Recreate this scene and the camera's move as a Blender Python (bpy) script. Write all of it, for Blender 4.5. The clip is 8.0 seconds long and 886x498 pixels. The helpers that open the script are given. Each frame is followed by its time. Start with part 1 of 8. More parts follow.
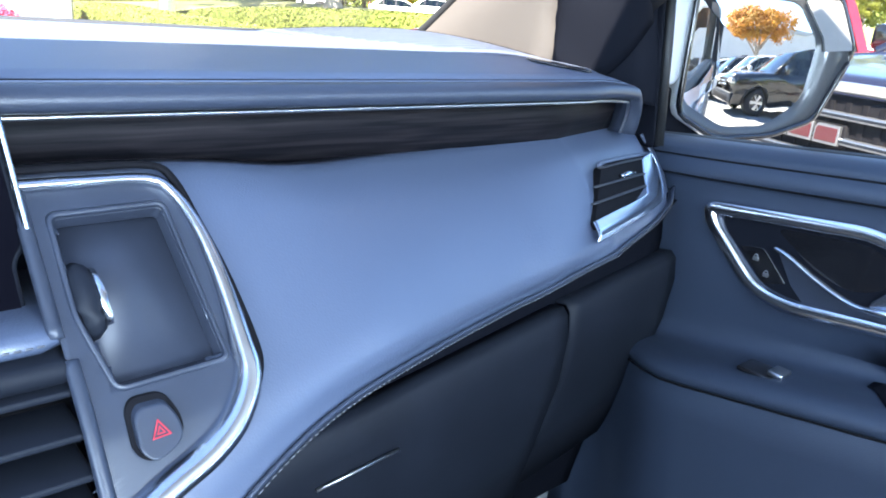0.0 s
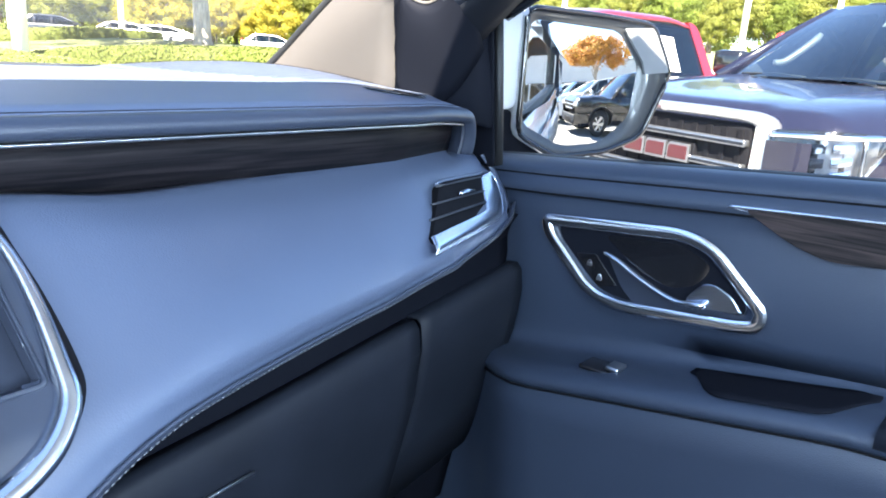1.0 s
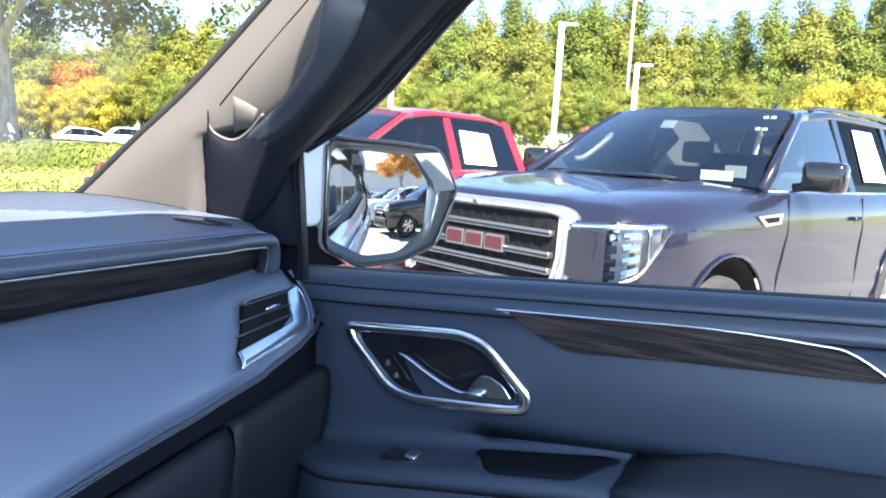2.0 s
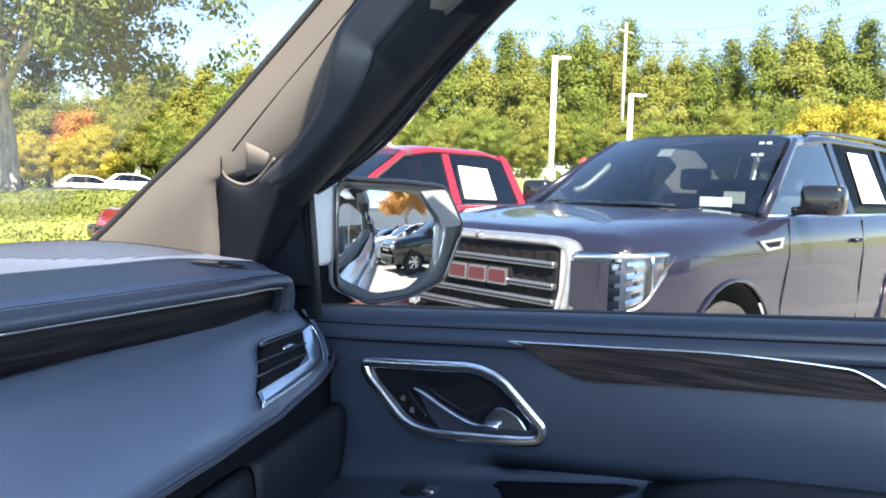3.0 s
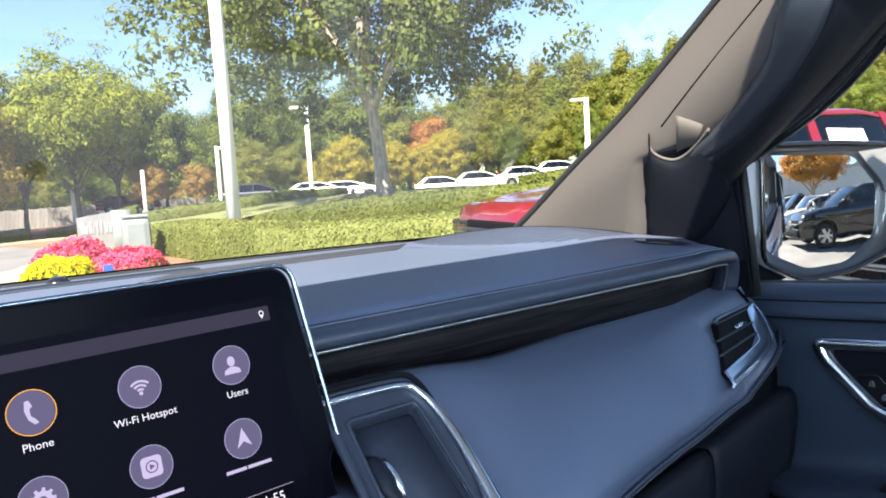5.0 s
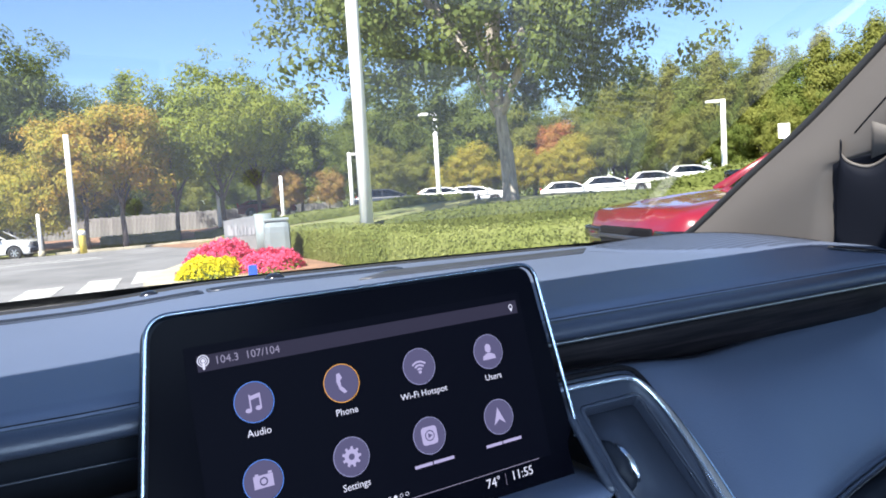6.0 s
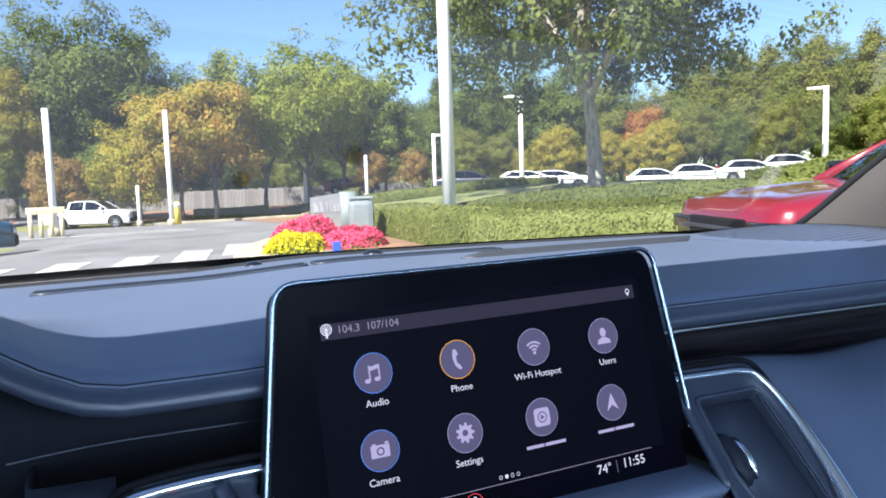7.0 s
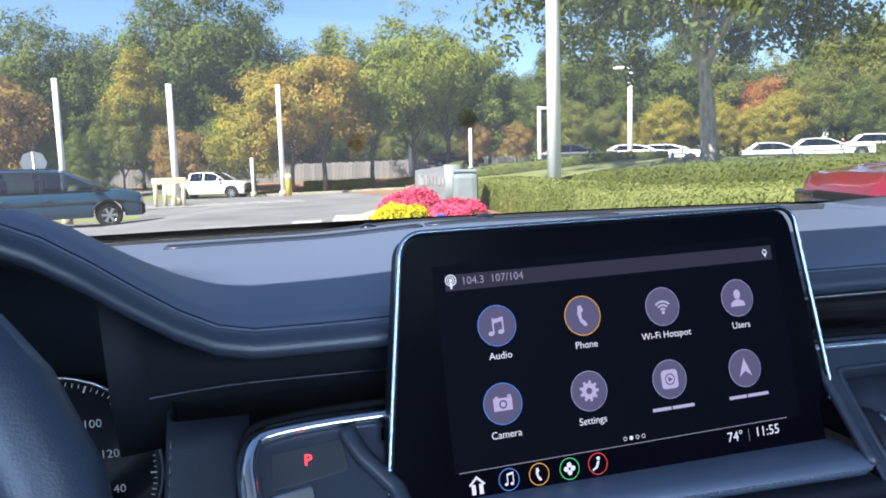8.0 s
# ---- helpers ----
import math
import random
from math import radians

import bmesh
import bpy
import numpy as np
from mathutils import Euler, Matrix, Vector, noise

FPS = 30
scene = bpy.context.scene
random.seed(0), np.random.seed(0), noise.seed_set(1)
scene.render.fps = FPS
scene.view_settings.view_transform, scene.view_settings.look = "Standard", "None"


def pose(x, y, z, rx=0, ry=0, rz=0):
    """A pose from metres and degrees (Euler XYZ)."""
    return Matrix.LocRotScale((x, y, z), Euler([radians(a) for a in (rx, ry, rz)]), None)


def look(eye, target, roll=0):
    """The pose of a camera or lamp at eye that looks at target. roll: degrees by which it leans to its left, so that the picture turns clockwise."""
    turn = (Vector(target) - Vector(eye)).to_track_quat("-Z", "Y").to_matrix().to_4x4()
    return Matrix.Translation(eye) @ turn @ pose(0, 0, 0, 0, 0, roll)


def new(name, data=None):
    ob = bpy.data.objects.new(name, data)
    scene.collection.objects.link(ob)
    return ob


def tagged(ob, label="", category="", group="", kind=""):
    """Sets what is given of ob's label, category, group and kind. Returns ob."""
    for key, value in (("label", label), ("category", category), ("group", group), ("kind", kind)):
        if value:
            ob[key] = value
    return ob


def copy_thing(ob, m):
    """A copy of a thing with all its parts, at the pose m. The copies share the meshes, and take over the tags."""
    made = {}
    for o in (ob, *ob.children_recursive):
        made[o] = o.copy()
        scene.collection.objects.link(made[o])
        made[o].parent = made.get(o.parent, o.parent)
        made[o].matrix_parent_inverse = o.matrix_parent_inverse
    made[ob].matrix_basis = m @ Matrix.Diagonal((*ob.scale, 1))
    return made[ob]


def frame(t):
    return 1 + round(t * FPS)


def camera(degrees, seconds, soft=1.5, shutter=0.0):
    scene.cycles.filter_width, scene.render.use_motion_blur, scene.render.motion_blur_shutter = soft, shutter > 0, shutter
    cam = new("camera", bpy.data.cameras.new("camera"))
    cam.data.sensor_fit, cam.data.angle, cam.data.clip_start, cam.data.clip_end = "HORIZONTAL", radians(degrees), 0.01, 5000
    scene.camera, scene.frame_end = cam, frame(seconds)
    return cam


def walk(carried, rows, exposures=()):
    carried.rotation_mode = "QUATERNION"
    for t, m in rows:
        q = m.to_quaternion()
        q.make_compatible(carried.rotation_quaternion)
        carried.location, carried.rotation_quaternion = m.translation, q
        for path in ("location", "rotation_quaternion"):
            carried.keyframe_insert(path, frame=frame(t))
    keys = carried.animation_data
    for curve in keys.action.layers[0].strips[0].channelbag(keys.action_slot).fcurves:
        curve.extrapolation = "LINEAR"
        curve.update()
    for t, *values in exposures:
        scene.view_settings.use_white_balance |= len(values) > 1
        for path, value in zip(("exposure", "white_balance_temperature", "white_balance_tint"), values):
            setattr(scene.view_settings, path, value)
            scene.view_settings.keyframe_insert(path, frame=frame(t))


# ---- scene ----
cam = camera(61.5, 8.0, soft=1.8)

PATH = [
    (0, (0.075, 0.253, 1.392), (1.35, 1.661, 0.768), 5.0),
    (0.5, (0.079, 0.234, 1.39), (1.465, 1.554, 0.809), 4.2),
    (1, (0.082, 0.204, 1.392), (1.579, 1.423, 0.87), 3.9),
    (1.5, (0.055, 0.14, 1.421), (1.712, 1.193, 1.04), 4.1),
    (2, (0.019, 0.114, 1.441), (1.786, 1.013, 1.179), 3.6),
    (2.2, (0.004, 0.099, 1.442), (1.8, 0.952, 1.223), 3.4),
    (3.3, (-0.003, 0.13, 1.444), (1.732, 1.112, 1.288), 0.2),
    (3.5, (-0.003, 0.142, 1.446), (1.673, 1.219, 1.272), -1.0),
    (4, (-0.014, 0.171, 1.446), (1.508, 1.454, 1.25), -2.8),
    (4.5, (-0.032, 0.196, 1.443), (1.339, 1.638, 1.243), -3.5),
    (5, (-0.067, 0.214, 1.435), (1.135, 1.8, 1.241), -3.6),
    (5.2, (-0.089, 0.213, 1.437), (1.044, 1.85, 1.238), -3.4),
    (6.3, (-0.173, 0.213, 1.446), (0.681, 2.014, 1.286), -3.1),
    (6.5, (-0.177, 0.221, 1.449), (0.628, 2.043, 1.268), -2.4),
    (7, (-0.18, 0.227, 1.44), (0.548, 2.08, 1.244), -2.0),
    (7.5, (-0.182, 0.231, 1.434), (0.435, 2.121, 1.215), -1.8),
    (8, (-0.191, 0.237, 1.427), (0.271, 2.165, 1.171), -1.8),
]
EXPOSURES = [(0, 3.38, 6900, 10), (1.0, 3.34, 7020, 10), (1.5, 3.2, 6850, 10), (2.2, 2.8, 6900, 10), (3.3, 2.45, 7300, 10), (4.0, 2.27, 7280, 10), (5.2, 2.03, 7050, 10), (6.3, 1.66, 6200, 10), (8.0, 1.64, 6300, 10)]
walk(cam, [(t, look(eye, target, roll)) for t, eye, target, roll in PATH], EXPOSURES)

# ---- sky, sun ----
SUN_AT = Vector((-0.56, -0.42, 0.76)).normalized()
world = bpy.data.worlds.new("sky")
scene.world = world
world.use_nodes = True
wn = world.node_tree
sky = wn.nodes.new("ShaderNodeTexSky")
sky.sky_type, sky.sun_disc = "NISHITA", False
sky.sun_elevation = math.asin(SUN_AT.z)
sky.sun_rotation = math.atan2(SUN_AT.x, SUN_AT.y)
sky.dust_density, sky.ozone_density, sky.altitude = 0.05, 5.0, 1200
background = wn.nodes["Background"]
background.inputs[1].default_value = 0.072
wn.links.new(sky.outputs[0], background.inputs[0])
sun = new("sun", bpy.data.lights.new("sun", "SUN"))
sun.data.energy, sun.data.angle, sun.data.color = 5.0, radians(0.53), (1.0, 0.94, 0.84)
sun.matrix_world = look(SUN_AT * 60, (0, 0, 0))
# fill lamps for sky light at driver's, rear and back windows; roof window assumed
for eye, aim, wide, high, watts in (((-0.88, -0.15, 1.52), (0.5, 0.45, 1.2), 0.95, 0.42, 3.2), ((-0.88, -1.22, 1.52), (0.6, 0.4, 1.2), 0.8, 0.42, 1.3), ((-0.12, -2.27, 1.46), (0.1, 0.6, 1.2), 0.75, 0.38, 15.0), ((0.10, -0.36, 1.83), (0.16, -0.06, 1.0), 0.72, 0.62, 8.0)):
    lamp = new("window_daylight", bpy.data.lights.new("window_daylight", "AREA"))
    lamp.data.shape, lamp.data.size, lamp.data.size_y, lamp.data.energy, lamp.data.color = "RECTANGLE", wide, high, watts, (0.56, 0.75, 1.0)
    lamp.matrix_world = look(eye, aim)


# ---- materials ----
def material(name, base, rough=0.5, metal=0.0, coat=0.0, spec=0.5, noise_scale=0.0, vary=0.0, bump=0.0, bump_scale=200.0, emit=None, emit_power=0.0,
             stretch=None, second=None, rough_vary=0.0, per_object=0.0, per_island=0.0, island_colours=None):
    """A principled material with colour variation at two sizes, fine relief and varied gloss."""
    m = bpy.data.materials.new(name)
    m.use_nodes = True
    nt = m.node_tree
    p = nt.nodes["Principled BSDF"]
    p.inputs["Base Color"].default_value = (*base, 1)
    p.inputs["Roughness"].default_value = rough
    p.inputs["Metallic"].default_value = metal
    p.inputs["Coat Weight"].default_value = coat
    p.inputs["Coat Roughness"].default_value = 0.04
    p.inputs["Specular IOR Level"].default_value = spec
    coords = nt.nodes.new("ShaderNodeTexCoord")
    source = coords.outputs["Object"]
    if stretch:
        mapping = nt.nodes.new("ShaderNodeMapping")
        mapping.inputs["Scale"].default_value = stretch
        nt.links.new(source, mapping.inputs[0])
        source = mapping.outputs[0]
    colour = None
    if vary or second:
        big = nt.nodes.new("ShaderNodeTexNoise")
        big.inputs["Scale"].default_value, big.inputs["Detail"].default_value = noise_scale, 8
        big.inputs["Roughness"].default_value = 0.65
        nt.links.new(source, big.inputs["Vector"])
        mix = nt.nodes.new("ShaderNodeMix")
        mix.data_type = "RGBA"
        other = second if second else tuple(c * (1 - vary) for c in base)
        mix.inputs["A"].default_value = (*[c * (1 + vary * 0.5) for c in base], 1)
        mix.inputs["B"].default_value = (*other, 1)
        ramp = nt.nodes.new("ShaderNodeValToRGB")
        ramp.color_ramp.elements[0].position, ramp.color_ramp.elements[1].position = 0.35, 0.65
        nt.links.new(big.outputs["Fac"], ramp.inputs[0])
        nt.links.new(ramp.outputs[0], mix.inputs["Factor"])
        colour = mix.outputs["Result"]
        if rough_vary:
            scale = nt.nodes.new("ShaderNodeMapRange")
            scale.inputs["To Min"].default_value, scale.inputs["To Max"].default_value = rough - rough_vary, rough + rough_vary
            nt.links.new(big.outputs["Fac"], scale.inputs["Value"])
            nt.links.new(scale.outputs[0], p.inputs["Roughness"])
    if island_colours or per_island or per_object:
        if per_object:
            info = nt.nodes.new("ShaderNodeObjectInfo")
            rnd = info.outputs["Random"]
        else:
            info = nt.nodes.new("ShaderNodeNewGeometry")
            rnd = info.outputs["Random Per Island"]
        if island_colours:
            ramp = nt.nodes.new("ShaderNodeValToRGB")
            for i, c in enumerate(island_colours):
                e = ramp.color_ramp.elements[i] if i < 2 else ramp.color_ramp.elements.new(0.5)
                e.position, e.color = i / (len(island_colours) - 1), (*c, 1)
            nt.links.new(rnd, ramp.inputs[0])
            colour = ramp.outputs[0]
        else:
            hsv = nt.nodes.new("ShaderNodeHueSaturation")
            hsv.inputs["Color"].default_value = (*base, 1)
            rng = nt.nodes.new("ShaderNodeMapRange")
            k = per_object or per_island
            rng.inputs["To Min"].default_value, rng.inputs["To Max"].default_value = 1 - k, 1 + k
            nt.links.new(rnd, rng.inputs["Value"])
            nt.links.new(rng.outputs[0], hsv.inputs["Value"])
            if colour:
                nt.links.new(colour, hsv.inputs["Color"])
            colour = hsv.outputs[0]
    if colour:
        nt.links.new(colour, p.inputs["Base Color"])
    if bump:
        fine = nt.nodes.new("ShaderNodeTexNoise")
        fine.inputs["Scale"].default_value, fine.inputs["Detail"].default_value = bump_scale, 4
        nt.links.new(source, fine.inputs["Vector"])
        b = nt.nodes.new("ShaderNodeBump")
        b.inputs["Strength"].default_value = bump
        b.inputs["Distance"].default_value = 0.4 / bump_scale
        nt.links.new(fine.outputs["Fac"], b.inputs["Height"])
        nt.links.new(b.outputs[0], p.inputs["Normal"])
    if emit:
        p.inputs["Emission Color"].default_value = (*emit, 1)
        p.inputs["Emission Strength"].default_value = emit_power
    return m


def leather_material(name, base, rough, grain=900.0, depth=0.35, spec=0.5):
    """Pebbled vinyl or leather: cellular grain, soft wear in the gloss."""
    m = bpy.data.materials.new(name)
    m.use_nodes = True
    nt = m.node_tree
    p = nt.nodes["Principled BSDF"]
    p.inputs["Specular IOR Level"].default_value = spec
    coords = nt.nodes.new("ShaderNodeTexCoord")
    cells = nt.nodes.new("ShaderNodeTexVoronoi")
    cells.inputs["Scale"].default_value = grain
    nt.links.new(coords.outputs["Object"], cells.inputs["Vector"])
    b = nt.nodes.new("ShaderNodeBump")
    b.inputs["Strength"].default_value, b.inputs["Distance"].default_value = depth, 0.0003
    nt.links.new(cells.outputs["Distance"], b.inputs["Height"])
    nt.links.new(b.outputs[0], p.inputs["Normal"])
    smudge = nt.nodes.new("ShaderNodeTexNoise")
    smudge.inputs["Scale"].default_value, smudge.inputs["Detail"].default_value = 7, 6
    nt.links.new(coords.outputs["Object"], smudge.inputs["Vector"])
    rng = nt.nodes.new("ShaderNodeMapRange")
    rng.inputs["To Min"].default_value, rng.inputs["To Max"].default_value = rough - 0.06, rough + 0.08
    nt.links.new(smudge.outputs["Fac"], rng.inputs["Value"])
    nt.links.new(rng.outputs[0], p.inputs["Roughness"])
    mix = nt.nodes.new("ShaderNodeMix")
    mix.data_type = "RGBA"
    mix.inputs["A"].default_value = (*[c * 0.88 for c in base], 1)
    mix.inputs["B"].default_value = (*[c * 1.12 for c in base], 1)
    nt.links.new(smudge.outputs["Fac"], mix.inputs["Factor"])
    nt.links.new(mix.outputs["Result"], p.inputs["Base Color"])
    return m


def wood_material(name, dark, light):
    """Open-pore wood veneer, grain running along one axis."""
    m = bpy.data.materials.new(name)
    m.use_nodes = True
    nt = m.node_tree
    p = nt.nodes["Principled BSDF"]
    coords = nt.nodes.new("ShaderNodeTexCoord")
    mapping = nt.nodes.new("ShaderNodeMapping")
    mapping.inputs["Scale"].default_value = (9, 9, 260)
    nt.links.new(coords.outputs["Object"], mapping.inputs[0])
    n1 = nt.nodes.new("ShaderNodeTexNoise")
    n1.inputs["Scale"].default_value, n1.inputs["Detail"].default_value, n1.inputs["Distortion"].default_value = 1.0, 9, 0.6
    nt.links.new(mapping.outputs[0], n1.inputs["Vector"])
    ramp = nt.nodes.new("ShaderNodeValToRGB")
    ramp.color_ramp.elements[0].position, ramp.color_ramp.elements[1].position = 0.4, 0.68
    ramp.color_ramp.elements[0].color, ramp.color_ramp.elements[1].color = (*dark, 1), (*light, 1)
    nt.links.new(n1.outputs["Fac"], ramp.inputs[0])
    nt.links.new(ramp.outputs[0], p.inputs["Base Color"])
    p.inputs["Roughness"].default_value = 0.55
    p.inputs["Specular IOR Level"].default_value = 0.12
    b = nt.nodes.new("ShaderNodeBump")
    b.inputs["Strength"].default_value, b.inputs["Distance"].default_value = 0.5, 0.0004
    nt.links.new(n1.outputs["Fac"], b.inputs["Height"])
    nt.links.new(b.outputs[0], p.inputs["Normal"])
    return m


def glass_material(name, tint, gloss=0.08, rough=0.0, dust=0.0):
    """Thin pane: tinted transmission with a weak mirror gloss."""
    m = bpy.data.materials.new(name)
    m.use_nodes = True
    nt = m.node_tree
    nt.nodes.remove(nt.nodes["Principled BSDF"])
    clear = nt.nodes.new("ShaderNodeBsdfTransparent")
    clear.inputs[0].default_value = (*tint, 1)
    shine = nt.nodes.new("ShaderNodeBsdfGlossy")
    shine.inputs["Roughness"].default_value = rough
    fres = nt.nodes.new("ShaderNodeFresnel")
    fres.inputs[0].default_value = 1.45
    scale = nt.nodes.new("ShaderNodeMath")
    scale.operation = "MULTIPLY"
    scale.inputs[1].default_value = gloss / 0.04
    scale.use_clamp = True
    nt.links.new(fres.outputs[0], scale.inputs[0])
    mix = nt.nodes.new("ShaderNodeMixShader")
    nt.links.new(scale.outputs[0], mix.inputs[0])
    nt.links.new(clear.outputs[0], mix.inputs[1])
    nt.links.new(shine.outputs[0], mix.inputs[2])
    last = mix.outputs[0]
    if dust:
        film = nt.nodes.new("ShaderNodeBsdfTranslucent")
        film.inputs[0].default_value = (0.9, 0.88, 0.84, 1)
        coords = nt.nodes.new("ShaderNodeTexCoord")
        smear = nt.nodes.new("ShaderNodeTexNoise")
        smear.inputs["Scale"].default_value, smear.inputs["Detail"].default_value = 5, 5
        nt.links.new(coords.outputs["Object"], smear.inputs["Vector"])
        amount = nt.nodes.new("ShaderNodeMapRange")
        amount.inputs["To Min"].default_value, amount.inputs["To Max"].default_value = dust * 0.7, dust * 1.3
        nt.links.new(smear.outputs["Fac"], amount.inputs["Value"])
        dusty = nt.nodes.new("ShaderNodeMixShader")
        nt.links.new(amount.outputs[0], dusty.inputs[0])
        nt.links.new(last, dusty.inputs[1])
        nt.links.new(film.outputs[0], dusty.inputs[2])
        last = dusty.outputs[0]
    nt.links.new(last, nt.nodes["Material Output"].inputs[0])
    return m


def leaf_material(name, colours):
    """Leaves: each its own tone, some light passing through."""
    m = bpy.data.materials.new(name)
    m.use_nodes = True
    nt = m.node_tree
    p = nt.nodes["Principled BSDF"]
    p.inputs["Roughness"].default_value = 0.6
    p.inputs["Specular IOR Level"].default_value = 0.15
    geo = nt.nodes.new("ShaderNodeNewGeometry")
    ramp = nt.nodes.new("ShaderNodeValToRGB")
    for i, c in enumerate(colours):
        e = ramp.color_ramp.elements[i] if i < 2 else ramp.color_ramp.elements.new(0.5)
        e.position, e.color = i / (len(colours) - 1), (*c, 1)
    # patches of one tone through the crown, and a little of its own for each leaf
    where = nt.nodes.new("ShaderNodeTexCoord")
    patch = nt.nodes.new("ShaderNodeTexNoise")
    patch.inputs["Scale"].default_value, patch.inputs["Detail"].default_value = 0.75, 2.0
    nt.links.new(where.outputs["Object"], patch.inputs["Vector"])
    wide = nt.nodes.new("ShaderNodeMapRange")
    wide.inputs["From Min"].default_value, wide.inputs["From Max"].default_value = 0.32, 0.68
    nt.links.new(patch.outputs["Fac"], wide.inputs["Value"])
    tone = nt.nodes.new("ShaderNodeMix")
    tone.inputs[0].default_value = 0.45
    nt.links.new(wide.outputs[0], tone.inputs[2])
    nt.links.new(geo.outputs["Random Per Island"], tone.inputs[3])
    nt.links.new(tone.outputs[0], ramp.inputs[0])
    nt.links.new(ramp.outputs[0], p.inputs["Base Color"])
    back = nt.nodes.new("ShaderNodeBsdfTranslucent")
    nt.links.new(ramp.outputs[0], back.inputs[0])
    mix = nt.nodes.new("ShaderNodeMixShader")
    mix.inputs[0].default_value = 0.33
    nt.links.new(p.outputs[0], mix.inputs[1])
    nt.links.new(back.outputs[0], mix.inputs[2])
    nt.links.new(mix.outputs[0], nt.nodes["Material Output"].inputs[0])
    return m


M = {}
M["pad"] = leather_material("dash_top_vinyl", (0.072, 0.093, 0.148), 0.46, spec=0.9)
M["leather"] = leather_material("panel_leather", (0.064, 0.083, 0.131), 0.36, grain=750, spec=0.9)
M["door_vinyl"] = leather_material("door_vinyl", (0.025, 0.036, 0.060), 0.42, spec=0.5)
# darker copy of the dash leather, carrying the shade on the lip
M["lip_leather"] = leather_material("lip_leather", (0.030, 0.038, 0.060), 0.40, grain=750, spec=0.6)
M["plastic"] = leather_material("hard_plastic", (0.028, 0.031, 0.039), 0.5, grain=1300, depth=0.25)
M["dark_plastic"] = material("dark_plastic", (0.010, 0.0125, 0.019), 0.55, spec=0.18, bump=0.15, bump_scale=1500, noise_scale=12, vary=0.2)
M["satin_plastic"] = material("satin_plastic", (0.026, 0.033, 0.051), 0.36, noise_scale=15, vary=0.15, bump=0.05, bump_scale=1500, rough_vary=0.05)
M["tray_plastic"] = material("tray_plastic", (0.028, 0.034, 0.051), 0.42, spec=0.4, noise_scale=15, vary=0.15, bump=0.08, bump_scale=1500)
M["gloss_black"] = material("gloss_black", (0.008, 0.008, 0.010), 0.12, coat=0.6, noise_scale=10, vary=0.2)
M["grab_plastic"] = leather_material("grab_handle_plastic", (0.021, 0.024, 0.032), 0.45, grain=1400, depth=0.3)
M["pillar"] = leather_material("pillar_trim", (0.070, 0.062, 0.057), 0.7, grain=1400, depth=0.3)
M["headliner"] = material("headliner_cloth", (0.45, 0.44, 0.43), 0.95, bump=0.4, bump_scale=900, noise_scale=40, vary=0.15)
M["carpet"] = material("car_carpet", (0.02, 0.021, 0.024), 0.95, bump=0.6, bump_scale=600, noise_scale=30, vary=0.3)
M["rubber"] = material("rubber", (0.012, 0.012, 0.013), 0.6, bump=0.1, bump_scale=400, noise_scale=20, vary=0.2)
M["chrome"] = material("satin_chrome", (0.76, 0.80, 0.86), 0.20, metal=1.0, noise_scale=30, vary=0.06)
M["steel"] = material("brushed_steel", (0.55, 0.56, 0.58), 0.3, metal=1.0, noise_scale=40, vary=0.1, rough_vary=0.06)
# one veneer in two tones: dark for the dash's shade, lighter for the door
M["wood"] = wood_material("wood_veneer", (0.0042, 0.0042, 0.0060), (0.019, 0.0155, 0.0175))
M["lit_wood"] = wood_material("door_wood_veneer", (0.010, 0.0085, 0.0095), (0.050, 0.036, 0.035))
# handle_dark: handle plastic darkened for its shaded flank; also the dark dash band
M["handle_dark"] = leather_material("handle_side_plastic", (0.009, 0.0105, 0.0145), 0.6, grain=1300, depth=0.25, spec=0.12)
# garnish: dark trim plastic, taken near black to carry shade lying on it
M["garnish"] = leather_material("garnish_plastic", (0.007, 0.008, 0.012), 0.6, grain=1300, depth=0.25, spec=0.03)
M["bezel_grey"] = material("satin_bezel_plastic", (0.045, 0.047, 0.050), 0.28, coat=0.3, noise_scale=20, vary=0.15)
M["grey_insert"] = material("grey_insert_plastic", (0.16, 0.165, 0.17), 0.5, noise_scale=20, vary=0.1, bump=0.1, bump_scale=600)
M["armrest"] = leather_material("armrest_vinyl", (0.014, 0.018, 0.028), 0.45, spec=0.5)
M["edge_chrome"] = material("dark_chrome", (0.30, 0.35, 0.43), 0.26, metal=1.0, noise_scale=30, vary=0.06)
M["thread"] = material("seam_thread", (0.10, 0.105, 0.12), 0.8, noise_scale=500, vary=0.3)
M["groove"] = material("seam_groove", (0.006, 0.006, 0.008), 0.8, spec=0.1, noise_scale=50, vary=0.2)
M["bar_silver"] = material("satin_grille_silver", (0.26, 0.27, 0.29), 0.35, metal=0.9, noise_scale=30, vary=0.1)
M["cabin_grey"] = material("cabin_grey_cloth", (0.060, 0.064, 0.070), 0.8, noise_scale=20, vary=0.25, bump=0.2, bump_scale=400)
M["mirror"] = material("mirror_silver", (0.86, 0.88, 0.88), 0.0, metal=1.0)
M["windscreen"] = glass_material("windscreen_glass", (0.95, 0.96, 0.955), 0.006, dust=0.014)
M["pane"] = glass_material("side_window_glass", (0.94, 0.955, 0.95), 0.008, dust=0.010)
M["tint"] = glass_material("tinted_car_glass", (0.26, 0.31, 0.31), 0.08)
M["clear_tint"] = glass_material("clear_car_glass", (0.70, 0.80, 0.80), 0.10)
M["privacy"] = glass_material("privacy_car_glass", (0.045, 0.055, 0.052), 0.012)
M["lens"] = glass_material("lamp_lens", (0.88, 0.90, 0.92), 0.10, 0.02)
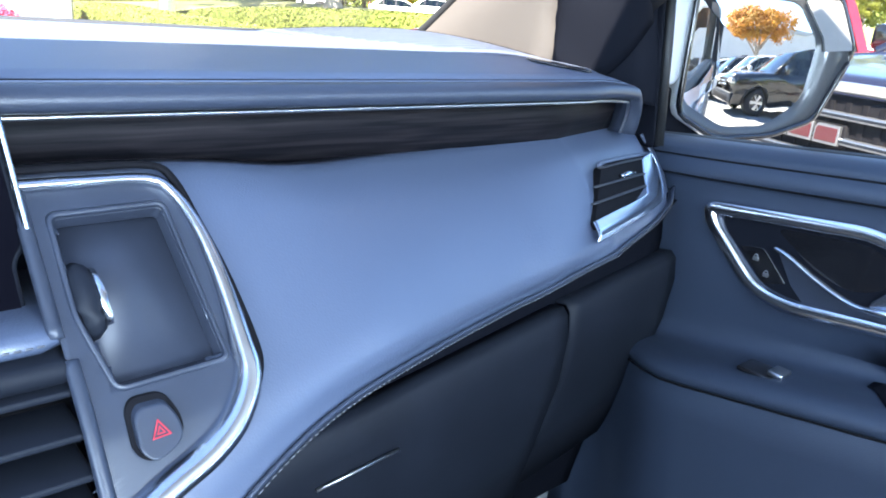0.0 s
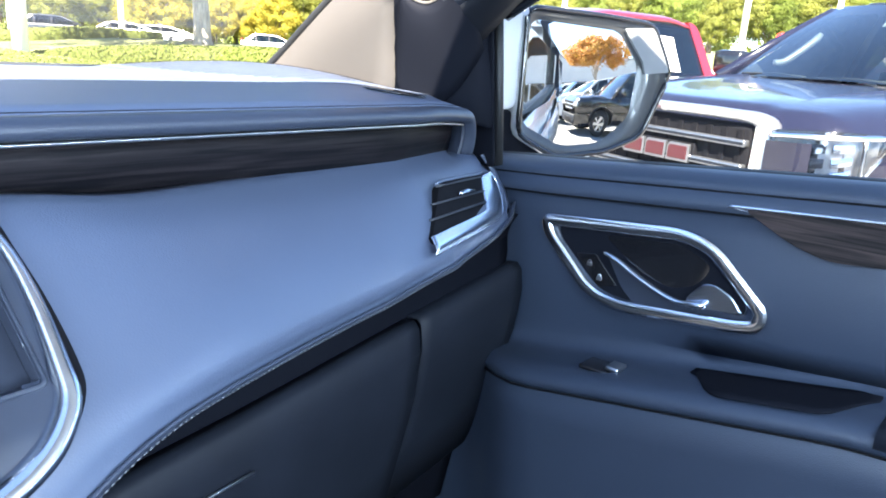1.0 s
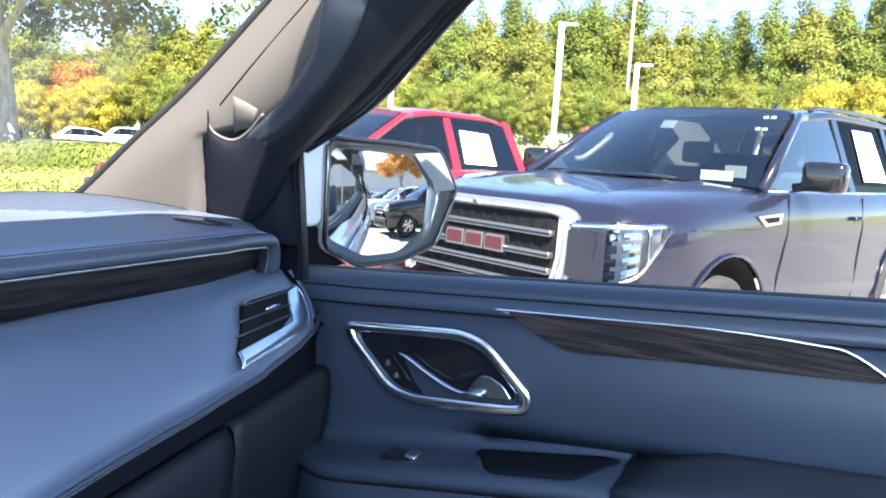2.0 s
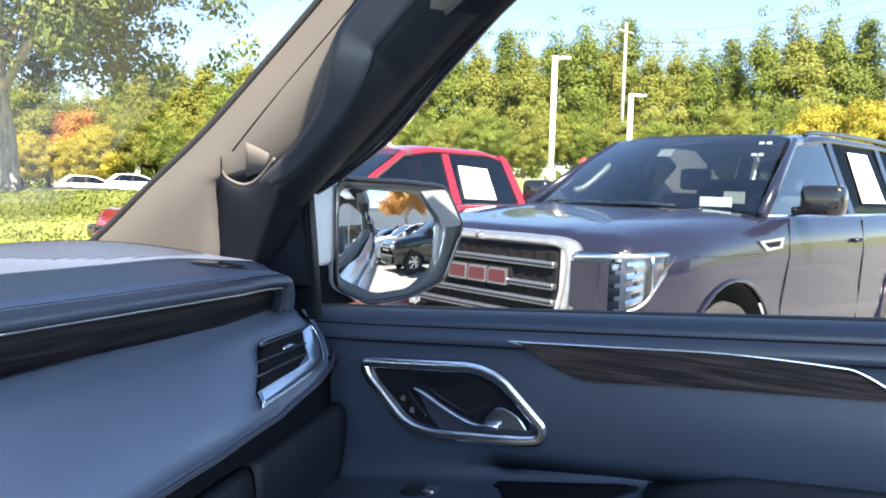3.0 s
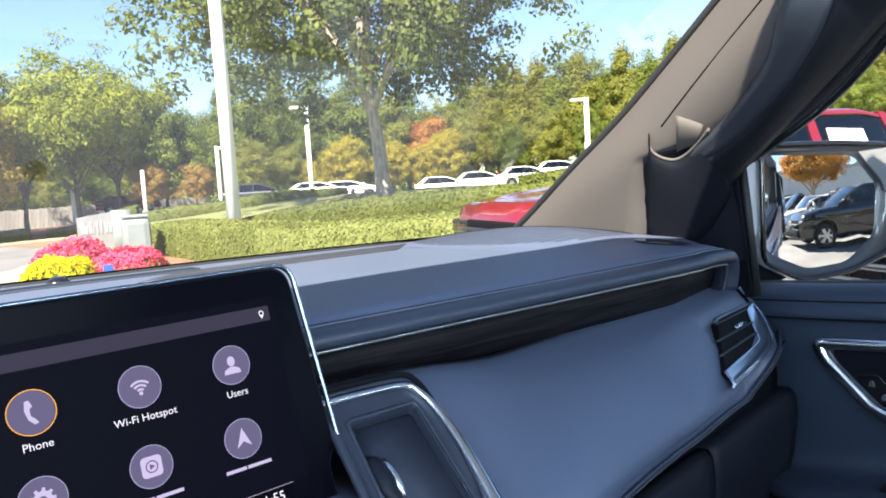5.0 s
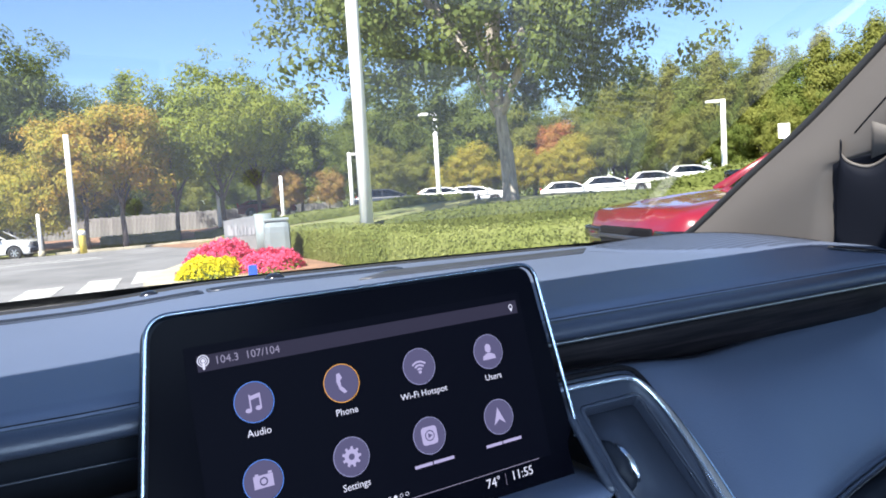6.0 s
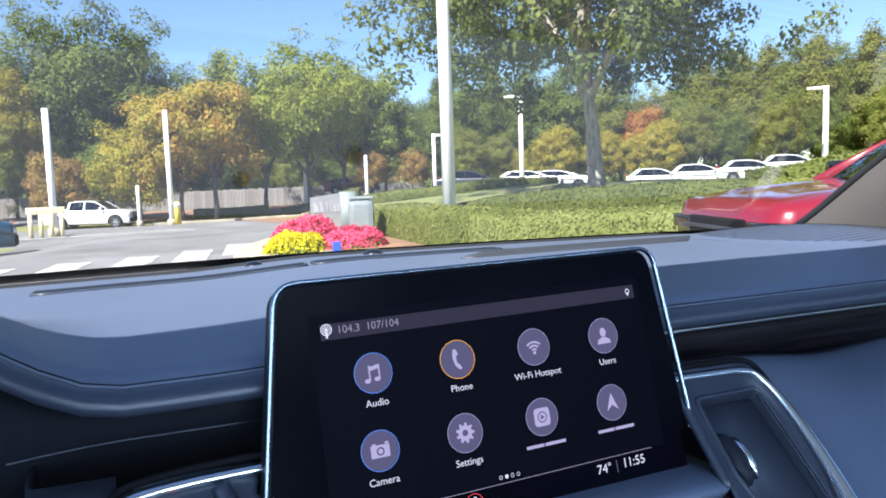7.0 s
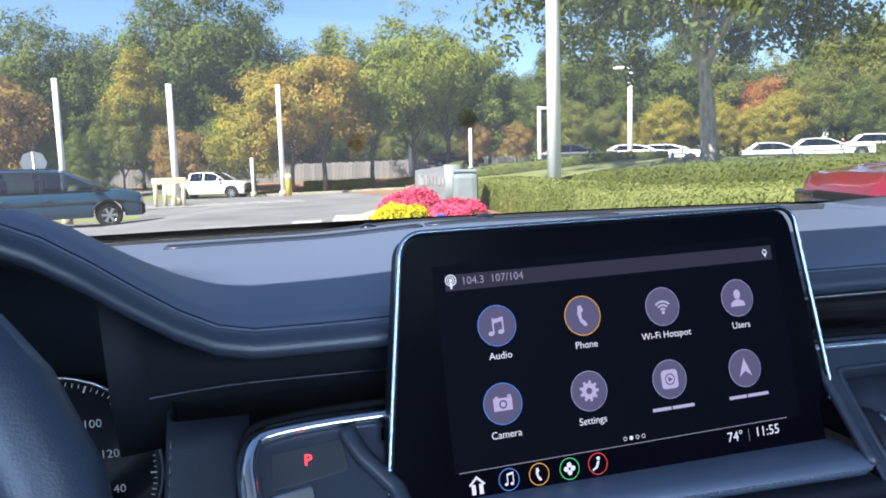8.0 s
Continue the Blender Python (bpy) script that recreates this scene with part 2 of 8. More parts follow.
M["screen_black"] = material("display_black", (0.002, 0.002, 0.004), 0.25, spec=0.02)
M["white_paint"] = material("white_car_paint", (0.66, 0.67, 0.68), 0.25, coat=1.0, noise_scale=3, vary=0.04)
M["red_paint"] = material("red_car_paint", (0.17, 0.008, 0.016), 0.28, coat=1.0, noise_scale=900, vary=0.12)
M["blue_paint"] = material("dark_slate_car_paint", (0.0085, 0.0090, 0.021), 0.24, metal=0.0, coat=0.75, spec=0.2, noise_scale=1200, vary=0.18)
M["teal_paint"] = material("teal_car_paint", (0.012, 0.055, 0.105), 0.3, metal=0.2, coat=1.0, noise_scale=900, vary=0.12)
M["dark_paint"] = material("dark_car_paint", (0.02, 0.024, 0.032), 0.28, coat=1.0, noise_scale=900, vary=0.12)
M["black_paint"] = material("black_car_paint", (0.008, 0.008, 0.009), 0.22, coat=1.0, noise_scale=900, vary=0.12)
M["tyre"] = material("tyre_rubber", (0.018, 0.018, 0.019), 0.85, noise_scale=30, vary=0.3, bump=0.3, bump_scale=120)
M["rim"] = material("alloy_rim", (0.55, 0.56, 0.58), 0.3, metal=0.9, noise_scale=20, vary=0.15)
M["asphalt"] = material("asphalt", (0.19, 0.19, 0.195), 0.92, noise_scale=0.35, vary=0.35, bump=0.6, bump_scale=60)
M["paint_line"] = material("road_paint", (0.46, 0.46, 0.45), 0.85, noise_scale=5, vary=0.55)
M["concrete"] = material("kerb_concrete", (0.42, 0.38, 0.29), 0.9, noise_scale=1.2, vary=0.25, bump=0.4, bump_scale=50)
M["grass"] = material("lawn_grass", (0.135, 0.165, 0.050), 0.95, noise_scale=0.5, vary=0.35, second=(0.19, 0.185, 0.075), bump=0.8, bump_scale=25)
M["mulch"] = material("pine_mulch", (0.27, 0.155, 0.10), 0.95, noise_scale=3, vary=0.4, bump=0.9, bump_scale=25)
M["lamp_post"] = material("white_lamp_post", (0.88, 0.88, 0.87), 0.5, noise_scale=2, vary=0.08)
M["bollard"] = material("yellow_bollard", (0.72, 0.55, 0.10), 0.6, noise_scale=8, vary=0.2)
M["cream_paint"] = material("cream_guard_paint", (0.74, 0.64, 0.40), 0.6, noise_scale=8, vary=0.15)
M["bark"] = material("tree_bark", (0.36, 0.32, 0.275), 0.95, noise_scale=9, vary=0.45, bump=0.9, bump_scale=18, stretch=(1, 1, 0.25))
M["bark_dark"] = material("dark_tree_bark", (0.13, 0.11, 0.095), 0.95, noise_scale=9, vary=0.45, bump=0.9, bump_scale=18, stretch=(1, 1, 0.25))
M["fence_wood"] = material("weathered_fence_wood", (0.27, 0.26, 0.255), 0.9, noise_scale=6, vary=0.3, per_object=0.15, bump=0.3, bump_scale=40, stretch=(1, 1, 0.15))
M["sign_grey"] = material("brushed_sign_metal", (0.36, 0.37, 0.38), 0.4, metal=0.4, noise_scale=5, vary=0.12)
M["box_green"] = material("utility_box_paint", (0.21, 0.25, 0.26), 0.6, noise_scale=4, vary=0.12)
M["wall_white"] = material("building_panel", (0.52, 0.53, 0.53), 0.7, noise_scale=0.6, vary=0.08)
M["paper"] = material("window_sticker_paper", (0.80, 0.80, 0.80), 0.8, noise_scale=30, vary=0.06)
M["ink"] = material("grey_print", (0.34, 0.34, 0.36), 0.8)
M["red_sign"] = material("red_sign_paint", (0.55, 0.02, 0.02), 0.5, noise_scale=10, vary=0.1)
M["red_emblem"] = material("red_emblem_enamel", (0.045, 0.004, 0.008), 0.3, coat=0.2)
M["amber"] = material("amber_lens", (0.75, 0.18, 0.02), 0.2)
M["red_lens"] = material("tail_lens", (0.45, 0.01, 0.01), 0.15, coat=1.0)
M["blue_marker"] = material("blue_marker", (0.03, 0.10, 0.55), 0.6)
M["leaf_green"] = leaf_material("green_leaves", [(0.105, 0.142, 0.030), (0.145, 0.185, 0.038), (0.205, 0.240, 0.055)])
M["leaf_dark"] = leaf_material("dark_green_leaves", [(0.090, 0.125, 0.030), (0.128, 0.165, 0.036), (0.185, 0.220, 0.050)])
M["leaf_olive"] = leaf_material("olive_leaves", [(0.140, 0.160, 0.036), (0.190, 0.205, 0.046), (0.250, 0.248, 0.062)])
M["leaf_gold"] = leaf_material("gold_leaves", [(0.340, 0.250, 0.040), (0.335, 0.290, 0.045), (0.225, 0.260, 0.042)])
M["leaf_turning"] = leaf_material("turning_leaves", [(0.420, 0.225, 0.048), (0.350, 0.270, 0.048), (0.230, 0.260, 0.042)])
M["leaf_maple"] = leaf_material("maple_leaves", [(0.280, 0.295, 0.050), (0.225, 0.265, 0.042), (0.155, 0.200, 0.032)])
M["leaf_shade"] = leaf_material("shade_tree_leaves", [(0.080, 0.115, 0.030), (0.115, 0.152, 0.040), (0.185, 0.215, 0.062)])
M["leaf_orange"] = leaf_material("orange_leaves", [(0.470, 0.185, 0.040), (0.430, 0.215, 0.045), (0.350, 0.235, 0.050)])
M["leaf_rust"] = leaf_material("rust_leaves", [(0.288, 0.160, 0.072), (0.320, 0.208, 0.064), (0.216, 0.208, 0.048)])
M["leaf_red"] = leaf_material("red_leaves", [(0.40, 0.105, 0.055), (0.38, 0.175, 0.060), (0.32, 0.24, 0.055)])
# two copies of one hedge tone: pale for sun, dark for shade
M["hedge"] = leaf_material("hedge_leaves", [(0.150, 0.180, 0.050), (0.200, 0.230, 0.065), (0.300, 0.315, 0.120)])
M["hedge_shade"] = leaf_material("deep_green_hedge_leaves", [(0.085, 0.112, 0.028), (0.125, 0.150, 0.038), (0.200, 0.220, 0.070)])
M["petal_pink"] = leaf_material("pink_petals", [(0.72, 0.05, 0.13), (0.80, 0.13, 0.26), (0.55, 0.03, 0.06)])
M["petal_yellow"] = leaf_material("yellow_petals", [(0.80, 0.68, 0.02), (0.72, 0.64, 0.02), (0.60, 0.58, 0.03)])


# ---- building helpers ----
def part(name, bm, mat, parent=None, label="", smooth=True, solid=0.0, bevel=0.0):
    """One mesh object out of a bmesh, under its thing or part."""
    me = bpy.data.meshes.new(name)
    bmesh.ops.recalc_face_normals(bm, faces=bm.faces)
    bm.to_mesh(me)
    bm.free()
    if smooth:
        me.shade_smooth()
    me.materials.append(M[mat] if isinstance(mat, str) else mat)
    ob = new(name, me)
    if parent:
        ob.parent = parent
    if label:
        ob["label"] = label
    if solid:
        mod = ob.modifiers.new("thickness", "SOLIDIFY")
        mod.thickness, mod.offset = solid, 0
    if bevel:
        mod = ob.modifiers.new("bevel", "BEVEL")
        mod.width, mod.segments, mod.limit_method, mod.angle_limit = bevel, 3, "ANGLE", radians(40)
        mod.harden_normals = True
    return ob


def thing(name, label, category, group="", kind="", at=None):
    ob = new(name)
    ob.empty_display_size = 0.1
    if at is not None:
        ob.matrix_world = at
    return tagged(ob, label, category, group, kind)


def grid(rows, closed_u=False, closed_v=False, bm=None):
    """Quads over rows of points; cheap and smooth."""
    bm = bm or bmesh.new()
    vs = [[bm.verts.new(p) for p in r] for r in rows]
    nr, nc = len(vs), len(vs[0])
    for i in range(nr if closed_v else nr - 1):
        for j in range(nc if closed_u else nc - 1):
            a, b, c, d = vs[i][j], vs[i][(j + 1) % nc], vs[(i + 1) % nr][(j + 1) % nc], vs[(i + 1) % nr][j]
            if len({a, b, c, d}) == 4:
                bm.faces.new((a, b, c, d))
    return bm


def curve(pts, n, closed=False):
    """A smooth line of n steps a span through points (Catmull-Rom)."""
    pts = [Vector(p) for p in pts]
    out, k = [], len(pts)
    for i in range(k if closed else k - 1):
        g = (lambda j: pts[j % k]) if closed else (lambda j: pts[min(max(j, 0), k - 1)])
        p0, p1, p2, p3 = g(i - 1), g(i), g(i + 1), g(i + 2)
        for s in range(n):
            t = s / n
            out.append(0.5 * ((2 * p1) + (p2 - p0) * t + (2 * p0 - 5 * p1 + 4 * p2 - p3) * t * t + (3 * p1 - p0 - 3 * p2 + p3) * t ** 3))
    if not closed:
        out.append(pts[-1])
    return out


def rounded(pts, r, n=5):
    """A closed outline with its corners rounded by r."""
    pts = [Vector(p) for p in pts]
    out = []
    for i, p in enumerate(pts):
        a, b = pts[i - 1] - p, pts[(i + 1) % len(pts)] - p
        k = min(r, a.length * 0.48, b.length * 0.48)
        s, e = p + a.normalized() * k, p + b.normalized() * k
        for j in range(n + 1):
            t = j / n
            out.append(s * (1 - t) ** 2 + p * 2 * t * (1 - t) + e * t * t)
    return out


def tube(path, r, sides=8, closed=False, bm=None, squash=(1, 1), up=(0, 0, 1)):
    """A round bar along a line; r a number or one for each point."""
    path = [Vector(p) for p in path]
    rows, n = [], len(path)
    for i, p in enumerate(path):
        a = path[(i - 1) % n] if closed or i else path[i]
        b = path[(i + 1) % n] if closed or i < n - 1 else path[i]
        d = (b - a).normalized()
        u = Vector(up)
        if abs(d.dot(u)) > 0.95:
            u = Vector((1, 0, 0)) if abs(d.x) < 0.9 else Vector((0, 1, 0))
        s = d.cross(u).normalized()
        t = s.cross(d).normalized()
        k = r[i] if isinstance(r, (list, tuple)) else r
        rows.append([p + (s * math.cos(2 * math.pi * j / sides) * squash[0] + t * math.sin(2 * math.pi * j / sides) * squash[1]) * k for j in range(sides)])
    bm = grid(rows, closed_u=True, closed_v=closed, bm=bm)
    if not closed:
        bm.verts.ensure_lookup_table()
        m = len(bm.verts)
        bm.faces.new([bm.verts[m - sides * n + j] for j in range(sides)])
        bm.faces.new([bm.verts[m - sides + j] for j in range(sides)])
    return bm


def box(x0, x1, y0, y1, z0, z1, bm=None, bev=0.0):
    own = bmesh.new()
    bmesh.ops.create_cube(own, size=1)
    for v in own.verts:
        v.co = Vector((x0 + (v.co.x + 0.5) * (x1 - x0), y0 + (v.co.y + 0.5) * (y1 - y0), z0 + (v.co.z + 0.5) * (z1 - z0)))
    if bev:
        bmesh.ops.bevel(own, geom=own.edges[:], offset=bev, segments=2, affect="EDGES", profile=0.6)
    if bm is None:
        return own
    me = bpy.data.meshes.new("tmp")
    own.to_mesh(me)
    own.free()
    bm.from_mesh(me)
    bpy.data.meshes.remove(me)
    return bm


def prism(outline, depth, bm=None):
    """A closed outline of points, thickened along a vector."""
    bm = bm or bmesh.new()
    d = Vector(depth)
    a = [bm.verts.new(Vector(p)) for p in outline]
    b = [bm.verts.new(Vector(p) + d) for p in outline]
    n = len(a)
    bm.faces.new(a)
    bm.faces.new(b[::-1])
    for i in range(n):
        bm.faces.new((a[i], b[i], b[(i + 1) % n], a[(i + 1) % n]))
    return bm


def sstep(a, b, x):
    t = min(max((x - a) / (b - a), 0), 1)
    return t * t * (3 - 2 * t)


def text_mesh(name, body, size, mat, parent, matrix, label="", thick=0.0, align="CENTER"):
    """Lettering in the built-in font, turned into a mesh."""
    cu = bpy.data.curves.new(name, "FONT")
    cu.body, cu.size, cu.align_x, cu.align_y, cu.extrude, cu.resolution_u = body, size, align, "CENTER", thick, 3
    tmp = bpy.data.objects.new(name, cu)
    me = bpy.data.meshes.new_from_object(tmp)
    bpy.data.objects.remove(tmp)
    bpy.data.curves.remove(cu)
    me.transform(matrix)
    me.materials.append(M[mat] if isinstance(mat, str) else mat)
    ob = new(name, me)
    ob.parent = parent
    if label:
        ob["label"] = label
    return ob


# ==== the car's cabin ====
def lerp_table(table, x):
    if x <= table[0][0]:
        return table[0][1]
    for (a, b), (c, d) in zip(table, table[1:]):
        if x <= c:
            return b + (d - b) * (x - a) / (c - a)
    return table[-1][1]


def smooth_table(table, x):
    """Like lerp_table, but with rounded joints."""
    return (lerp_table(table, x - 0.018) + 2 * lerp_table(table, x - 0.008) + 2 * lerp_table(table, x) + 2 * lerp_table(table, x + 0.008) + lerp_table(table, x + 0.018)) / 8


def face_y(x, z):
    """The dashboard's sloping face: how far ahead it lies."""
    a = abs(x)
    base = 0.634 + 0.048 * sstep(0.22, 0.5, a) + 0.28 * max(0, a - 0.6)
    return base + (1.0 - 0.05 * sstep(0.2, 0.5, a)) * (max(z, 1.2) - 1.28) + 0.75 * min(z - 1.2, 0)


def off(x):
    return 0.28 * max(0, abs(x) - 0.6) + 0.05 * sstep(0.74, 0.80, abs(x))


def crease(x):
    """The front edge of the dashboard's top, with the cluster hood on the driver's side."""
    hood = sstep(-0.20, -0.335, x) if x < -0.2 else 0
    return 0.664 + off(x) - 0.03 * hood, 1.338 - 0.009 * sstep(0.05, -0.16, x) - 0.012 * sstep(0.6, 0.79, abs(x)) - 0.024 * sstep(0.768, 0.80, abs(x)) ** 1.5 + 0.073 * hood


def screen_base(x):
    return 1.345 - 0.11 * (abs(x) / 0.8) ** 2


def top_z(x, y):
    yc, zc = crease(x)
    hood = sstep(-0.20, -0.335, x) if x < -0.2 else 0
    u = (y - yc) / (screen_base(x) - yc)
    return zc + 0.018 * math.sin(math.pi * min(max(u, 0), 1) ** 0.8) - 0.014 * u - 0.073 * hood * sstep(0.66, 0.88, y)


XS = [-0.80 + 0.02 * i for i in range(81)]

dash = thing("dashboard", "dark blue-grey leather dashboard with wood and chrome trim", "dashboard")

# top pad, from the windscreen to the front crease, then the rounded lip; the passenger's end rolls down
def roll_end(s_, dz=0.0):
    """A point of the lip's rounded end, s_ from 0 to 1; dz is measured across the lip."""
    a = s_ * math.pi / 2
    return Vector((0.69 + 0.036 * math.sin(a) + dz * math.sin(a), crease(0.69)[0] + 0.018 * s_, crease(0.69)[1] - 0.050 * (1 - math.cos(a)) + dz * math.cos(a)))


ENDS = [k / 10 for k in range(1, 11)]
XB = [x for x in XS if x < 0.685]
rows = []
for x in XB + [0.69]:
    yc, zc = crease(x)
    yw = screen_base(x)
    r = [(x, yw, 1.22)]
    r += [(x, yw + (yc - yw) * i / 24, top_z(x, yw + (yc - yw) * i / 24)) for i in range(25)]
    rows.append(r)
for s_ in ENDS:
    xo = 0.69 + 0.11 * s_
    yw, tip = screen_base(xo), roll_end(s_)
    r = [(xo, yw, 1.22)]
    for i in range(25):
        y = yw + (tip.y - yw) * i / 24
        u = sstep(tip.y + 0.09, tip.y, y)
        drop = 0.050 * (1 - math.cos(s_ * math.pi / 2))
        r.append((xo + (tip.x - xo) * u, y, top_z(xo, y) * (1 - u) + (top_z(0.69, y - tip.y + crease(0.69)[0]) - drop) * u))
    rows.append(r)
part("top_pad", grid(rows), "pad", dash, "grained charcoal vinyl pad", solid=0.002)
LIP = ((0.001, 0.0), (-0.006, -0.0003), (-0.012, -0.0025), (-0.0150, -0.0065), (-0.0135, -0.0105), (-0.007, -0.013), (0.012, -0.0145))
rows = [[(x, crease(x)[0] + dy, crease(x)[1] + dz) for dy, dz in LIP] for x in XB + [0.69]]
rows += [[roll_end(s_, dz) + Vector((0, dy, 0)) for dy, dz in LIP] for s_ in ENDS]
part("lip", grid(rows), "lip_leather", dash, "padded leather lip, toned down for its shade", solid=0.0015)
part("seam", tube([(x, crease(x)[0] + 0.004, top_z(x, crease(x)[0] + 0.004) + 0.0002) for x in XB] + [roll_end(s_, 0.0004) + Vector((0, 0.004, 0)) for s_ in ENDS], 0.0011, 5), "groove", dash)
# windscreen edge band
rows = []
for x in XS:
    yw = screen_base(x)
    rows.append([(x, yw - 0.055, top_z(x, yw - 0.055) + 0.0012), (x, yw - 0.03, top_z(x, yw - 0.03) + 0.002), (x, yw - 0.012, top_z(x, yw - 0.03) + 0.002), (x, yw + 0.025, top_z(x, yw - 0.03) - 0.004)])
part("windscreen_edge_band", grid(rows), "rubber", dash, solid=0.002)
# defroster slots
for xa, xb in ((-0.29, -0.02), (-0.01, 0.215)):
    pts = [(xa + (xb - xa) * i / 20, 1.062 - 0.25 * (xa + (xb - xa) * i / 20) ** 2) for i in range(21)]
    part("defroster_slot", grid([[(x, y - 0.010, top_z(x, y) + 0.0022), (x, y + 0.010, top_z(x, y) + 0.0022)] for x, y in pts]), "dark_plastic", dash, solid=0.002)
    part("slot_rim", tube([(x, y - 0.011, top_z(x, y) + 0.002) for x, y in pts] + [(x, y + 0.011, top_z(x, y) + 0.002) for x, y in pts[::-1]], 0.0022, 6, closed=True), "satin_plastic", dash)
# sensor dome and centre speaker plate
for x, y, r in ((-0.055, 1.235, 0.012), (0.10, 1.20, 0.014)):
    part("sensor_dome", grid([[(x + r * math.cos(a) * math.cos(b), y + r * math.sin(a) * math.cos(b), top_z(x, y) + 0.6 * r * math.sin(b)) for a in [k * math.pi / 8 for k in range(16)]]
                              for b in [k * math.pi / 10 for k in range(6)]], closed_u=True), "gloss_black", dash, "small glossy sensor dome")
rows = [[(x + 0.9 * (y - 0.955), y, top_z(x, y) + 0.0012) for x in [0.126 + 0.02 * i for i in range(16)]] for y in (0.955, 0.98, 1.005, 1.03)]
part("speaker_cover", grid(rows), "plastic", dash, solid=0.0025)

# low speaker domes by the pillars, each with rows of punched holes
def dome_z(x, y):
    r2 = ((abs(x) - 0.612) / 0.165) ** 2 + ((y - 0.945) / 0.175) ** 2
    return top_z(x, y) + 0.0010 + 0.0105 * max(0.0, 1 - r2) ** 1.2


for side in (1, -1):
    rows = []
    for i in range(25):
        y = 0.775 + 0.34 * i / 24
        rows.append([(side * (0.452 + 0.292 * k / 24), min(y, screen_base(0.452 + 0.292 * k / 24) - 0.045), dome_z(side * (0.452 + 0.292 * k / 24), min(y, screen_base(0.452 + 0.292 * k / 24) - 0.045))) for k in range(25)])
    cover = part("speaker_cover", grid(rows), "pad", dash, "low domed speaker cover")
    bm = bmesh.new()
    for i in range(54):
        for j in range(30):
            x = 0.455 + 0.0054 * i + 0.0027 * (j % 2)
            y = 0.790 + 0.0102 * j
            if x > 0.742 or y > screen_base(x) - 0.05 or ((x - 0.612) / 0.145) ** 2 + ((y - 0.935) / 0.140) ** 2 > 1:
                continue
            z = dome_z(side * x, y) + 0.0008
            bm.faces.new([bm.verts.new((side * x + 0.0015 * math.cos(a), y + 0.0040 * math.sin(a), z)) for a in [k * math.pi / 3 for k in range(6)]])
    part("perforation", bm, "groove", cover, "rows of small dark holes", smooth=False)
# small dark demister slot at the passenger's end of the top
pts = [(0.612 + 0.045 * i / 10, 0.752 - 0.044 * i / 10) for i in range(11)]
part("demister_slot", grid([[(x + k * w, y + k * w, top_z(x + k * w, y + k * w) + 0.0026) for k in (-1, 0, 1)] for i, (x, y) in enumerate(pts) for w in (0.013 * (1 - abs(i - 5) / 5) ** 0.4 + 0.002,)]), "gloss_black", dash, "small glossy demister slot", solid=0.001)

# wood band with its chrome line
rows, line = [], []
for x in XS:
    yc, zc = crease(x)
    if -0.285 < x < 0.73:
        z1 = zc - 0.016
        rows.append([(x, yc + 0.040, 1.258), (x, yc + 0.025, 1.295), (x, yc + 0.014, z1 + 0.001)])
part("wood_trim", grid([r for r in rows if r[0][0] > -0.06]), "wood", dash, "open-pore wood band, darkened for shade under the lip", solid=0.003)
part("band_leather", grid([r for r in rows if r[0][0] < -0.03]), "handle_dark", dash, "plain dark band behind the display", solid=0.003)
line = [(x, crease(x)[0] - 0.004, crease(x)[1] - 0.0160) for x in XB if x > 0.10] + [tuple(roll_end(s_, -0.016) + Vector((0, -0.004, 0))) for s_ in [0.0] + ENDS]
part("chrome_line", tube(curve(line, 2), 0.0014, 8), "steel", dash, "thin polished chrome line")
part("chrome_line", tube([(x, crease(x)[0] + 0.022, 1.294) for x in XS if -0.275 < x < -0.1], 0.0006, 6), "satin_plastic", dash)

# leather face on the passenger's side
RIGHT = [(1.09, 0.04), (1.14, 0.10), (1.16, 0.136), (1.179, 0.175), (1.187, 0.1985), (1.196, 0.214), (1.2106, 0.227), (1.2234, 0.2295), (1.2485, 0.2305), (1.2704, 0.228), (1.2852, 0.222), (1.292, 0.212)]
LOW = [(0.13, 1.115), (0.17, 1.142), (0.2127, 1.1635), (0.2346, 1.1725), (0.2608, 1.180), (0.2939, 1.1845), (0.3335, 1.1855), (0.3812, 1.1855), (0.4353, 1.1855), (0.4927, 1.188), (0.5549, 1.1965), (0.6103, 1.2025), (0.706, 1.206), (0.77, 1.213), (0.81, 1.228)]
TOP = [(0.17, 1.2920), (0.23, 1.2905), (0.26, 1.2880), (0.30, 1.2825), (0.325, 1.2805), (0.345, 1.2797), (0.40, 1.2785), (0.454, 1.2775), (0.53, 1.2795), (0.61, 1.2825), (0.74, 1.2800)]
rows = []
for i in range(134):
    x = 0.14 + 0.005 * i
    zb, zt = smooth_table(LOW, x), smooth_table(TOP, x) - 0.012 * sstep(0.77, 0.80, x)
    bend = 0.012 * sstep(0.76, 0.80, x)
    col = [(x, face_y(x, zb) + 0.045, zb - 0.010), (x, face_y(x, zb) + 0.02, zb - 0.008), (x, face_y(x, zb) + 0.004 + bend, zb - 0.003)]
    for k in range(17):
        z = zb + (zt - zb) * k / 16
        soft = 0.006 * sstep(0.85, 1.0, k / 16) + 0.006 * sstep(0.12, 0.0, k / 16)
        soft -= 0.013 * math.sin(math.pi * (k / 16) ** 0.8) * sstep(0.232, 0.34, x) * sstep(0.64, 0.50, x)
        col.append((x, face_y(x, z) + soft + bend * (1 + k / 16), z))
    col += [(x, face_y(x, zt) + 0.014 + 2 * bend, zt + 0.004), (x, face_y(x, zt) + 0.03 + 2 * bend, zt + 0.003)]
    rows.append(col)
bm = grid(rows)
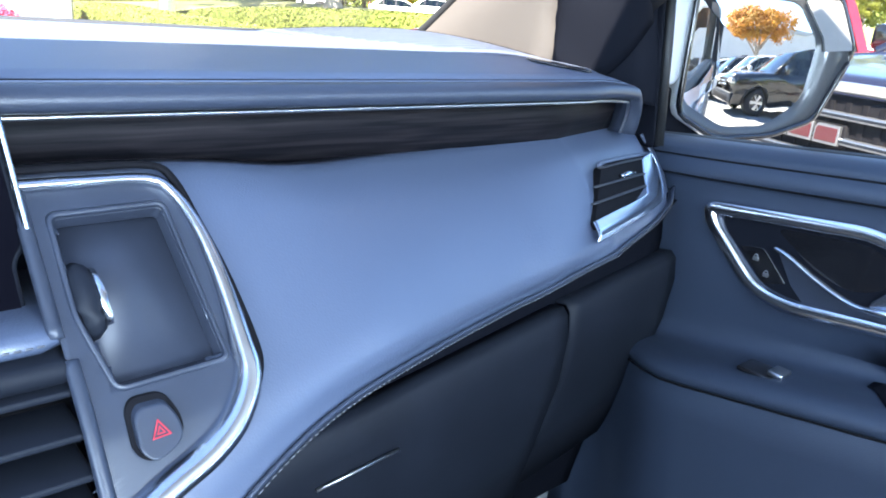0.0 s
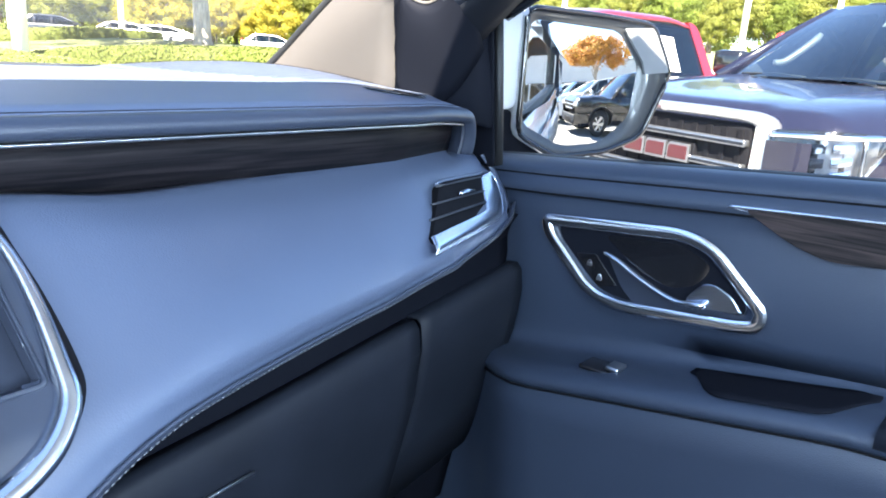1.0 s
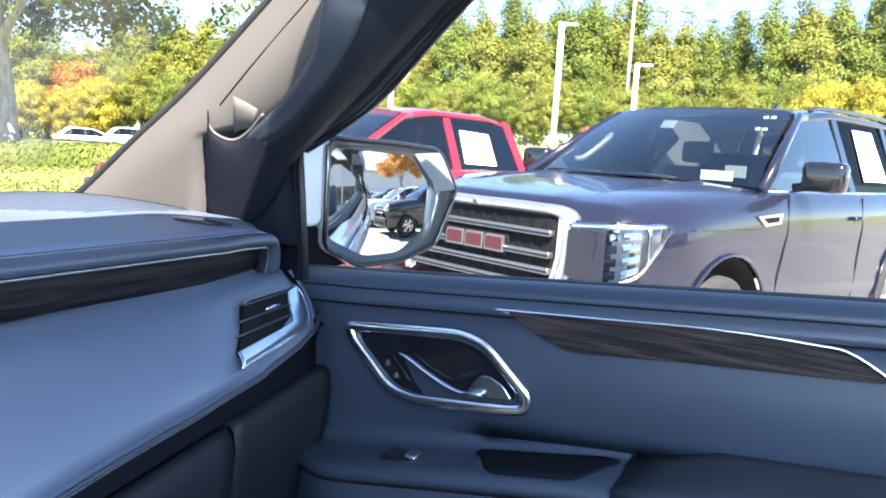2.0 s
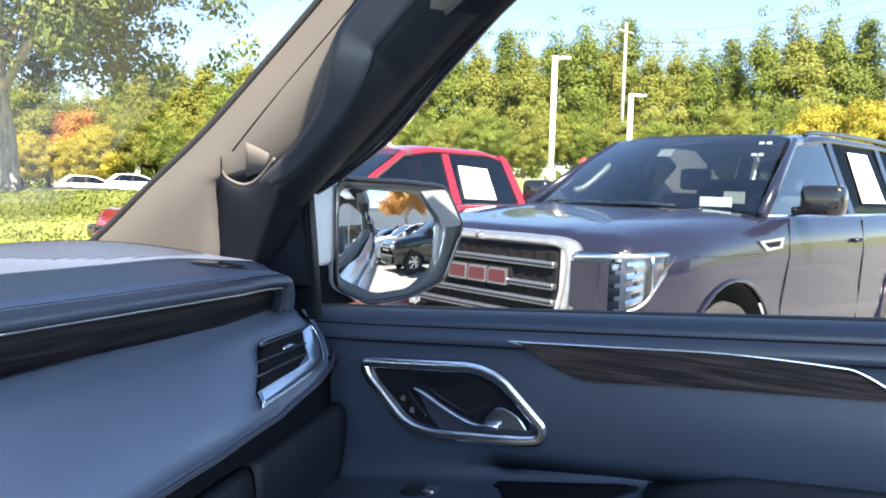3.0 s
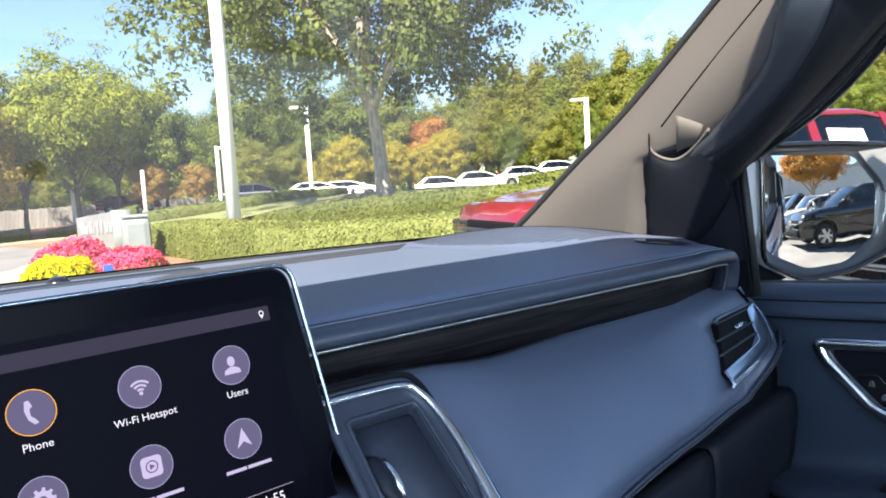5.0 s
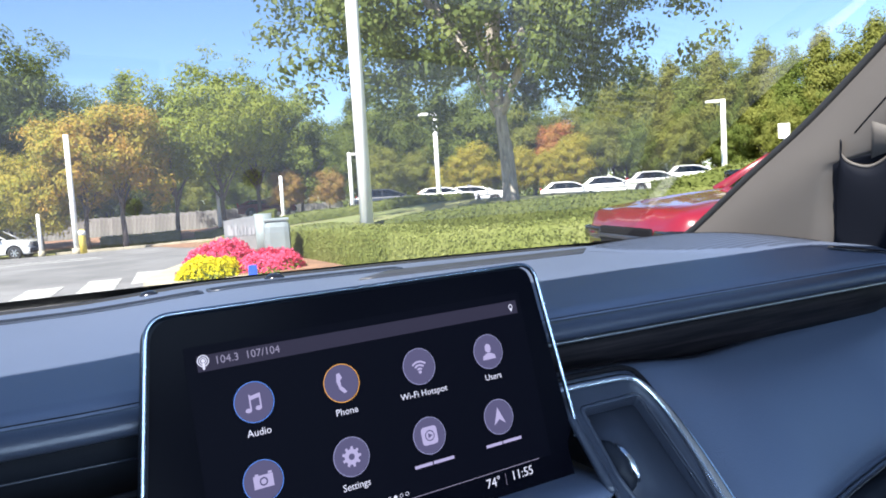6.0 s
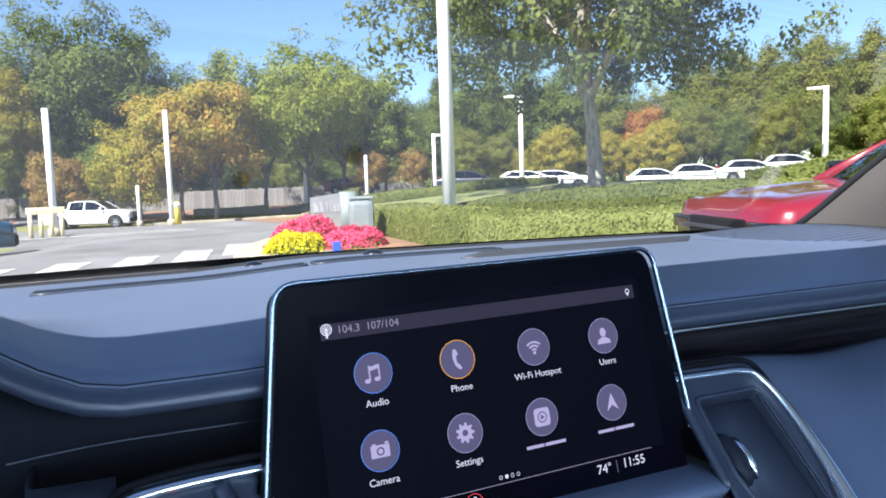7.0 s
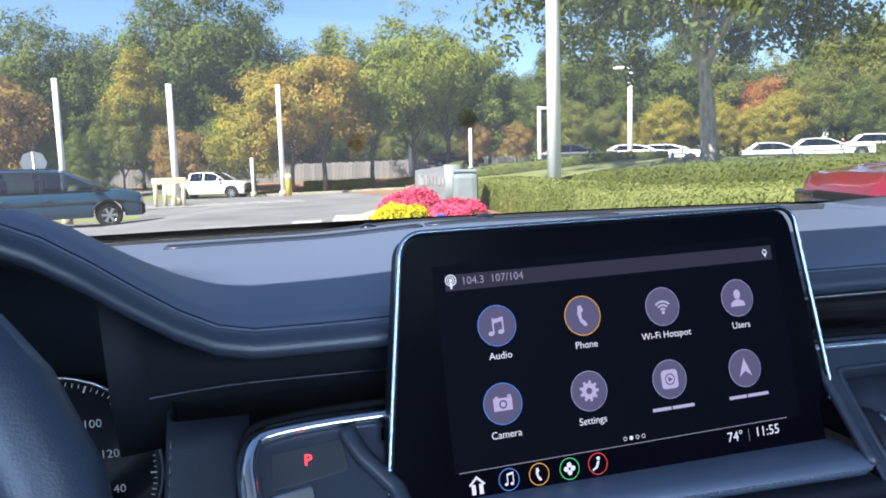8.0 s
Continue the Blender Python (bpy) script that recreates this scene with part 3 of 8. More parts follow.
behind = [f for f in bm.faces if f.calc_center_median().z < 1.291 and f.calc_center_median().x < lerp_table(RIGHT, f.calc_center_median().z) - 0.003]
bmesh.ops.delete(bm, geom=behind, context="FACES")
part("leather_face", bm, "leather", dash, "smooth slate leather panel", solid=0.002)
edge = [(0.80, 0.735, 1.272), (0.812, 0.728, 1.255), (0.808, 0.708, 1.235), (0.797, 0.690, 1.215)]
part("leather_end", grid([[(x - 0.012, y - 0.004, z), (x, y, z), (x + 0.006, y + 0.03, z), (x + 0.008, y + 0.09, z)] for x, y, z in curve(edge, 5)]), "leather", dash, solid=0.002)
# double piping along its lower edge, and stitches
for k, (dy, dz, mat, r) in enumerate(((0.001, -0.0015, "lip_leather", 0.0016), (0.004, -0.0055, "lip_leather", 0.0020))):
    part("piping", tube([(x, face_y(x, smooth_table(LOW, x)) + dy, smooth_table(LOW, x) + dz) for x in [0.15 + 0.01 * i for i in range(66)]], r, 6), mat, dash)
bm = bmesh.new()
for i in range(150):
    x = 0.16 + 0.0042 * i
    z = smooth_table(LOW, x)
    z2 = smooth_table(LOW, x + 0.0026)
    tube([(x, face_y(x, z) - 0.0012, z - 0.0035), (x + 0.0026, face_y(x + 0.0026, z2) - 0.0012, z2 - 0.0035)], 0.0005, 4, bm=bm)
part("stitching", bm, "thread", dash)

# lower dashboard and glove box
rows = []
for i in range(34):
    x = 0.10 + 0.021 * i
    zb = smooth_table(LOW, x) - 0.008
    rows.append([(x, face_y(x, zb) + 0.04, zb + 0.003), (x, 0.675, zb - 0.004), (x, 0.684, zb - 0.016), (x, 0.688, zb - 0.03), (x, 0.686, zb - 0.05), (x, 0.690, zb - 0.10), (x, 0.715, zb - 0.2), (x, 0.76, 0.80), (x, 0.88, 0.66)])
# near-black colour holds the deep shade below the leather face
part("lower_panel", grid(rows), "garnish", dash, solid=0.003)
GLOVE = [(0.25, 1.065), (0.337, 1.078), (0.411, 1.088), (0.503, 1.103), (0.618, 1.122)]
rows = []
for i in range(19):
    x = 0.25 + 0.0204 * i
    zt = lerp_table(GLOVE, x)
    rows.append([(x, 0.690, zt - 0.004), (x, 0.671, zt), (x, 0.665, zt - 0.006), (x, 0.661, zt - 0.03), (x, 0.665, zt - 0.08), (x, 0.684, zt - 0.16), (x, 0.71, zt - 0.26), (x, 0.74, zt - 0.262)])
part("glovebox_door", grid(rows), "dark_plastic", dash, "grained glovebox lid", solid=0.003)
rows = []
for i in range(11):
    x = 0.6235 + 0.0175 * i
    zt = 1.123 + 0.16 * (x - 0.6235)
    rows.append([(x, 0.70, zt - 0.004), (x, 0.673, zt), (x, 0.667, zt - 0.006), (x, 0.664, zt - 0.03), (x, 0.67, zt - 0.08), (x, 0.69, zt - 0.16), (x, 0.73, zt - 0.26), (x, 0.76, zt - 0.262)])
part("side_cover", grid(rows), "dark_plastic", dash, solid=0.003)
part("glovebox_pull", tube([(0.335, 0.658, 1.036), (0.37, 0.657, 1.040), (0.412, 0.657, 1.0445)], 0.0016, 6), "steel", dash, "thin bright pull strip")

# end air vent: a dark outlet with slats, a broad chrome hook round two sides, a soft leather lip
VN = Vector((0.262, -0.798, 0.542))


def over_vent(pts, h):
    return [Vector(p) + VN * h for p in pts]


opening = ((0.6300, 0.6615, 1.2629), (0.6440, 0.6658, 1.2647), (0.7594, 0.700, 1.2569), (0.734, 0.6756, 1.2333), (0.7124, 0.6624, 1.2242), (0.5770, 0.6163, 1.2217), (0.5760, 0.6196, 1.2272))
vent = part("end_vent", prism(rounded(over_vent(opening, 0.001), 0.004), VN * -0.05), "groove", dash, "dark air outlet", smooth=False)
for a, b in (((0.6205, 0.6579, 1.2621), (0.740, 0.693, 1.256)), ((0.5977, 0.6423, 1.2501), (0.7299, 0.6809, 1.2431)), ((0.5827, 0.6302, 1.2395), (0.7219, 0.6717, 1.2333))):
    a, b = over_vent((a, b), 0.0015)
    part("slat", tube([a, a.lerp(b, 0.5) + VN * 0.0008, b], 0.0019, 8, squash=(1.0, 0.5)), "plastic", vent)
tab = over_vent(((0.6606, 0.6626, 1.2495), (0.678, 0.6677, 1.2492), (0.6956, 0.6728, 1.2476)), 0.004)
part("vent_tab", tube(tab, [0.0026, 0.0038, 0.003], 8, squash=(1, 0.7)), "chrome", vent, "chrome vane tab")
outer = curve(over_vent(((0.7605, 0.7007, 1.2574), (0.7671, 0.6929, 1.2428), (0.7558, 0.6752, 1.2221), (0.7356, 0.6638, 1.2152), (0.6787, 0.6444, 1.214), (0.6145, 0.6235, 1.2142), (0.5634, 0.6073, 1.2151)), 0.004), 5)
inner = curve(over_vent(((0.7366, 0.6923, 1.2566), (0.726, 0.6806, 1.2445), (0.7189, 0.6699, 1.2321), (0.7115, 0.6639, 1.2269), (0.6734, 0.6511, 1.2265), (0.6229, 0.6353, 1.2276), (0.5718, 0.6191, 1.2284)), 0.0015), 5)
part("chrome_bezel", grid([[p, p.lerp(q, 0.12) + VN * 0.0018, p.lerp(q, 0.5) + VN * 0.0016, p.lerp(q, 0.9) + VN * 0.0004, q] for p, q in zip(outer, inner)]), "chrome", vent, "broad satin chrome hook-shaped bezel", solid=0.001)
part("bezel_rim", tube(outer, 0.0016, 8), "chrome", vent)
lip_line = curve(over_vent(((0.7619, 0.6942, 1.2471), (0.7558, 0.6752, 1.2221), (0.7453, 0.6646, 1.2117), (0.7078, 0.6499, 1.2081), (0.6237, 0.623, 1.2091)), -0.0075), 5)
part("vent_lip", tube(lip_line, [0.004 + 0.005 * sstep(0, 8, i) * sstep(len(lip_line) - 1, len(lip_line) - 9, i) for i in range(len(lip_line))], 12), "leather", vent, "rounded leather lip round the vent")
part("vent_rim", tube(curve(over_vent(((0.625, 0.6604, 1.2635), (0.6425, 0.6669, 1.2646), (0.7627, 0.7021, 1.2583)), 0.0002), 4), 0.0024, 8), "leather", vent)

# centre stack: panel, chrome surrounds, tray, hazard switch, gear switches, air outlets
LEFT = [(1.09, 0.10), (1.15, 0.17), (1.20, 0.200), (1.24, 0.205), (1.258, 0.206), (1.2688, 0.2067), (1.2773, 0.2043), (1.2812, 0.197)]
tray = [(0.162, 1.2791), (0.2151, 1.2796), (0.221, 1.2176), (0.1694, 1.2161), (0.1615, 1.2425)]


def within(outline, x, z):
    """Whether a point of the face lies inside a closed outline."""
    inside = False
    for (x0, z0), (x1, z1) in zip(outline, outline[1:] + outline[:1]):
        if (z0 > z) != (z1 > z) and x < x0 + (x1 - x0) * (z - z0) / (z1 - z0):
            inside = not inside
    return inside


# the panel is left open behind the tray and the air outlets
bm = bmesh.new()
NX, NZ = 150, 90
verts = []
for i in range(NZ + 1):
    z = 1.09 + 0.2028 * i / NZ
    xl, xr = -lerp_table(LEFT, z), lerp_table(RIGHT, z)
    verts.append([bm.verts.new((xl + (xr - xl) * k / NX, face_y(xl + (xr - xl) * k / NX, z) - 0.003, z)) for k in range(NX + 1)])
for i in range(NZ):
    for k in range(NX):
        c = (verts[i][k].co + verts[i + 1][k + 1].co) / 2
        if within(tray, c.x, c.z) or (abs(c.x) < 0.152 and c.z < 1.238) or (-0.135 < c.x < 0.150 and c.z < 1.2915) or (c.x < -0.05 and c.z > 1.285):
            continue
        bm.faces.new((verts[i][k], verts[i][k + 1], verts[i + 1][k + 1], verts[i + 1][k]))
bmesh.ops.delete(bm, geom=[v for v in bm.verts if not v.link_faces], context="VERTS")
part("stack_panel", bm, "satin_plastic", dash, "satin grey centre panel", solid=0.002)
for pts in ([(0.10, 1.2934), (0.154, 1.2934), (0.179, 1.2932), (0.2125, 1.292), (0.2224, 1.2852), (0.2282, 1.2704), (0.2305, 1.2485), (0.2298, 1.2234), (0.2272, 1.2095), (0.2148, 1.1963), (0.1988, 1.1872), (0.1752, 1.1791), (0.14, 1.165)],
            [(-0.10, 1.2848), (-0.139, 1.2843), (-0.170, 1.2834), (-0.1965, 1.2812), (-0.2043, 1.2773), (-0.2067, 1.2688), (-0.2058, 1.258), (-0.204, 1.23), (-0.198, 1.19)]):
    path = curve([(x, face_y(x, z) - 0.006, z) for x, z in pts], 4)
    n = len(path)
    part("chrome_surround", tube(path, [0.0048 + 0.0055 * sstep(0.25, 0.7, i / n) for i in range(n)], 10, squash=(0.6, 1.0), up=(0, -1, 0)), "chrome", dash, "curved chrome surround")
    part("surround_gap", tube(curve([(x + math.copysign(0.003 + 0.007 * sstep(1.285, 1.215, z), x), face_y(x, z) - 0.001, z + 0.006 * sstep(1.265, 1.29, z) - 0.005 * sstep(1.205, 1.18, z)) for x, z in pts], 4), 0.0022, 6), "groove", dash)


def on_face(x, z, proud=0.0):
    return Vector((x, face_y(x, z) - 0.003 - proud, z))


rim = rounded([on_face(x, z, 0.001) for x, z in tray], 0.004)
TC, TZ = 0.190, 1.2475
floor_pts = [p + Vector((0.0, 0.0055, -0.0050)) for p in rounded([on_face(TC + (x - TC) * 0.95, TZ + (z - TZ) * 0.95) for x, z in tray], 0.004)]
bm = grid([rim, [p + Vector((0, 0.001, -0.001)) for p in rim], [p + Vector((0, -0.001, 0.001)) for p in floor_pts], floor_pts], closed_u=True)
bm.faces.new([bm.verts.new(p) for p in floor_pts])
part("phone_tray", bm, "tray_plastic", dash, "shallow rectangular tray recess", solid=0.001)
flange = rounded([on_face(TC + (x - TC) * 1.10, TZ + (z - TZ) * 1.08, 0.0002) for x, z in tray], 0.006)
part("tray_rim", grid([flange, [p.lerp(q, 0.7) + Vector((0, -0.0016, 0.0014)) for p, q in zip(flange, rim)], rim], closed_u=True), "satin_plastic", dash, "rounded rim round the tray", solid=0.001)
# volume roller
roller = []
for i in range(9):
    t = -1 + i / 4
    roller.append((0.1672 - 0.0006 * t, face_y(0.167, 1.248) + 0.0132 * t - 0.006 + 0.009 * t * t, 1.248 + 0.0132 * t - 0.004 * t * t))
part("volume_roller", tube(roller, [0.003] + [0.0066] * 7 + [0.003], 12, squash=(0.9, 0.9)), "dark_plastic", dash, "black volume roller with bright edge")
part("roller_edge", tube([Vector(p) + Vector((0.0060, -0.003, 0.002)) for p in roller[1:-1]], 0.0022, 6), "chrome", dash)
# hazard switch
hz = [(0.1692, 1.2079), (0.1726, 1.2114), (0.1857, 1.2113), (0.1896, 1.2044), (0.1897, 1.1984), (0.1835, 1.1938), (0.174, 1.1915), (0.1686, 1.1956)]
part("hazard_gap", prism(rounded([on_face(0.1795 + (x - 0.1795) * 1.13, 1.2007 + (z - 1.2007) * 1.13, 0.0045) for x, z in hz], 0.006), (0, 0.002, 0)), "groove", dash, smooth=False)
btn = part("hazard_switch", prism(rounded([on_face(0.1795 + (x - 0.1795) * 0.94, 1.2007 + (z - 1.2007) * 0.94, 0.0095) for x, z in hz], 0.004), (0, 0.010, 0)), "satin_plastic", dash, "hazard switch with red triangle", bevel=0.0012, smooth=False)
M["red_mark"] = material("red_mark", (0.42, 0.02, 0.04), 0.5, vary=0.1, noise_scale=300)
tri = [(0.1793, 1.2063), (0.1837, 1.2005), (0.1747, 1.2001)]
cen = Vector((sum(p[0] for p in tri) / 3, 0, sum(p[1] for p in tri) / 3))
bm = bmesh.new()
for k0, k1 in ((1.0, 0.76), (0.46, 0.26)):
    o = [on_face(cen.x + (x - cen.x) * k0, cen.z + (z - cen.z) * k0, 0.0100) for x, z in tri]
    i = [on_face(cen.x + (x - cen.x) * k1, cen.z + (z - cen.z) * k1, 0.0100) for x, z in tri]
    grid([o, i], closed_u=True, bm=bm)
part("warning_triangle", bm, M["red_mark"], btn, "red outlined triangle", smooth=False, solid=0.0004)

# padded ledge under the display, with stitching
rows = []
for i in range(30):
    x = -0.146 + 0.0107 * i
    e = 0.012 * sstep(0.142, 0.165, abs(x))
    rows.append([(x, 0.68, 1.236), (x, 0.626 + e, 1.2400 - e * 0.3), (x, 0.607 + e, 1.2405 - e * 0.3), (x, 0.590 + e, 1.2395), (x, 0.582 + e, 1.2365), (x, 0.585 + e, 1.2325), (x, 0.600 + e, 1.230), (x, 0.63, 1.2295)])
part("display_ledge", grid(rows), "leather", dash, "stitched leather ledge below the display", solid=0.002)
bm = bmesh.new()
for i in range(60):
    x = -0.130 + 0.0046 * i
    tube([(x, 0.5812, 1.2365), (x + 0.003, 0.5812, 1.2365)], 0.0006, 4, bm=bm)
part("stitching", bm, "thread", dash)
part("ledge_trim", box(-0.150, 0.154, 0.574, 0.66, 1.2185, 1.2300, bev=0.005), "dark_plastic", dash)
part("panel_edge", tube(curve([on_face(0.1505, z, 0.001) for z in (1.2915, 1.275, 1.255, 1.236)], 4), 0.0035, 8), "satin_plastic", dash)
# centre air outlets
out = part("centre_vent", grid([[(x, face_y(0.15, z) + 0.030, z) for x in (-0.150, 0.0, 0.154)] for z in (1.095, 1.15, 1.218)]), "groove", dash, "dark centre air outlets", solid=0.004)
for k in range(6):
    z = 1.143 + 0.0143 * k
    part("slat", box(-0.148, 0.152, face_y(0.15, z) + 0.002, face_y(0.15, z) + 0.034, z, z + 0.0035, bev=0.0012), "dark_plastic", out)
for side, mat in ((1, "satin_plastic"), (-1, "steel")):
    part("vent_frame", tube(curve([(side * 0.1535, face_y(0.15, z) - 0.004, z) for z in (1.228, 1.205, 1.18, 1.15, 1.10)], 5), 0.0035, 8), mat, out, "grey vent frame")

# gear switches left of the display
sw = [(-0.1955, 1.2731), (-0.1572, 1.2765), (-0.1547, 1.2631), (-0.1728, 1.2611), (-0.1954, 1.2588)]
gear = part("park_switch", prism(rounded([on_face(x, z, 0.002) for x, z in sw], 0.003), (0, 0.005, 0)), "plastic", dash, "black park switch with lit letter", bevel=0.001, smooth=False)
M["red_glow"] = material("red_lit_letter", (0.4, 0.01, 0.01), 0.5, emit=(1.0, 0.03, 0.04), emit_power=1.6)
text_mesh("letter", "P", 0.0085, M["red_glow"], gear, Matrix.Translation(on_face(-0.1761, 1.2692, 0.0026)) @ Matrix.Rotation(radians(45), 4, "X"), "red lit letter P", thick=0.0002)
part("gear_pull_recess", prism(rounded([on_face(x, z, 0.001) for x, z in ((-0.198, 1.2575), (-0.155, 1.2615), (-0.152, 1.215), (-0.195, 1.215))], 0.003), (0, 0.004, 0)), "groove", dash, smooth=False)
part("gear_pull", prism(rounded([on_face(x, z, 0.005) for x, z in ((-0.196, 1.2578), (-0.1746, 1.2598), (-0.1738, 1.241), (-0.195, 1.238))], 0.002), (0, 0.006, 0)), "steel", dash, "silver gear pull switch", bevel=0.001, smooth=False)
part("switch_frame", tube(curve([on_face(x, z, 0.004) for x, z in ((-0.1545, 1.2800), (-0.1477, 1.2688), (-0.1365, 1.2586), (-0.1304, 1.2495), (-0.128, 1.22))], 4), 0.005, 8), "satin_plastic", dash, "raised bezel beside the switches")

# driver's side: cluster hood underside, instrument bezel and dial
rows = []
for i in range(28):
    x = -0.80 + 0.0205 * i
    yc, zc = crease(x)
    rows.append([(x, yc + 0.008, zc - 0.017), (x, yc + 0.03, zc - 0.024), (x, yc + 0.055, max(zc - 0.04, 1.28)), (x, 0.745, 1.255)])
part("cluster_hood", grid(rows), "dark_plastic", dash, "dark hood over the instruments", solid=0.003)
rows = [[(x, 0.722 - (0.05 * sstep(-0.272, -0.24, x)), z) for x in [-0.60 + 0.0125 * i for i in range(28)]] for z in (1.06, 1.12, 1.18, 1.24, 1.275)]
part("instrument_panel", grid(rows), "dark_plastic", dash, solid=0.003)
M["dial_white"] = material("dial_marking", (0.25, 0.26, 0.28), 0.5, emit=(0.62, 0.66, 0.72), emit_power=0.03)
dial = part("dial", tube([(-0.324, 0.7175, 1.239), (-0.324, 0.7125, 1.239)], 0.062, 48), "gloss_black", dash, "round instrument dial", smooth=False)
part("dial_ring", tube([(-0.324 + 0.0625 * math.cos(a), 0.711, 1.239 + 0.0625 * math.sin(a)) for a in [k * math.pi / 30 for k in range(60)]], 0.0011, 6, closed=True), "steel", dial)
for k in range(46):
    a = radians(-40 + 3.6 * k)
    r0, r1 = 0.0595, 0.0570 if k % 5 else 0.0550
    d = Vector((math.cos(a), 0, math.sin(a)))
    s = Vector((-d.z, 0, d.x)) * (0.00022 if k % 5 else 0.0005)
    c = Vector((-0.324, 0.7118, 1.239))
    bm = bmesh.new()
    bm.faces.new([bm.verts.new(p) for p in (c + d * r0 + s, c + d * r0 - s, c + d * r1 - s, c + d * r1 + s)])
    part("tick", bm, M["dial_white"], dial, smooth=False)
for body, x, z in (("100", -0.2960, 1.2700), ("120", -0.2875, 1.2500), ("140", -0.2855, 1.2270)):
    text_mesh("numeral", body, 0.0075, M["dial_white"], dial, Matrix.Translation((x - 0.004, 0.7116, z)) @ Matrix.Rotation(radians(90), 4, "X"))

# leather-wrapped side of the stack next to the cluster
rows = []
for i in range(17):
    z = 1.10 + 0.0118 * i
    rows.append([(-0.249, face_y(-0.21, z) + 0.07, z), (-0.2480, face_y(-0.21, z) + 0.012, z), (-0.2465, face_y(-0.21, z) + 0.004, z), (-0.243, face_y(-0.21, z), z), (-0.230, face_y(-0.21, z) - 0.0005, z), (-0.2055, face_y(-0.205, z) - 0.0005, z)])
part("leather_cheek", grid(rows), "armrest", dash, "dark leather side of the centre stack", solid=0.002)
bm = bmesh.new()
for i in range(34):
    z = 1.12 + 0.0048 * i
    tube([(-0.2455, face_y(-0.21, z) + 0.0010, z), (-0.2455, face_y(-0.21, z + 0.003) + 0.0010, z + 0.003)], 0.0005, 4, bm=bm)
part("stitching", bm, "thread", dash)

# ---- the display ----
U, V = Vector((0.99838, 0.05554, 0.01236)).normalized(), Vector((-0.02483, 0.22973, 0.97294)).normalized()
N = U.cross(V).normalized()
V = N.cross(U)
SCREEN = Matrix.Translation((0.0104, 0.6260, 1.3100)) @ Matrix((U, V, N)).transposed().to_4x4() @ Matrix.Scale(0.9946, 4)
disp = thing("touchscreen", "lit black touchscreen with chrome edge and icon grid", "screen", at=SCREEN)
body = rounded([Vector(p) for p in ((-0.129, 0.0775, 0), (0.1315, 0.0765, 0), (0.1408, -0.0440, 0), (0.1345, -0.0520, 0), (0.1365, -0.0900, 0), (-0.1540, -0.0900, 0))], 0.013, 8)
part("housing", prism([p + Vector((0, 0, -0.003)) for p in body], (0, 0, -0.018)), "dark_plastic", disp, smooth=False, bevel=0.003)
m = len(body) // 6
part("chrome_edge", tube([p + Vector((0, 0, 0.0010)) for p in body[5 * m:] + body[:3 * m]], 0.0019, 10, up=(0, 0, 1), squash=(0.8, 1.1)), "edge_chrome", disp, "polished chrome edge")
part("glass", prism([Vector((p.x * 0.978, p.y * 0.972, -0.001)) for p in body], (0, 0, -0.003)), "screen_black", disp, "glossy black glass", smooth=False)


def glow(name, c, power=1.0):
    return material(name, tuple(v * 0.12 for v in c), 0.6, spec=0.05, emit=c, emit_power=power)


M["ui_panel"] = glow("ui_panel", (0.0005, 0.0006, 0.0022))
M["ui_bar"] = glow("ui_bar", (0.0112, 0.0104, 0.0192))
M["ui_disc"] = glow("ui_disc", (0.0340, 0.0315, 0.0620))
M["ui_white"] = glow("ui_white", (0.2700, 0.2700, 0.3300))
M["ui_soft"] = glow("ui_soft", (0.1500, 0.1350, 0.2150))
M["ui_dim"] = glow("ui_dim", (0.0960, 0.0880, 0.1280))
M["ui_rim"] = glow("ui_rim", (0.1120, 0.1120, 0.1920))
M["ui_blue"] = glow("ui_blue", (0.0400, 0.0960, 0.2880))
M["ui_orange"] = glow("ui_orange", (0.3200, 0.1520, 0.0320))
M["ui_green"] = glow("ui_green", (0.0300, 0.2400, 0.0900))
M["ui_red"] = glow("ui_red", (0.3000, 0.0280, 0.0320))


def disc(u, v, r, w, n=40):
    bm = bmesh.new()
    bm.faces.new([bm.verts.new((u + r * math.cos(a), v + r * math.sin(a), w)) for a in [2 * math.pi * k / n for k in range(n)]])
    return bm


def ring(u, v, r, t, w, n=40, a0=0.0, a1=360.0, bm=None):
    full = a1 - a0 >= 360
    ang = [radians(a0 + (a1 - a0) * k / n) for k in range(n if full else n + 1)]
    return grid([[(u + q * math.cos(a), v + q * math.sin(a), w) for a in ang] for q in (r - t, r)], closed_u=full, bm=bm)


def flat(outline, w, bm=None):
    bm = bm or bmesh.new()
    bm.faces.new([bm.verts.new((x, y, w)) for x, y in outline])
    return bm


def rect(u0, u1, v0, v1, w, bm=None):
    return flat([(u0, v0), (u1, v0), (u1, v1), (u0, v1)], w, bm)


def moved(outline, u, v, k):
    return [(u + x * k, v + y * k) for x, y in outline]


part("ui_panel", flat([(-0.112, 0.058), (0.116, 0.058), (0.116, -0.0555), (-0.112, -0.0555)], -0.0006), "ui_panel", disp, smooth=False)
part("status_bar", rect(-0.106, 0.112, 0.0437, 0.0527, -0.0002), "ui_bar", disp, "violet-grey status bar", smooth=False)
text_mesh("status_text", "104.3  107/104", 0.0062, "ui_dim", disp, Matrix.Translation((-0.0965, 0.0486, 0.0002)), align="LEFT")
bm = disc(-0.1026, 0.0496, 0.0011, 0.0002, 12)
ring(-0.1026, 0.0496, 0.0021, 0.0005, 0.0002, 16, bm=bm)
ring(-0.1026, 0.0496, 0.0033, 0.0006, 0.0002, 18, bm=bm)
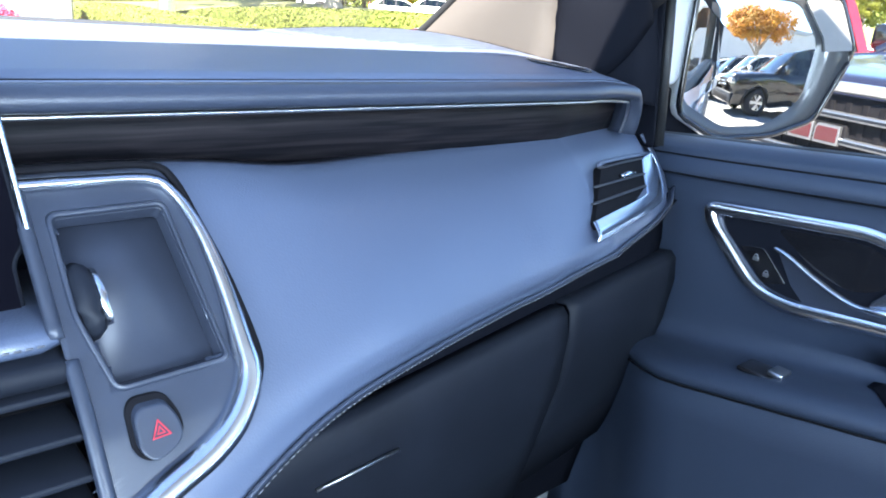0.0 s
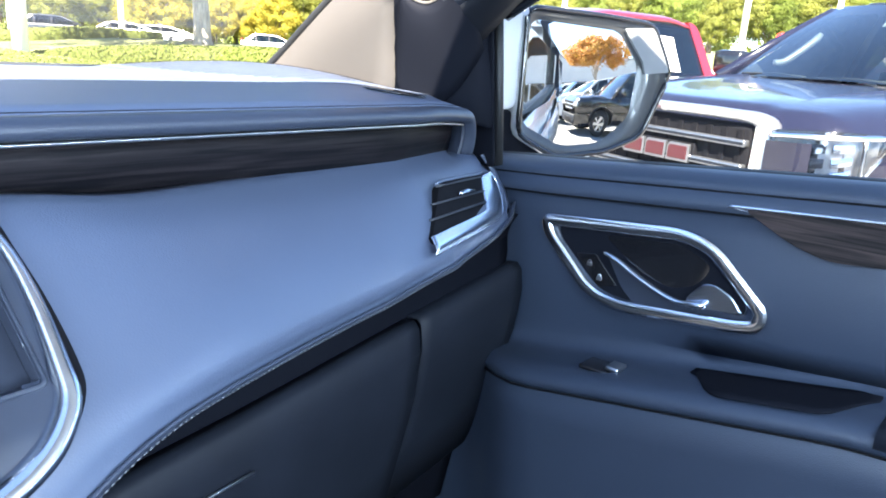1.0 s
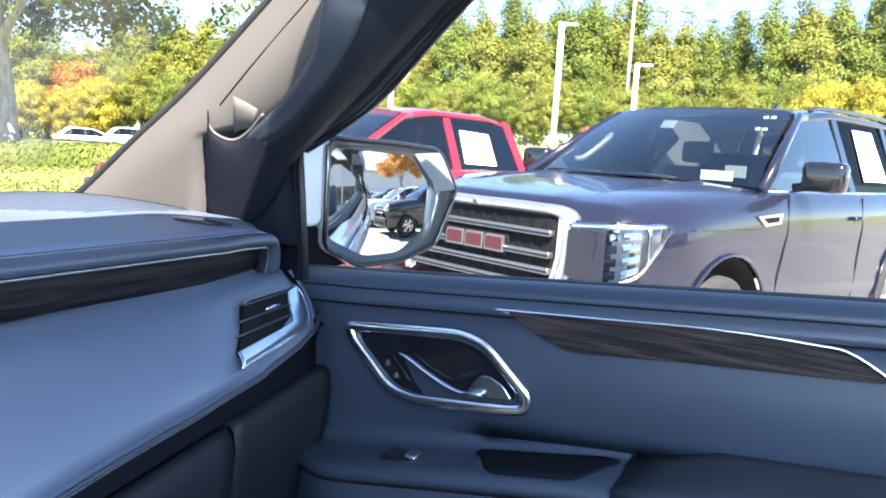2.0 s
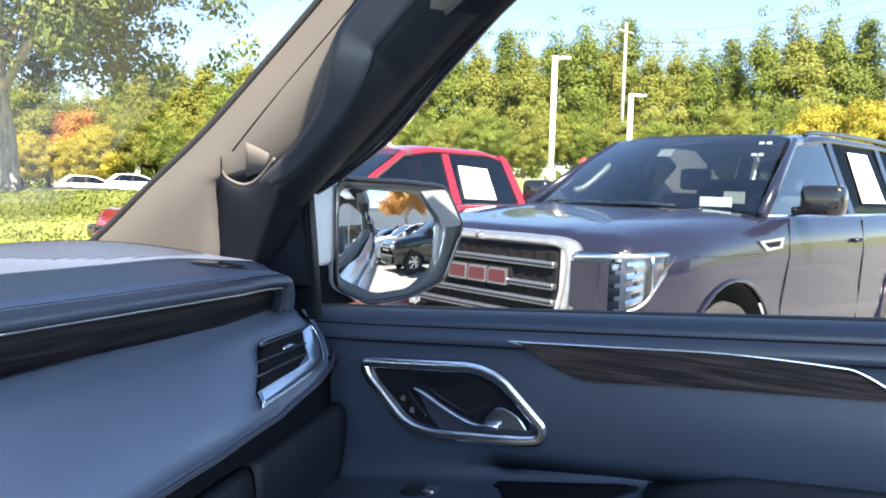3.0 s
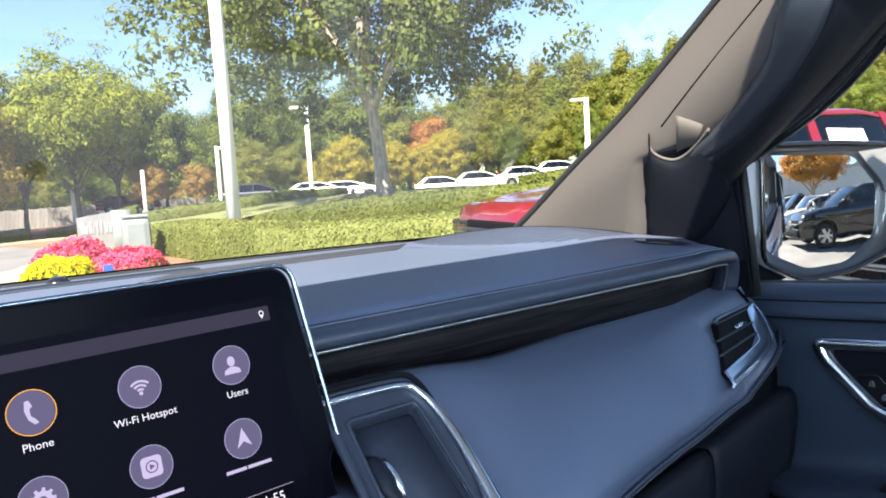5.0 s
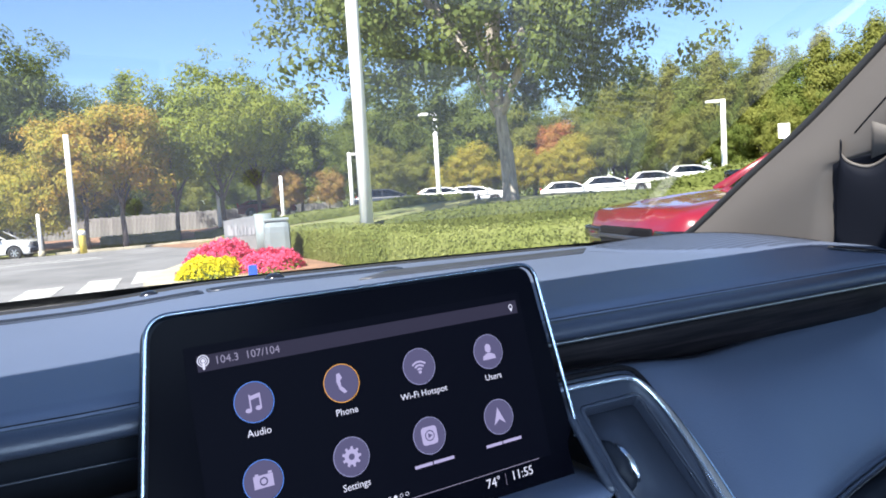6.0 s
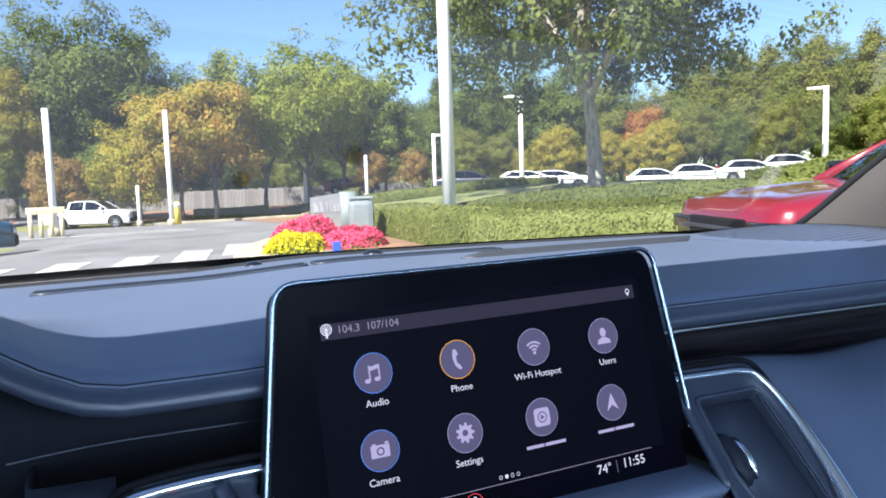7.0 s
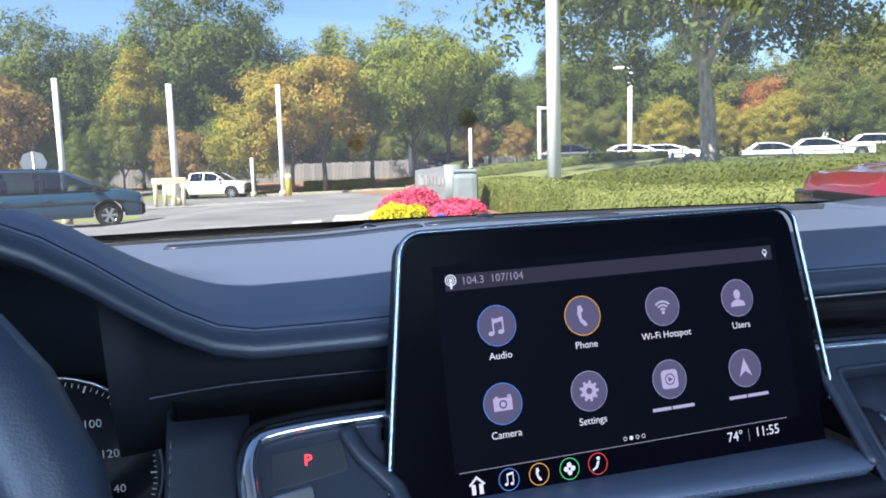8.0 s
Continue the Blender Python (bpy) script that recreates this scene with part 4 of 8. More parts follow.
rect(-0.1032, -0.1020, 0.0448, 0.0484, 0.0002, bm)
part("antenna_mark", bm, "ui_white", disp, smooth=False)
bm = ring(0.1066, 0.0487, 0.0017, 0.0006, 0.0002, 16)
flat([(0.1054, 0.0475), (0.1078, 0.0475), (0.1066, 0.0452)], 0.0002, bm)
part("pin_mark", bm, "ui_white", disp, smooth=False)

HANDSET = [(-0.42, 0.95), (-0.1, 1.0), (0.12, 0.5), (-0.12, 0.28), (-0.1, -0.28), (0.16, -0.5), (0.42, -0.9), (0.1, -1.0), (-0.32, -0.55), (-0.52, 0.2)]


def icon(col, row, kind, words, rim):
    u, v = -0.0785 + 0.0533 * col - (0.0018 * row), 0.0219 if row == 0 else -0.0214
    ic = part("icon", disc(u, v, 0.0110, 0.0), "ui_disc", disp, words.lower() + " icon disc" if words else "", smooth=False)
    part("icon_rim", ring(u, v, 0.0115, 0.0004, 0.0003), rim, ic, smooth=False)
    w = 0.0004
    bm = bmesh.new()
    if kind == "note":
        for du in (-0.0028, 0.0030):
            flat([(u + du + 0.0018 * math.cos(a) - 0.001, v - 0.0042 + (0.0006 if du > 0 else 0) + 0.0013 * math.sin(a)) for a in [k * math.pi / 6 for k in range(12)]], w, bm)
            rect(u + du, u + du + 0.0009, v - 0.0042, v + 0.0045, w, bm)
        flat([(u - 0.0028, v + 0.0035), (u + 0.0039, v + 0.0048), (u + 0.0039, v + 0.0025), (u - 0.0028, v + 0.0012)], w, bm)
    elif kind == "phone":
        flat(moved(HANDSET, u, v, 0.0062), w, bm)
    elif kind == "wifi":
        for r in (0.0028, 0.0050, 0.0072):
            ring(u, v - 0.0036, r, 0.0012, w, 12, 45, 135, bm)
        flat([(u + 0.0011 * math.cos(a), v - 0.0036 + 0.0011 * math.sin(a)) for a in [k * math.pi / 5 for k in range(10)]], w, bm)
    elif kind == "head":
        flat([(u + 0.0024 * math.cos(a), v + 0.0022 + 0.0030 * math.sin(a)) for a in [k * math.pi / 8 for k in range(16)]], w, bm)
        flat([(u - 0.0052, v - 0.0052), (u + 0.0052, v - 0.0052), (u + 0.0046, v - 0.0026), (u + 0.0014, v - 0.0010), (u - 0.0014, v - 0.0010), (u - 0.0046, v - 0.0026)], w, bm)
    elif kind == "camera":
        flat([(u - 0.0056, v - 0.0038), (u + 0.0056, v - 0.0038), (u + 0.0056, v + 0.0032), (u - 0.0056, v + 0.0032)], w, bm)
        rect(u - 0.0045, u - 0.0025, v + 0.0032, v + 0.0042, w, bm)
        rect(u + 0.0030, u + 0.0052, v + 0.0034, v + 0.0046, w, bm)
        part("icon_lens", ring(u, v - 0.0003, 0.0024, 0.0009, w + 0.0003, 20), "ui_disc", ic, smooth=False)
    elif kind == "gear":
        ring(u, v, 0.0045, 0.0026, w, 28, bm=bm)
        for k in range(9):
            a = 2 * math.pi * k / 9
            d, s = Vector((math.cos(a), math.sin(a))), Vector((-math.sin(a), math.cos(a))) * 0.0009
            c = Vector((u, v))
            flat([tuple(c + d * 0.0044 + s), tuple(c + d * 0.0044 - s), tuple(c + d * 0.0060 - s * 0.8), tuple(c + d * 0.0060 + s * 0.8)], w, bm)
    elif kind == "tile":
        flat([(p.x, p.y) for p in rounded([Vector((u - 0.0056, v - 0.0056, 0)), Vector((u + 0.0056, v - 0.0056, 0)), Vector((u + 0.0056, v + 0.0056, 0)), Vector((u - 0.0056, v + 0.0056, 0))], 0.0026)], w, bm)
        part("tile_ring", ring(u, v, 0.0034, 0.0007, w + 0.0003, 24), "ui_disc", ic, smooth=False)
        part("tile_arrow", flat([(u - 0.0011, v + 0.0016), (u - 0.0011, v - 0.0016), (u + 0.0019, v)], w + 0.0003), "ui_disc", ic, smooth=False)
    elif kind == "arrow":
        flat([(u, v + 0.0062), (u - 0.0046, v - 0.0050), (u, v - 0.0016)], w, bm)
        flat([(u, v + 0.0062), (u, v - 0.0016), (u + 0.0046, v - 0.0050)], w, bm)
    part("glyph", bm, "ui_soft", ic, smooth=False)
    lv = v - 0.0169
    if words:
        text_mesh("caption", words, 0.0057, "ui_white", ic, Matrix.Translation((u + 0.0003, lv, 0.0003)))
    else:
        for c, wd in ((-0.0076, 0.0125), (0.0070, 0.0150)):
            part("caption_bar", rect(u + c - wd / 2, u + c + wd / 2, lv - 0.0009, lv + 0.0010, 0.0003), "ui_soft", ic, smooth=False)


for col, row, kind, words, rim in ((0, 0, "note", "Audio", "ui_blue"), (1, 0, "phone", "Phone", "ui_orange"), (2, 0, "wifi", "Wi-Fi Hotspot", "ui_rim"), (3, 0, "head", "Users", "ui_rim"),
                                   (0, 1, "camera", "Camera", "ui_blue"), (1, 1, "gear", "Settings", "ui_rim"), (2, 1, "tile", "", "ui_rim"), (3, 1, "arrow", "", "ui_rim")):
    icon(col, row, kind, words, rim)
part("divider", rect(-0.1097, 0.1050, -0.0553, -0.0549, 0.0), "ui_dim", disp, smooth=False)
text_mesh("temperature_text", "74°", 0.0082, "ui_white", disp, Matrix.Translation((0.0660, -0.0614, 0.0002)))
text_mesh("clock_text", "11:55", 0.0082, "ui_white", disp, Matrix.Translation((0.0893, -0.0610, 0.0002)))
part("clock_divider", rect(0.0757, 0.0760, -0.0652, -0.0578, 0.0002), "ui_dim", disp, smooth=False)
for k in range(4):
    u = -0.0079 + 0.0040 * k
    part("page_dot", disc(u, -0.0515, 0.0012, 0.0002, 16) if k == 1 else ring(u, -0.0515, 0.0012, 0.0003, 0.0002, 16), "ui_white", disp, smooth=False)
bm = bmesh.new()
flat([(-0.1050, -0.0622), (-0.1003, -0.0577), (-0.0956, -0.0622), (-0.0964, -0.0630), (-0.1003, -0.0593), (-0.1042, -0.0630)], 0.0002, bm)
rect(-0.1036, -0.1013, -0.0676, -0.0622, 0.0002, bm)
rect(-0.0993, -0.0970, -0.0676, -0.0622, 0.0002, bm)
part("home_mark", bm, "ui_white", disp, smooth=False)
for u, mat in ((-0.0817, "ui_blue"), (-0.0637, "ui_orange"), (-0.0450, "ui_green"), (-0.0272, "ui_red")):
    dk = part("dock_ring", ring(u, -0.0626, 0.0061, 0.0004, 0.0002, 32), mat, disp, smooth=False)
    bm = bmesh.new()
    if mat == "ui_orange":
        flat(moved(HANDSET, u, -0.0626, 0.0036), 0.0002, bm)
    elif mat == "ui_green":
        for a in range(4):
            c, s = math.cos(a * math.pi / 2), math.sin(a * math.pi / 2)
            flat([(u + 0.0021 * c + 0.0015 * math.cos(b), -0.0626 + 0.0021 * s + 0.0015 * math.sin(b)) for b in [k * math.pi / 5 for k in range(10)]], 0.0002 + 0.00002 * a, bm)
    elif mat == "ui_red":
        flat([(u + 0.0006 + 0.0011 * math.cos(b), -0.0596 + 0.0011 * math.sin(b)) for b in [k * math.pi / 5 for k in range(10)]], 0.0002, bm)
        flat([(u - 0.0002, -0.0610), (u + 0.0012, -0.0612), (u - 0.0004, -0.0648), (u - 0.0036, -0.0664), (u - 0.0036, -0.0652), (u - 0.0014, -0.0640)], 0.0002, bm)
    else:
        rect(u - 0.0012, u - 0.0006, -0.0650, -0.0598, 0.0002, bm)
        rect(u + 0.0022, u + 0.0028, -0.0644, -0.0592, 0.0002, bm)
        flat([(u - 0.0012, -0.0606), (u + 0.0028, -0.0598), (u + 0.0028, -0.0586), (u - 0.0012, -0.0594)], 0.0002, bm)
        for du in (-0.0018, 0.0016):
            flat([(u + du + 0.0010 * math.cos(b), -0.0650 + 0.0008 * math.sin(b)) for b in [k * math.pi / 5 for k in range(10)]], 0.0002, bm)
    part("dock_glyph", bm, "ui_white", dk, smooth=False)
part("display_neck", box(-0.10, 0.10, 0.625, 0.69, 1.20, 1.255, bev=0.006), "dark_plastic", dash)

# ---- steering wheel ----
WHEEL = Matrix.Translation((-0.452, 0.500, 1.250)) @ Matrix.Rotation(radians(-26), 4, "X")
wheel = thing("steering_wheel", "black leather steering wheel before the dials", "steering wheel", at=WHEEL)
part("rim", tube([(0.19 * math.cos(a), 0, 0.19 * math.sin(a)) for a in [2 * math.pi * k / 64 for k in range(64)]], 0.0165, 14, closed=True, up=(0, 1, 0)), "door_vinyl", wheel, "stitched leather rim")
for a0 in (0.35, math.pi - 0.35):
    part("grip_pad", tube([(0.1905 * math.cos(a0 + t), -0.002, 0.1905 * math.sin(a0 + t)) for t in (-0.35, -0.2, 0, 0.2, 0.35)], [0.0165, 0.0182, 0.0188, 0.0182, 0.0165], 12, up=(0, 1, 0)), "door_vinyl", wheel)
part("hub", box(-0.075, 0.075, -0.03, 0.02, -0.06, 0.05, bev=0.02), "leather", wheel)
for a in (0.0, math.pi, -math.pi / 2):
    part("spoke", tube([(0.06 * math.cos(a), 0, 0.05 * math.sin(a)), (0.18 * math.cos(a), 0, 0.175 * math.sin(a))], [0.022, 0.015], 10, squash=(0.5, 1)), "satin_plastic", wheel)
part("column", tube([(0, 0.02, 0), (0, 0.30, 0)], 0.045, 16), "dark_plastic", wheel)

# ---- pillar trim and grab handle ----
st = [((0.752, 1.15, 1.312), (0.738, 0.94, 1.32), (0.787, 0.722, 1.305)), ((0.745, 1.071, 1.353), (0.728, 0.89, 1.36), (0.787, 0.726, 1.35)), ((0.742, 0.96, 1.431), (0.712, 0.84, 1.42), (0.783, 0.730, 1.43)),
      ((0.740, 0.848, 1.509), (0.705, 0.745, 1.49), (0.770, 0.622, 1.497)), ((0.735, 0.70, 1.628), (0.695, 0.60, 1.59), (0.765, 0.515, 1.59)), ((0.715, 0.51, 1.77), (0.68, 0.41, 1.715), (0.755, 0.33, 1.715)),
      ((0.70, 0.36, 1.83), (0.66, 0.26, 1.78), (0.755, 0.12, 1.77))]
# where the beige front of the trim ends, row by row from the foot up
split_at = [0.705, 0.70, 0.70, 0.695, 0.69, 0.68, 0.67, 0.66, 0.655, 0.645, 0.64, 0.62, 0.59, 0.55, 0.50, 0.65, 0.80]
for side, kind in ((1, "passenger"), (-1, "driver")):
    pil = thing("pillar_trim", "beige-grey windscreen pillar trim in sun and shade", "pillar trim")
    F, C, R = [curve([(side * s[k][0], s[k][1], s[k][2]) for s in st], 6) for k in range(3)]
    rows = []
    for f, c, r in zip(F, C, R):
        ctl = c * 2 - (f + r) * 0.5
        ctl = c.lerp(ctl, 0.8)
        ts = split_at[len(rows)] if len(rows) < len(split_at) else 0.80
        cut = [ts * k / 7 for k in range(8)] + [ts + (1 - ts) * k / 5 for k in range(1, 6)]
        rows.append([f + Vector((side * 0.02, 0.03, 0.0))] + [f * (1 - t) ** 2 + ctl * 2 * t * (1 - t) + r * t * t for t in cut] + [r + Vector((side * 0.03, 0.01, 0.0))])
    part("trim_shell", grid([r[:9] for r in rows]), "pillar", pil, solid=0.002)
    part("rear_garnish", grid([r[8:] for r in rows]), "garnish", pil, "rear half of the trim, dark plastic plus its shade", solid=0.002)
    # seam that runs along the pillar ahead of the handle
    seam_line = []
    for i in range(17, 37):
        f, c, r = F[i], C[i], R[i]
        ctl = c.lerp(c * 2 - (f + r) * 0.5, 0.8)
        t = max(0.42 - 0.019 * (i - 17), 0.12)
        seam_line.append(f * (1 - t) ** 2 + ctl * 2 * t * (1 - t) + r * t * t + Vector((-side * 0.0006, -0.0006, 0)))
    part("seam", tube(seam_line, 0.0011, 5), "groove", pil)
    # black windscreen edge
    part("windscreen_edge", tube([f + Vector((-side * 0.000, 0.004, 0.001)) for f in F], 0.0055, 6), "rubber", pil)
    if side > 0:
        # the grab handle: a broad dark bar rising off the rear of the trim, with a scoop ahead of it
        edge = curve([(0.792, 0.800, 1.350), (0.770, 0.786, 1.392), (0.744, 0.768, 1.425), (0.727, 0.753, 1.441), (0.713, 0.699, 1.473), (0.699, 0.657, 1.504), (0.690, 0.630, 1.531), (0.681, 0.616, 1.553), (0.675, 0.605, 1.583), (0.676, 0.598, 1.606), (0.678, 0.578, 1.629), (0.682, 0.52, 1.685), (0.69, 0.44, 1.748)], 4)
        broad = curve([(0, 0, w) for w in (0.0, 0.0, 0.002, 0.007, 0.012, 0.014, 0.018, 0.025, 0.030, 0.030, 0.030, 0.030, 0.030)], 4)
        face, flank = [], []
        for k, e in enumerate(edge):
            s_ = (e.z - 1.43 - 0.86 * (0.70 - e.y)) / 1.213
            s_ = max(s_, 0.012)
            r_ = Vector((0.776 - 0.10 * (e.z - 1.43), e.y - 0.62 * s_, e.z - 0.68 * s_))
            along = edge[min(k + 1, len(edge) - 1)] - edge[max(k - 1, 0)]
            across = along.cross(Vector((0.55, 0.80, 0.22))).normalized()
            if across.x < 0:
                across = -across
            w = max(broad[k].z, 0.0)
            mid = e + across * w + Vector((-0.45, -0.75, -0.20)) * (0.006 + 0.35 * w)
            ridge = mid + across * 0.006 + Vector((-0.002, -0.003, -0.002))
            under = e + Vector((0.034, 0.020, 0.004))
            face.append([under, e + Vector((0.014, 0.012, 0.004)), e + Vector((0.003, 0.004, 0.002)), e, e.lerp(mid, 0.15) + Vector((-0.001, -0.001, 0)), e.lerp(mid, 0.5), e.lerp(mid, 0.85), mid, ridge])
            flank.append([ridge, ridge.lerp(r_, 0.12) + Vector((-0.001, -0.004, -0.003)), ridge.lerp(r_, 0.4) + Vector((-0.002, -0.005, -0.004)), ridge.lerp(r_, 0.7) + Vector((-0.002, -0.004, -0.003)), r_])
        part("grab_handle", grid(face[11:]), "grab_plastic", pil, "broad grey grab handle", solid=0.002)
        # the flank's shade is put in as a darker plastic than the face
        part("handle_flank", grid(flank), "handle_dark", pil, "inner side of the handle, coloured dark for its shade", solid=0.002)
        # the scoop's rounded lower rim, the dark root below it that flows into the garnish, and the shelf inside
        rim_line = curve([(0.7068, 0.7982, 1.4731), (0.7090, 0.7998, 1.4588), (0.7125, 0.7955, 1.4472), (0.7172, 0.7842, 1.4398), (0.7232, 0.7727, 1.4374), (0.7262, 0.7598, 1.4423), (0.7243, 0.7430, 1.4535), (0.7182, 0.7210, 1.4705)], 4)
        root_line = curve([(0.7139, 0.8063, 1.4386), (0.7266, 0.8186, 1.4051), (0.7367, 0.8264, 1.3706), (0.7471, 0.8334, 1.3349), (0.7552, 0.8106, 1.3252), (0.7626, 0.7822, 1.3258), (0.7690, 0.7528, 1.3515), (0.7800, 0.7320, 1.3917)], 4)
        root = [[a.lerp(b, k / 8) + Vector((-0.005, -0.006, 0.0)) * math.sin(math.pi * (k / 8) ** 0.6) for k in range(9)] for a, b in zip(rim_line, root_line)]
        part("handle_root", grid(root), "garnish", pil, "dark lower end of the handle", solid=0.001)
        part("scoop_rim", tube(rim_line, [0.0008 + 0.0012 * sstep(2, 9, i) for i in range(len(rim_line))], 8), "pillar", pil, "rounded lower rim of the scoop")
        shelf = [[(0.7050, 0.7570, 1.4900), (0.7115, 0.7420, 1.4830), (0.7150, 0.7270, 1.4760)], [(0.7100, 0.7600, 1.4760), (0.7160, 0.7460, 1.4700), (0.7190, 0.7330, 1.4650)], [(0.7205, 0.7680, 1.4465), (0.7215, 0.7590, 1.4500), (0.7235, 0.7440, 1.4540)]]
        part("handle_foot", grid([curve(r, 3) for r in shelf]), "pillar", pil, "beige shelf inside the scoop", solid=0.001)

# ---- windscreen, roof, closing walls ----
wsx = [-0.76 + 0.04 * i for i in range(39)]
rows = []
for k in range(13):
    t = k / 12
    rows.append([(x * (1 - 0.07 * t), (screen_base(x) + 0.03) * (1 - t) + (0.50 - 0.06 * (abs(x) / 0.76) ** 2) * t + 0.03 * math.sin(math.pi * t), 1.318 + (1.80 - 1.318) * t + 0.012 * math.sin(math.pi * t)) for x in wsx])
ws = part("windscreen", grid(rows), "windscreen")
ws.visible_shadow = False
part("frit_band", grid([[(x * (1 - 0.07 * t), (screen_base(x) + 0.03) * (1 - t) + (0.50 - 0.06 * (abs(x) / 0.76) ** 2) * t + 0.03 * math.sin(math.pi * t) - 0.004, 1.317 + (1.80 - 1.318) * t + 0.012 * math.sin(math.pi * t)) for x in wsx] for t in (0.0, 0.012, 0.026)]), "rubber", ws, "black printed edge band")
tagged(ws, "clear laminated windscreen above the dashboard", "windscreen")
def roof_strip(x0, x1, stations):
    rows = []
    for i in range(9):
        x = x0 + (x1 - x0) * i / 8
        front = 0.06 * (x / 0.78) ** 2
        low = [(x, y - (front if y > 0.4 else 0), z) for y, z, _ in stations]
        high = [(x, y - (front if y > 0.4 else 0), z) for y, _, z in stations[::-1]]
        rows.append(low + high)
    bm = grid(rows, closed_u=True)
    for r in (rows[0], rows[-1]):
        bm.faces.new([bm.verts.new(p) for p in r])
    return bm


roof_lining = thing("headliner", "grey cloth headliner round an assumed roof window", "headliner")
part("front_panel", roof_strip(-0.78, 0.78, ((0.53, 1.800, 1.825), (0.47, 1.785, 1.85), (0.30, 1.80, 1.87), (-0.35, 1.81, 1.89))), "headliner", roof_lining)
part("rear_panel", roof_strip(-0.78, 0.78, ((-1.25, 1.82, 1.90), (-1.8, 1.81, 1.89), (-2.25, 1.80, 1.87))), "headliner", roof_lining)
for x0, x1 in ((-0.78, -0.38), (0.38, 0.78)):
    part("side_panel", roof_strip(x0, x1, ((-0.35, 1.81, 1.89), (-0.8, 1.82, 1.90), (-1.25, 1.82, 1.90))), "headliner", roof_lining)
# roof glass out of view, added so the overhead fill lamp has an opening
part("roof_window", box(-0.40, 0.40, -1.27, -0.33, 1.905, 1.911), "tint", roof_lining, "assumed, unseen roof glass above the added lamp", smooth=False)
cabin_floor = part("cabin_floor", grid([[(x, y, 0.50 + 0.05 * sstep(0.6, 1.1, y)) for y in (-2.3, -1.0, 0.0, 0.6, 0.9, 1.2)] for x in (-0.85, -0.4, 0.0, 0.4, 0.85)]), "carpet", solid=0.02)
tagged(cabin_floor, "dark carpeted cabin floor", "car floor")
bulk = part("bulkhead", grid([[(x, y, z) for y, z in ((1.22, 1.24), (1.20, 1.0), (1.18, 0.52))] for x in (-0.85, 0.0, 0.85)]), "dark_plastic", solid=0.02)
tagged(bulk, "dark bulkhead below the windscreen", "bulkhead")
back = box(-0.85, 0.85, -2.30, -2.25, 0.50, 1.20)
box(-0.85, 0.85, -2.30, -2.25, 1.66, 1.85, back)
tagged(part("rear_wall", back, "dark_plastic", smooth=False), "dark tailgate with rear window opening", "tailgate")
lw = box(-0.90, -0.83, -2.3, 1.0, 0.5, 1.29)
box(-0.90, -0.83, -2.3, 0.5, 1.72, 1.85, lw)
for ya in (-0.75, -1.7):
    box(-0.90, -0.83, ya - 0.06, ya + 0.06, 1.29, 1.72, lw)
tagged(part("driver_door_wall", lw, "door_vinyl", smooth=False), "dark driver-side doors with open window bands", "car door")

# ---- passenger door ----
door = thing("passenger_door", "dark blue-grey passenger door with wood insert and armrest", "car door")


def belt(y):
    return 1.272 + (0.70 - y) * 0.077


def arm_z(y):
    return 1.050 + (0.66 - y) * 0.185 - 0.10 * max(0, 0.3 - y)


def arm_in(y):
    return 0.065 * sstep(0.76, 0.60, y)


rows = []
DY = [0.80 - 0.03 * i for i in range(60)]
for y in DY:
    b, a, d = belt(y), arm_z(y), arm_in(y)
    fwd = 0.012 * sstep(0.62, 0.78, y)
    r = [(0.850, b - 0.002), (0.836, b), (0.822, b - 0.003), (0.812, b - 0.009), (0.807, b - 0.015), (0.809, b - 0.0165), (0.806, b - 0.019), (0.801, b - 0.028), (0.8005, b - 0.034), (0.804, b - 0.037), (0.806, b - 0.041),
         (0.806, b - 0.06), (0.803, b - 0.09), (0.802, b - 0.12), (0.806, b - 0.155), (0.813, b - 0.185), (0.814, a + 0.02), (0.812, a + 0.005)]
    r += [(0.808 - 0.15 * d, a - 0.0005), (0.80 - 0.5 * d, a), (0.795 - 0.85 * d, a - 0.0005), (0.793 - 0.98 * d, a - 0.003), (0.791 - 1.06 * d, a - 0.008), (0.791 - 1.06 * d, a - 0.014), (0.794 - 1.03 * d, a - 0.019), (0.797 - 0.99 * d, a - 0.021), (0.795 - 1.0 * d, a - 0.024),
          (0.795 - 0.98 * d, a - 0.06), (0.80 - 0.85 * d, a - 0.12), (0.80 - 0.7 * d, 0.80), (0.80 - 0.5 * d, 0.62), (0.82, 0.50)]
    rows.append([(x + fwd, y, z) for x, z in r])
part("door_panel", grid(rows), "door_vinyl", door, "soft dark vinyl panel", solid=0.003)
rows = [[(0.868, y, belt(y) - 0.06), (0.868, y, belt(y) - 0.005), (0.862, y, belt(y) + 0.001), (0.853, y, belt(y) - 0.001), (0.851, y, belt(y) - 0.006)] for y in DY]
part("window_seal", grid(rows), "rubber", door, "black rubber window seal", solid=0.002)
part("door_shell", grid([[(0.89, y, z) for z in (0.45, 0.9, belt(y) - 0.02)] for y in DY]), "white_paint", door, "white painted outer door skin", solid=0.01)
# seam lines under the belt and on the armrest
for dx, dz in ((0.8065, -0.0165), (0.8005, -0.0365)):
    part("roll_groove", tube([(dx + 0.012 * sstep(0.62, 0.78, y), y, belt(y) + dz) for y in DY], 0.0013, 5), "groove", door)
part("seam", tube([(0.7950 - 1.03 * arm_in(y) - 0.0015, y, arm_z(y) - 0.0213) for y in DY[3:]], 0.0012, 5), "groove", door)
bm = bmesh.new()
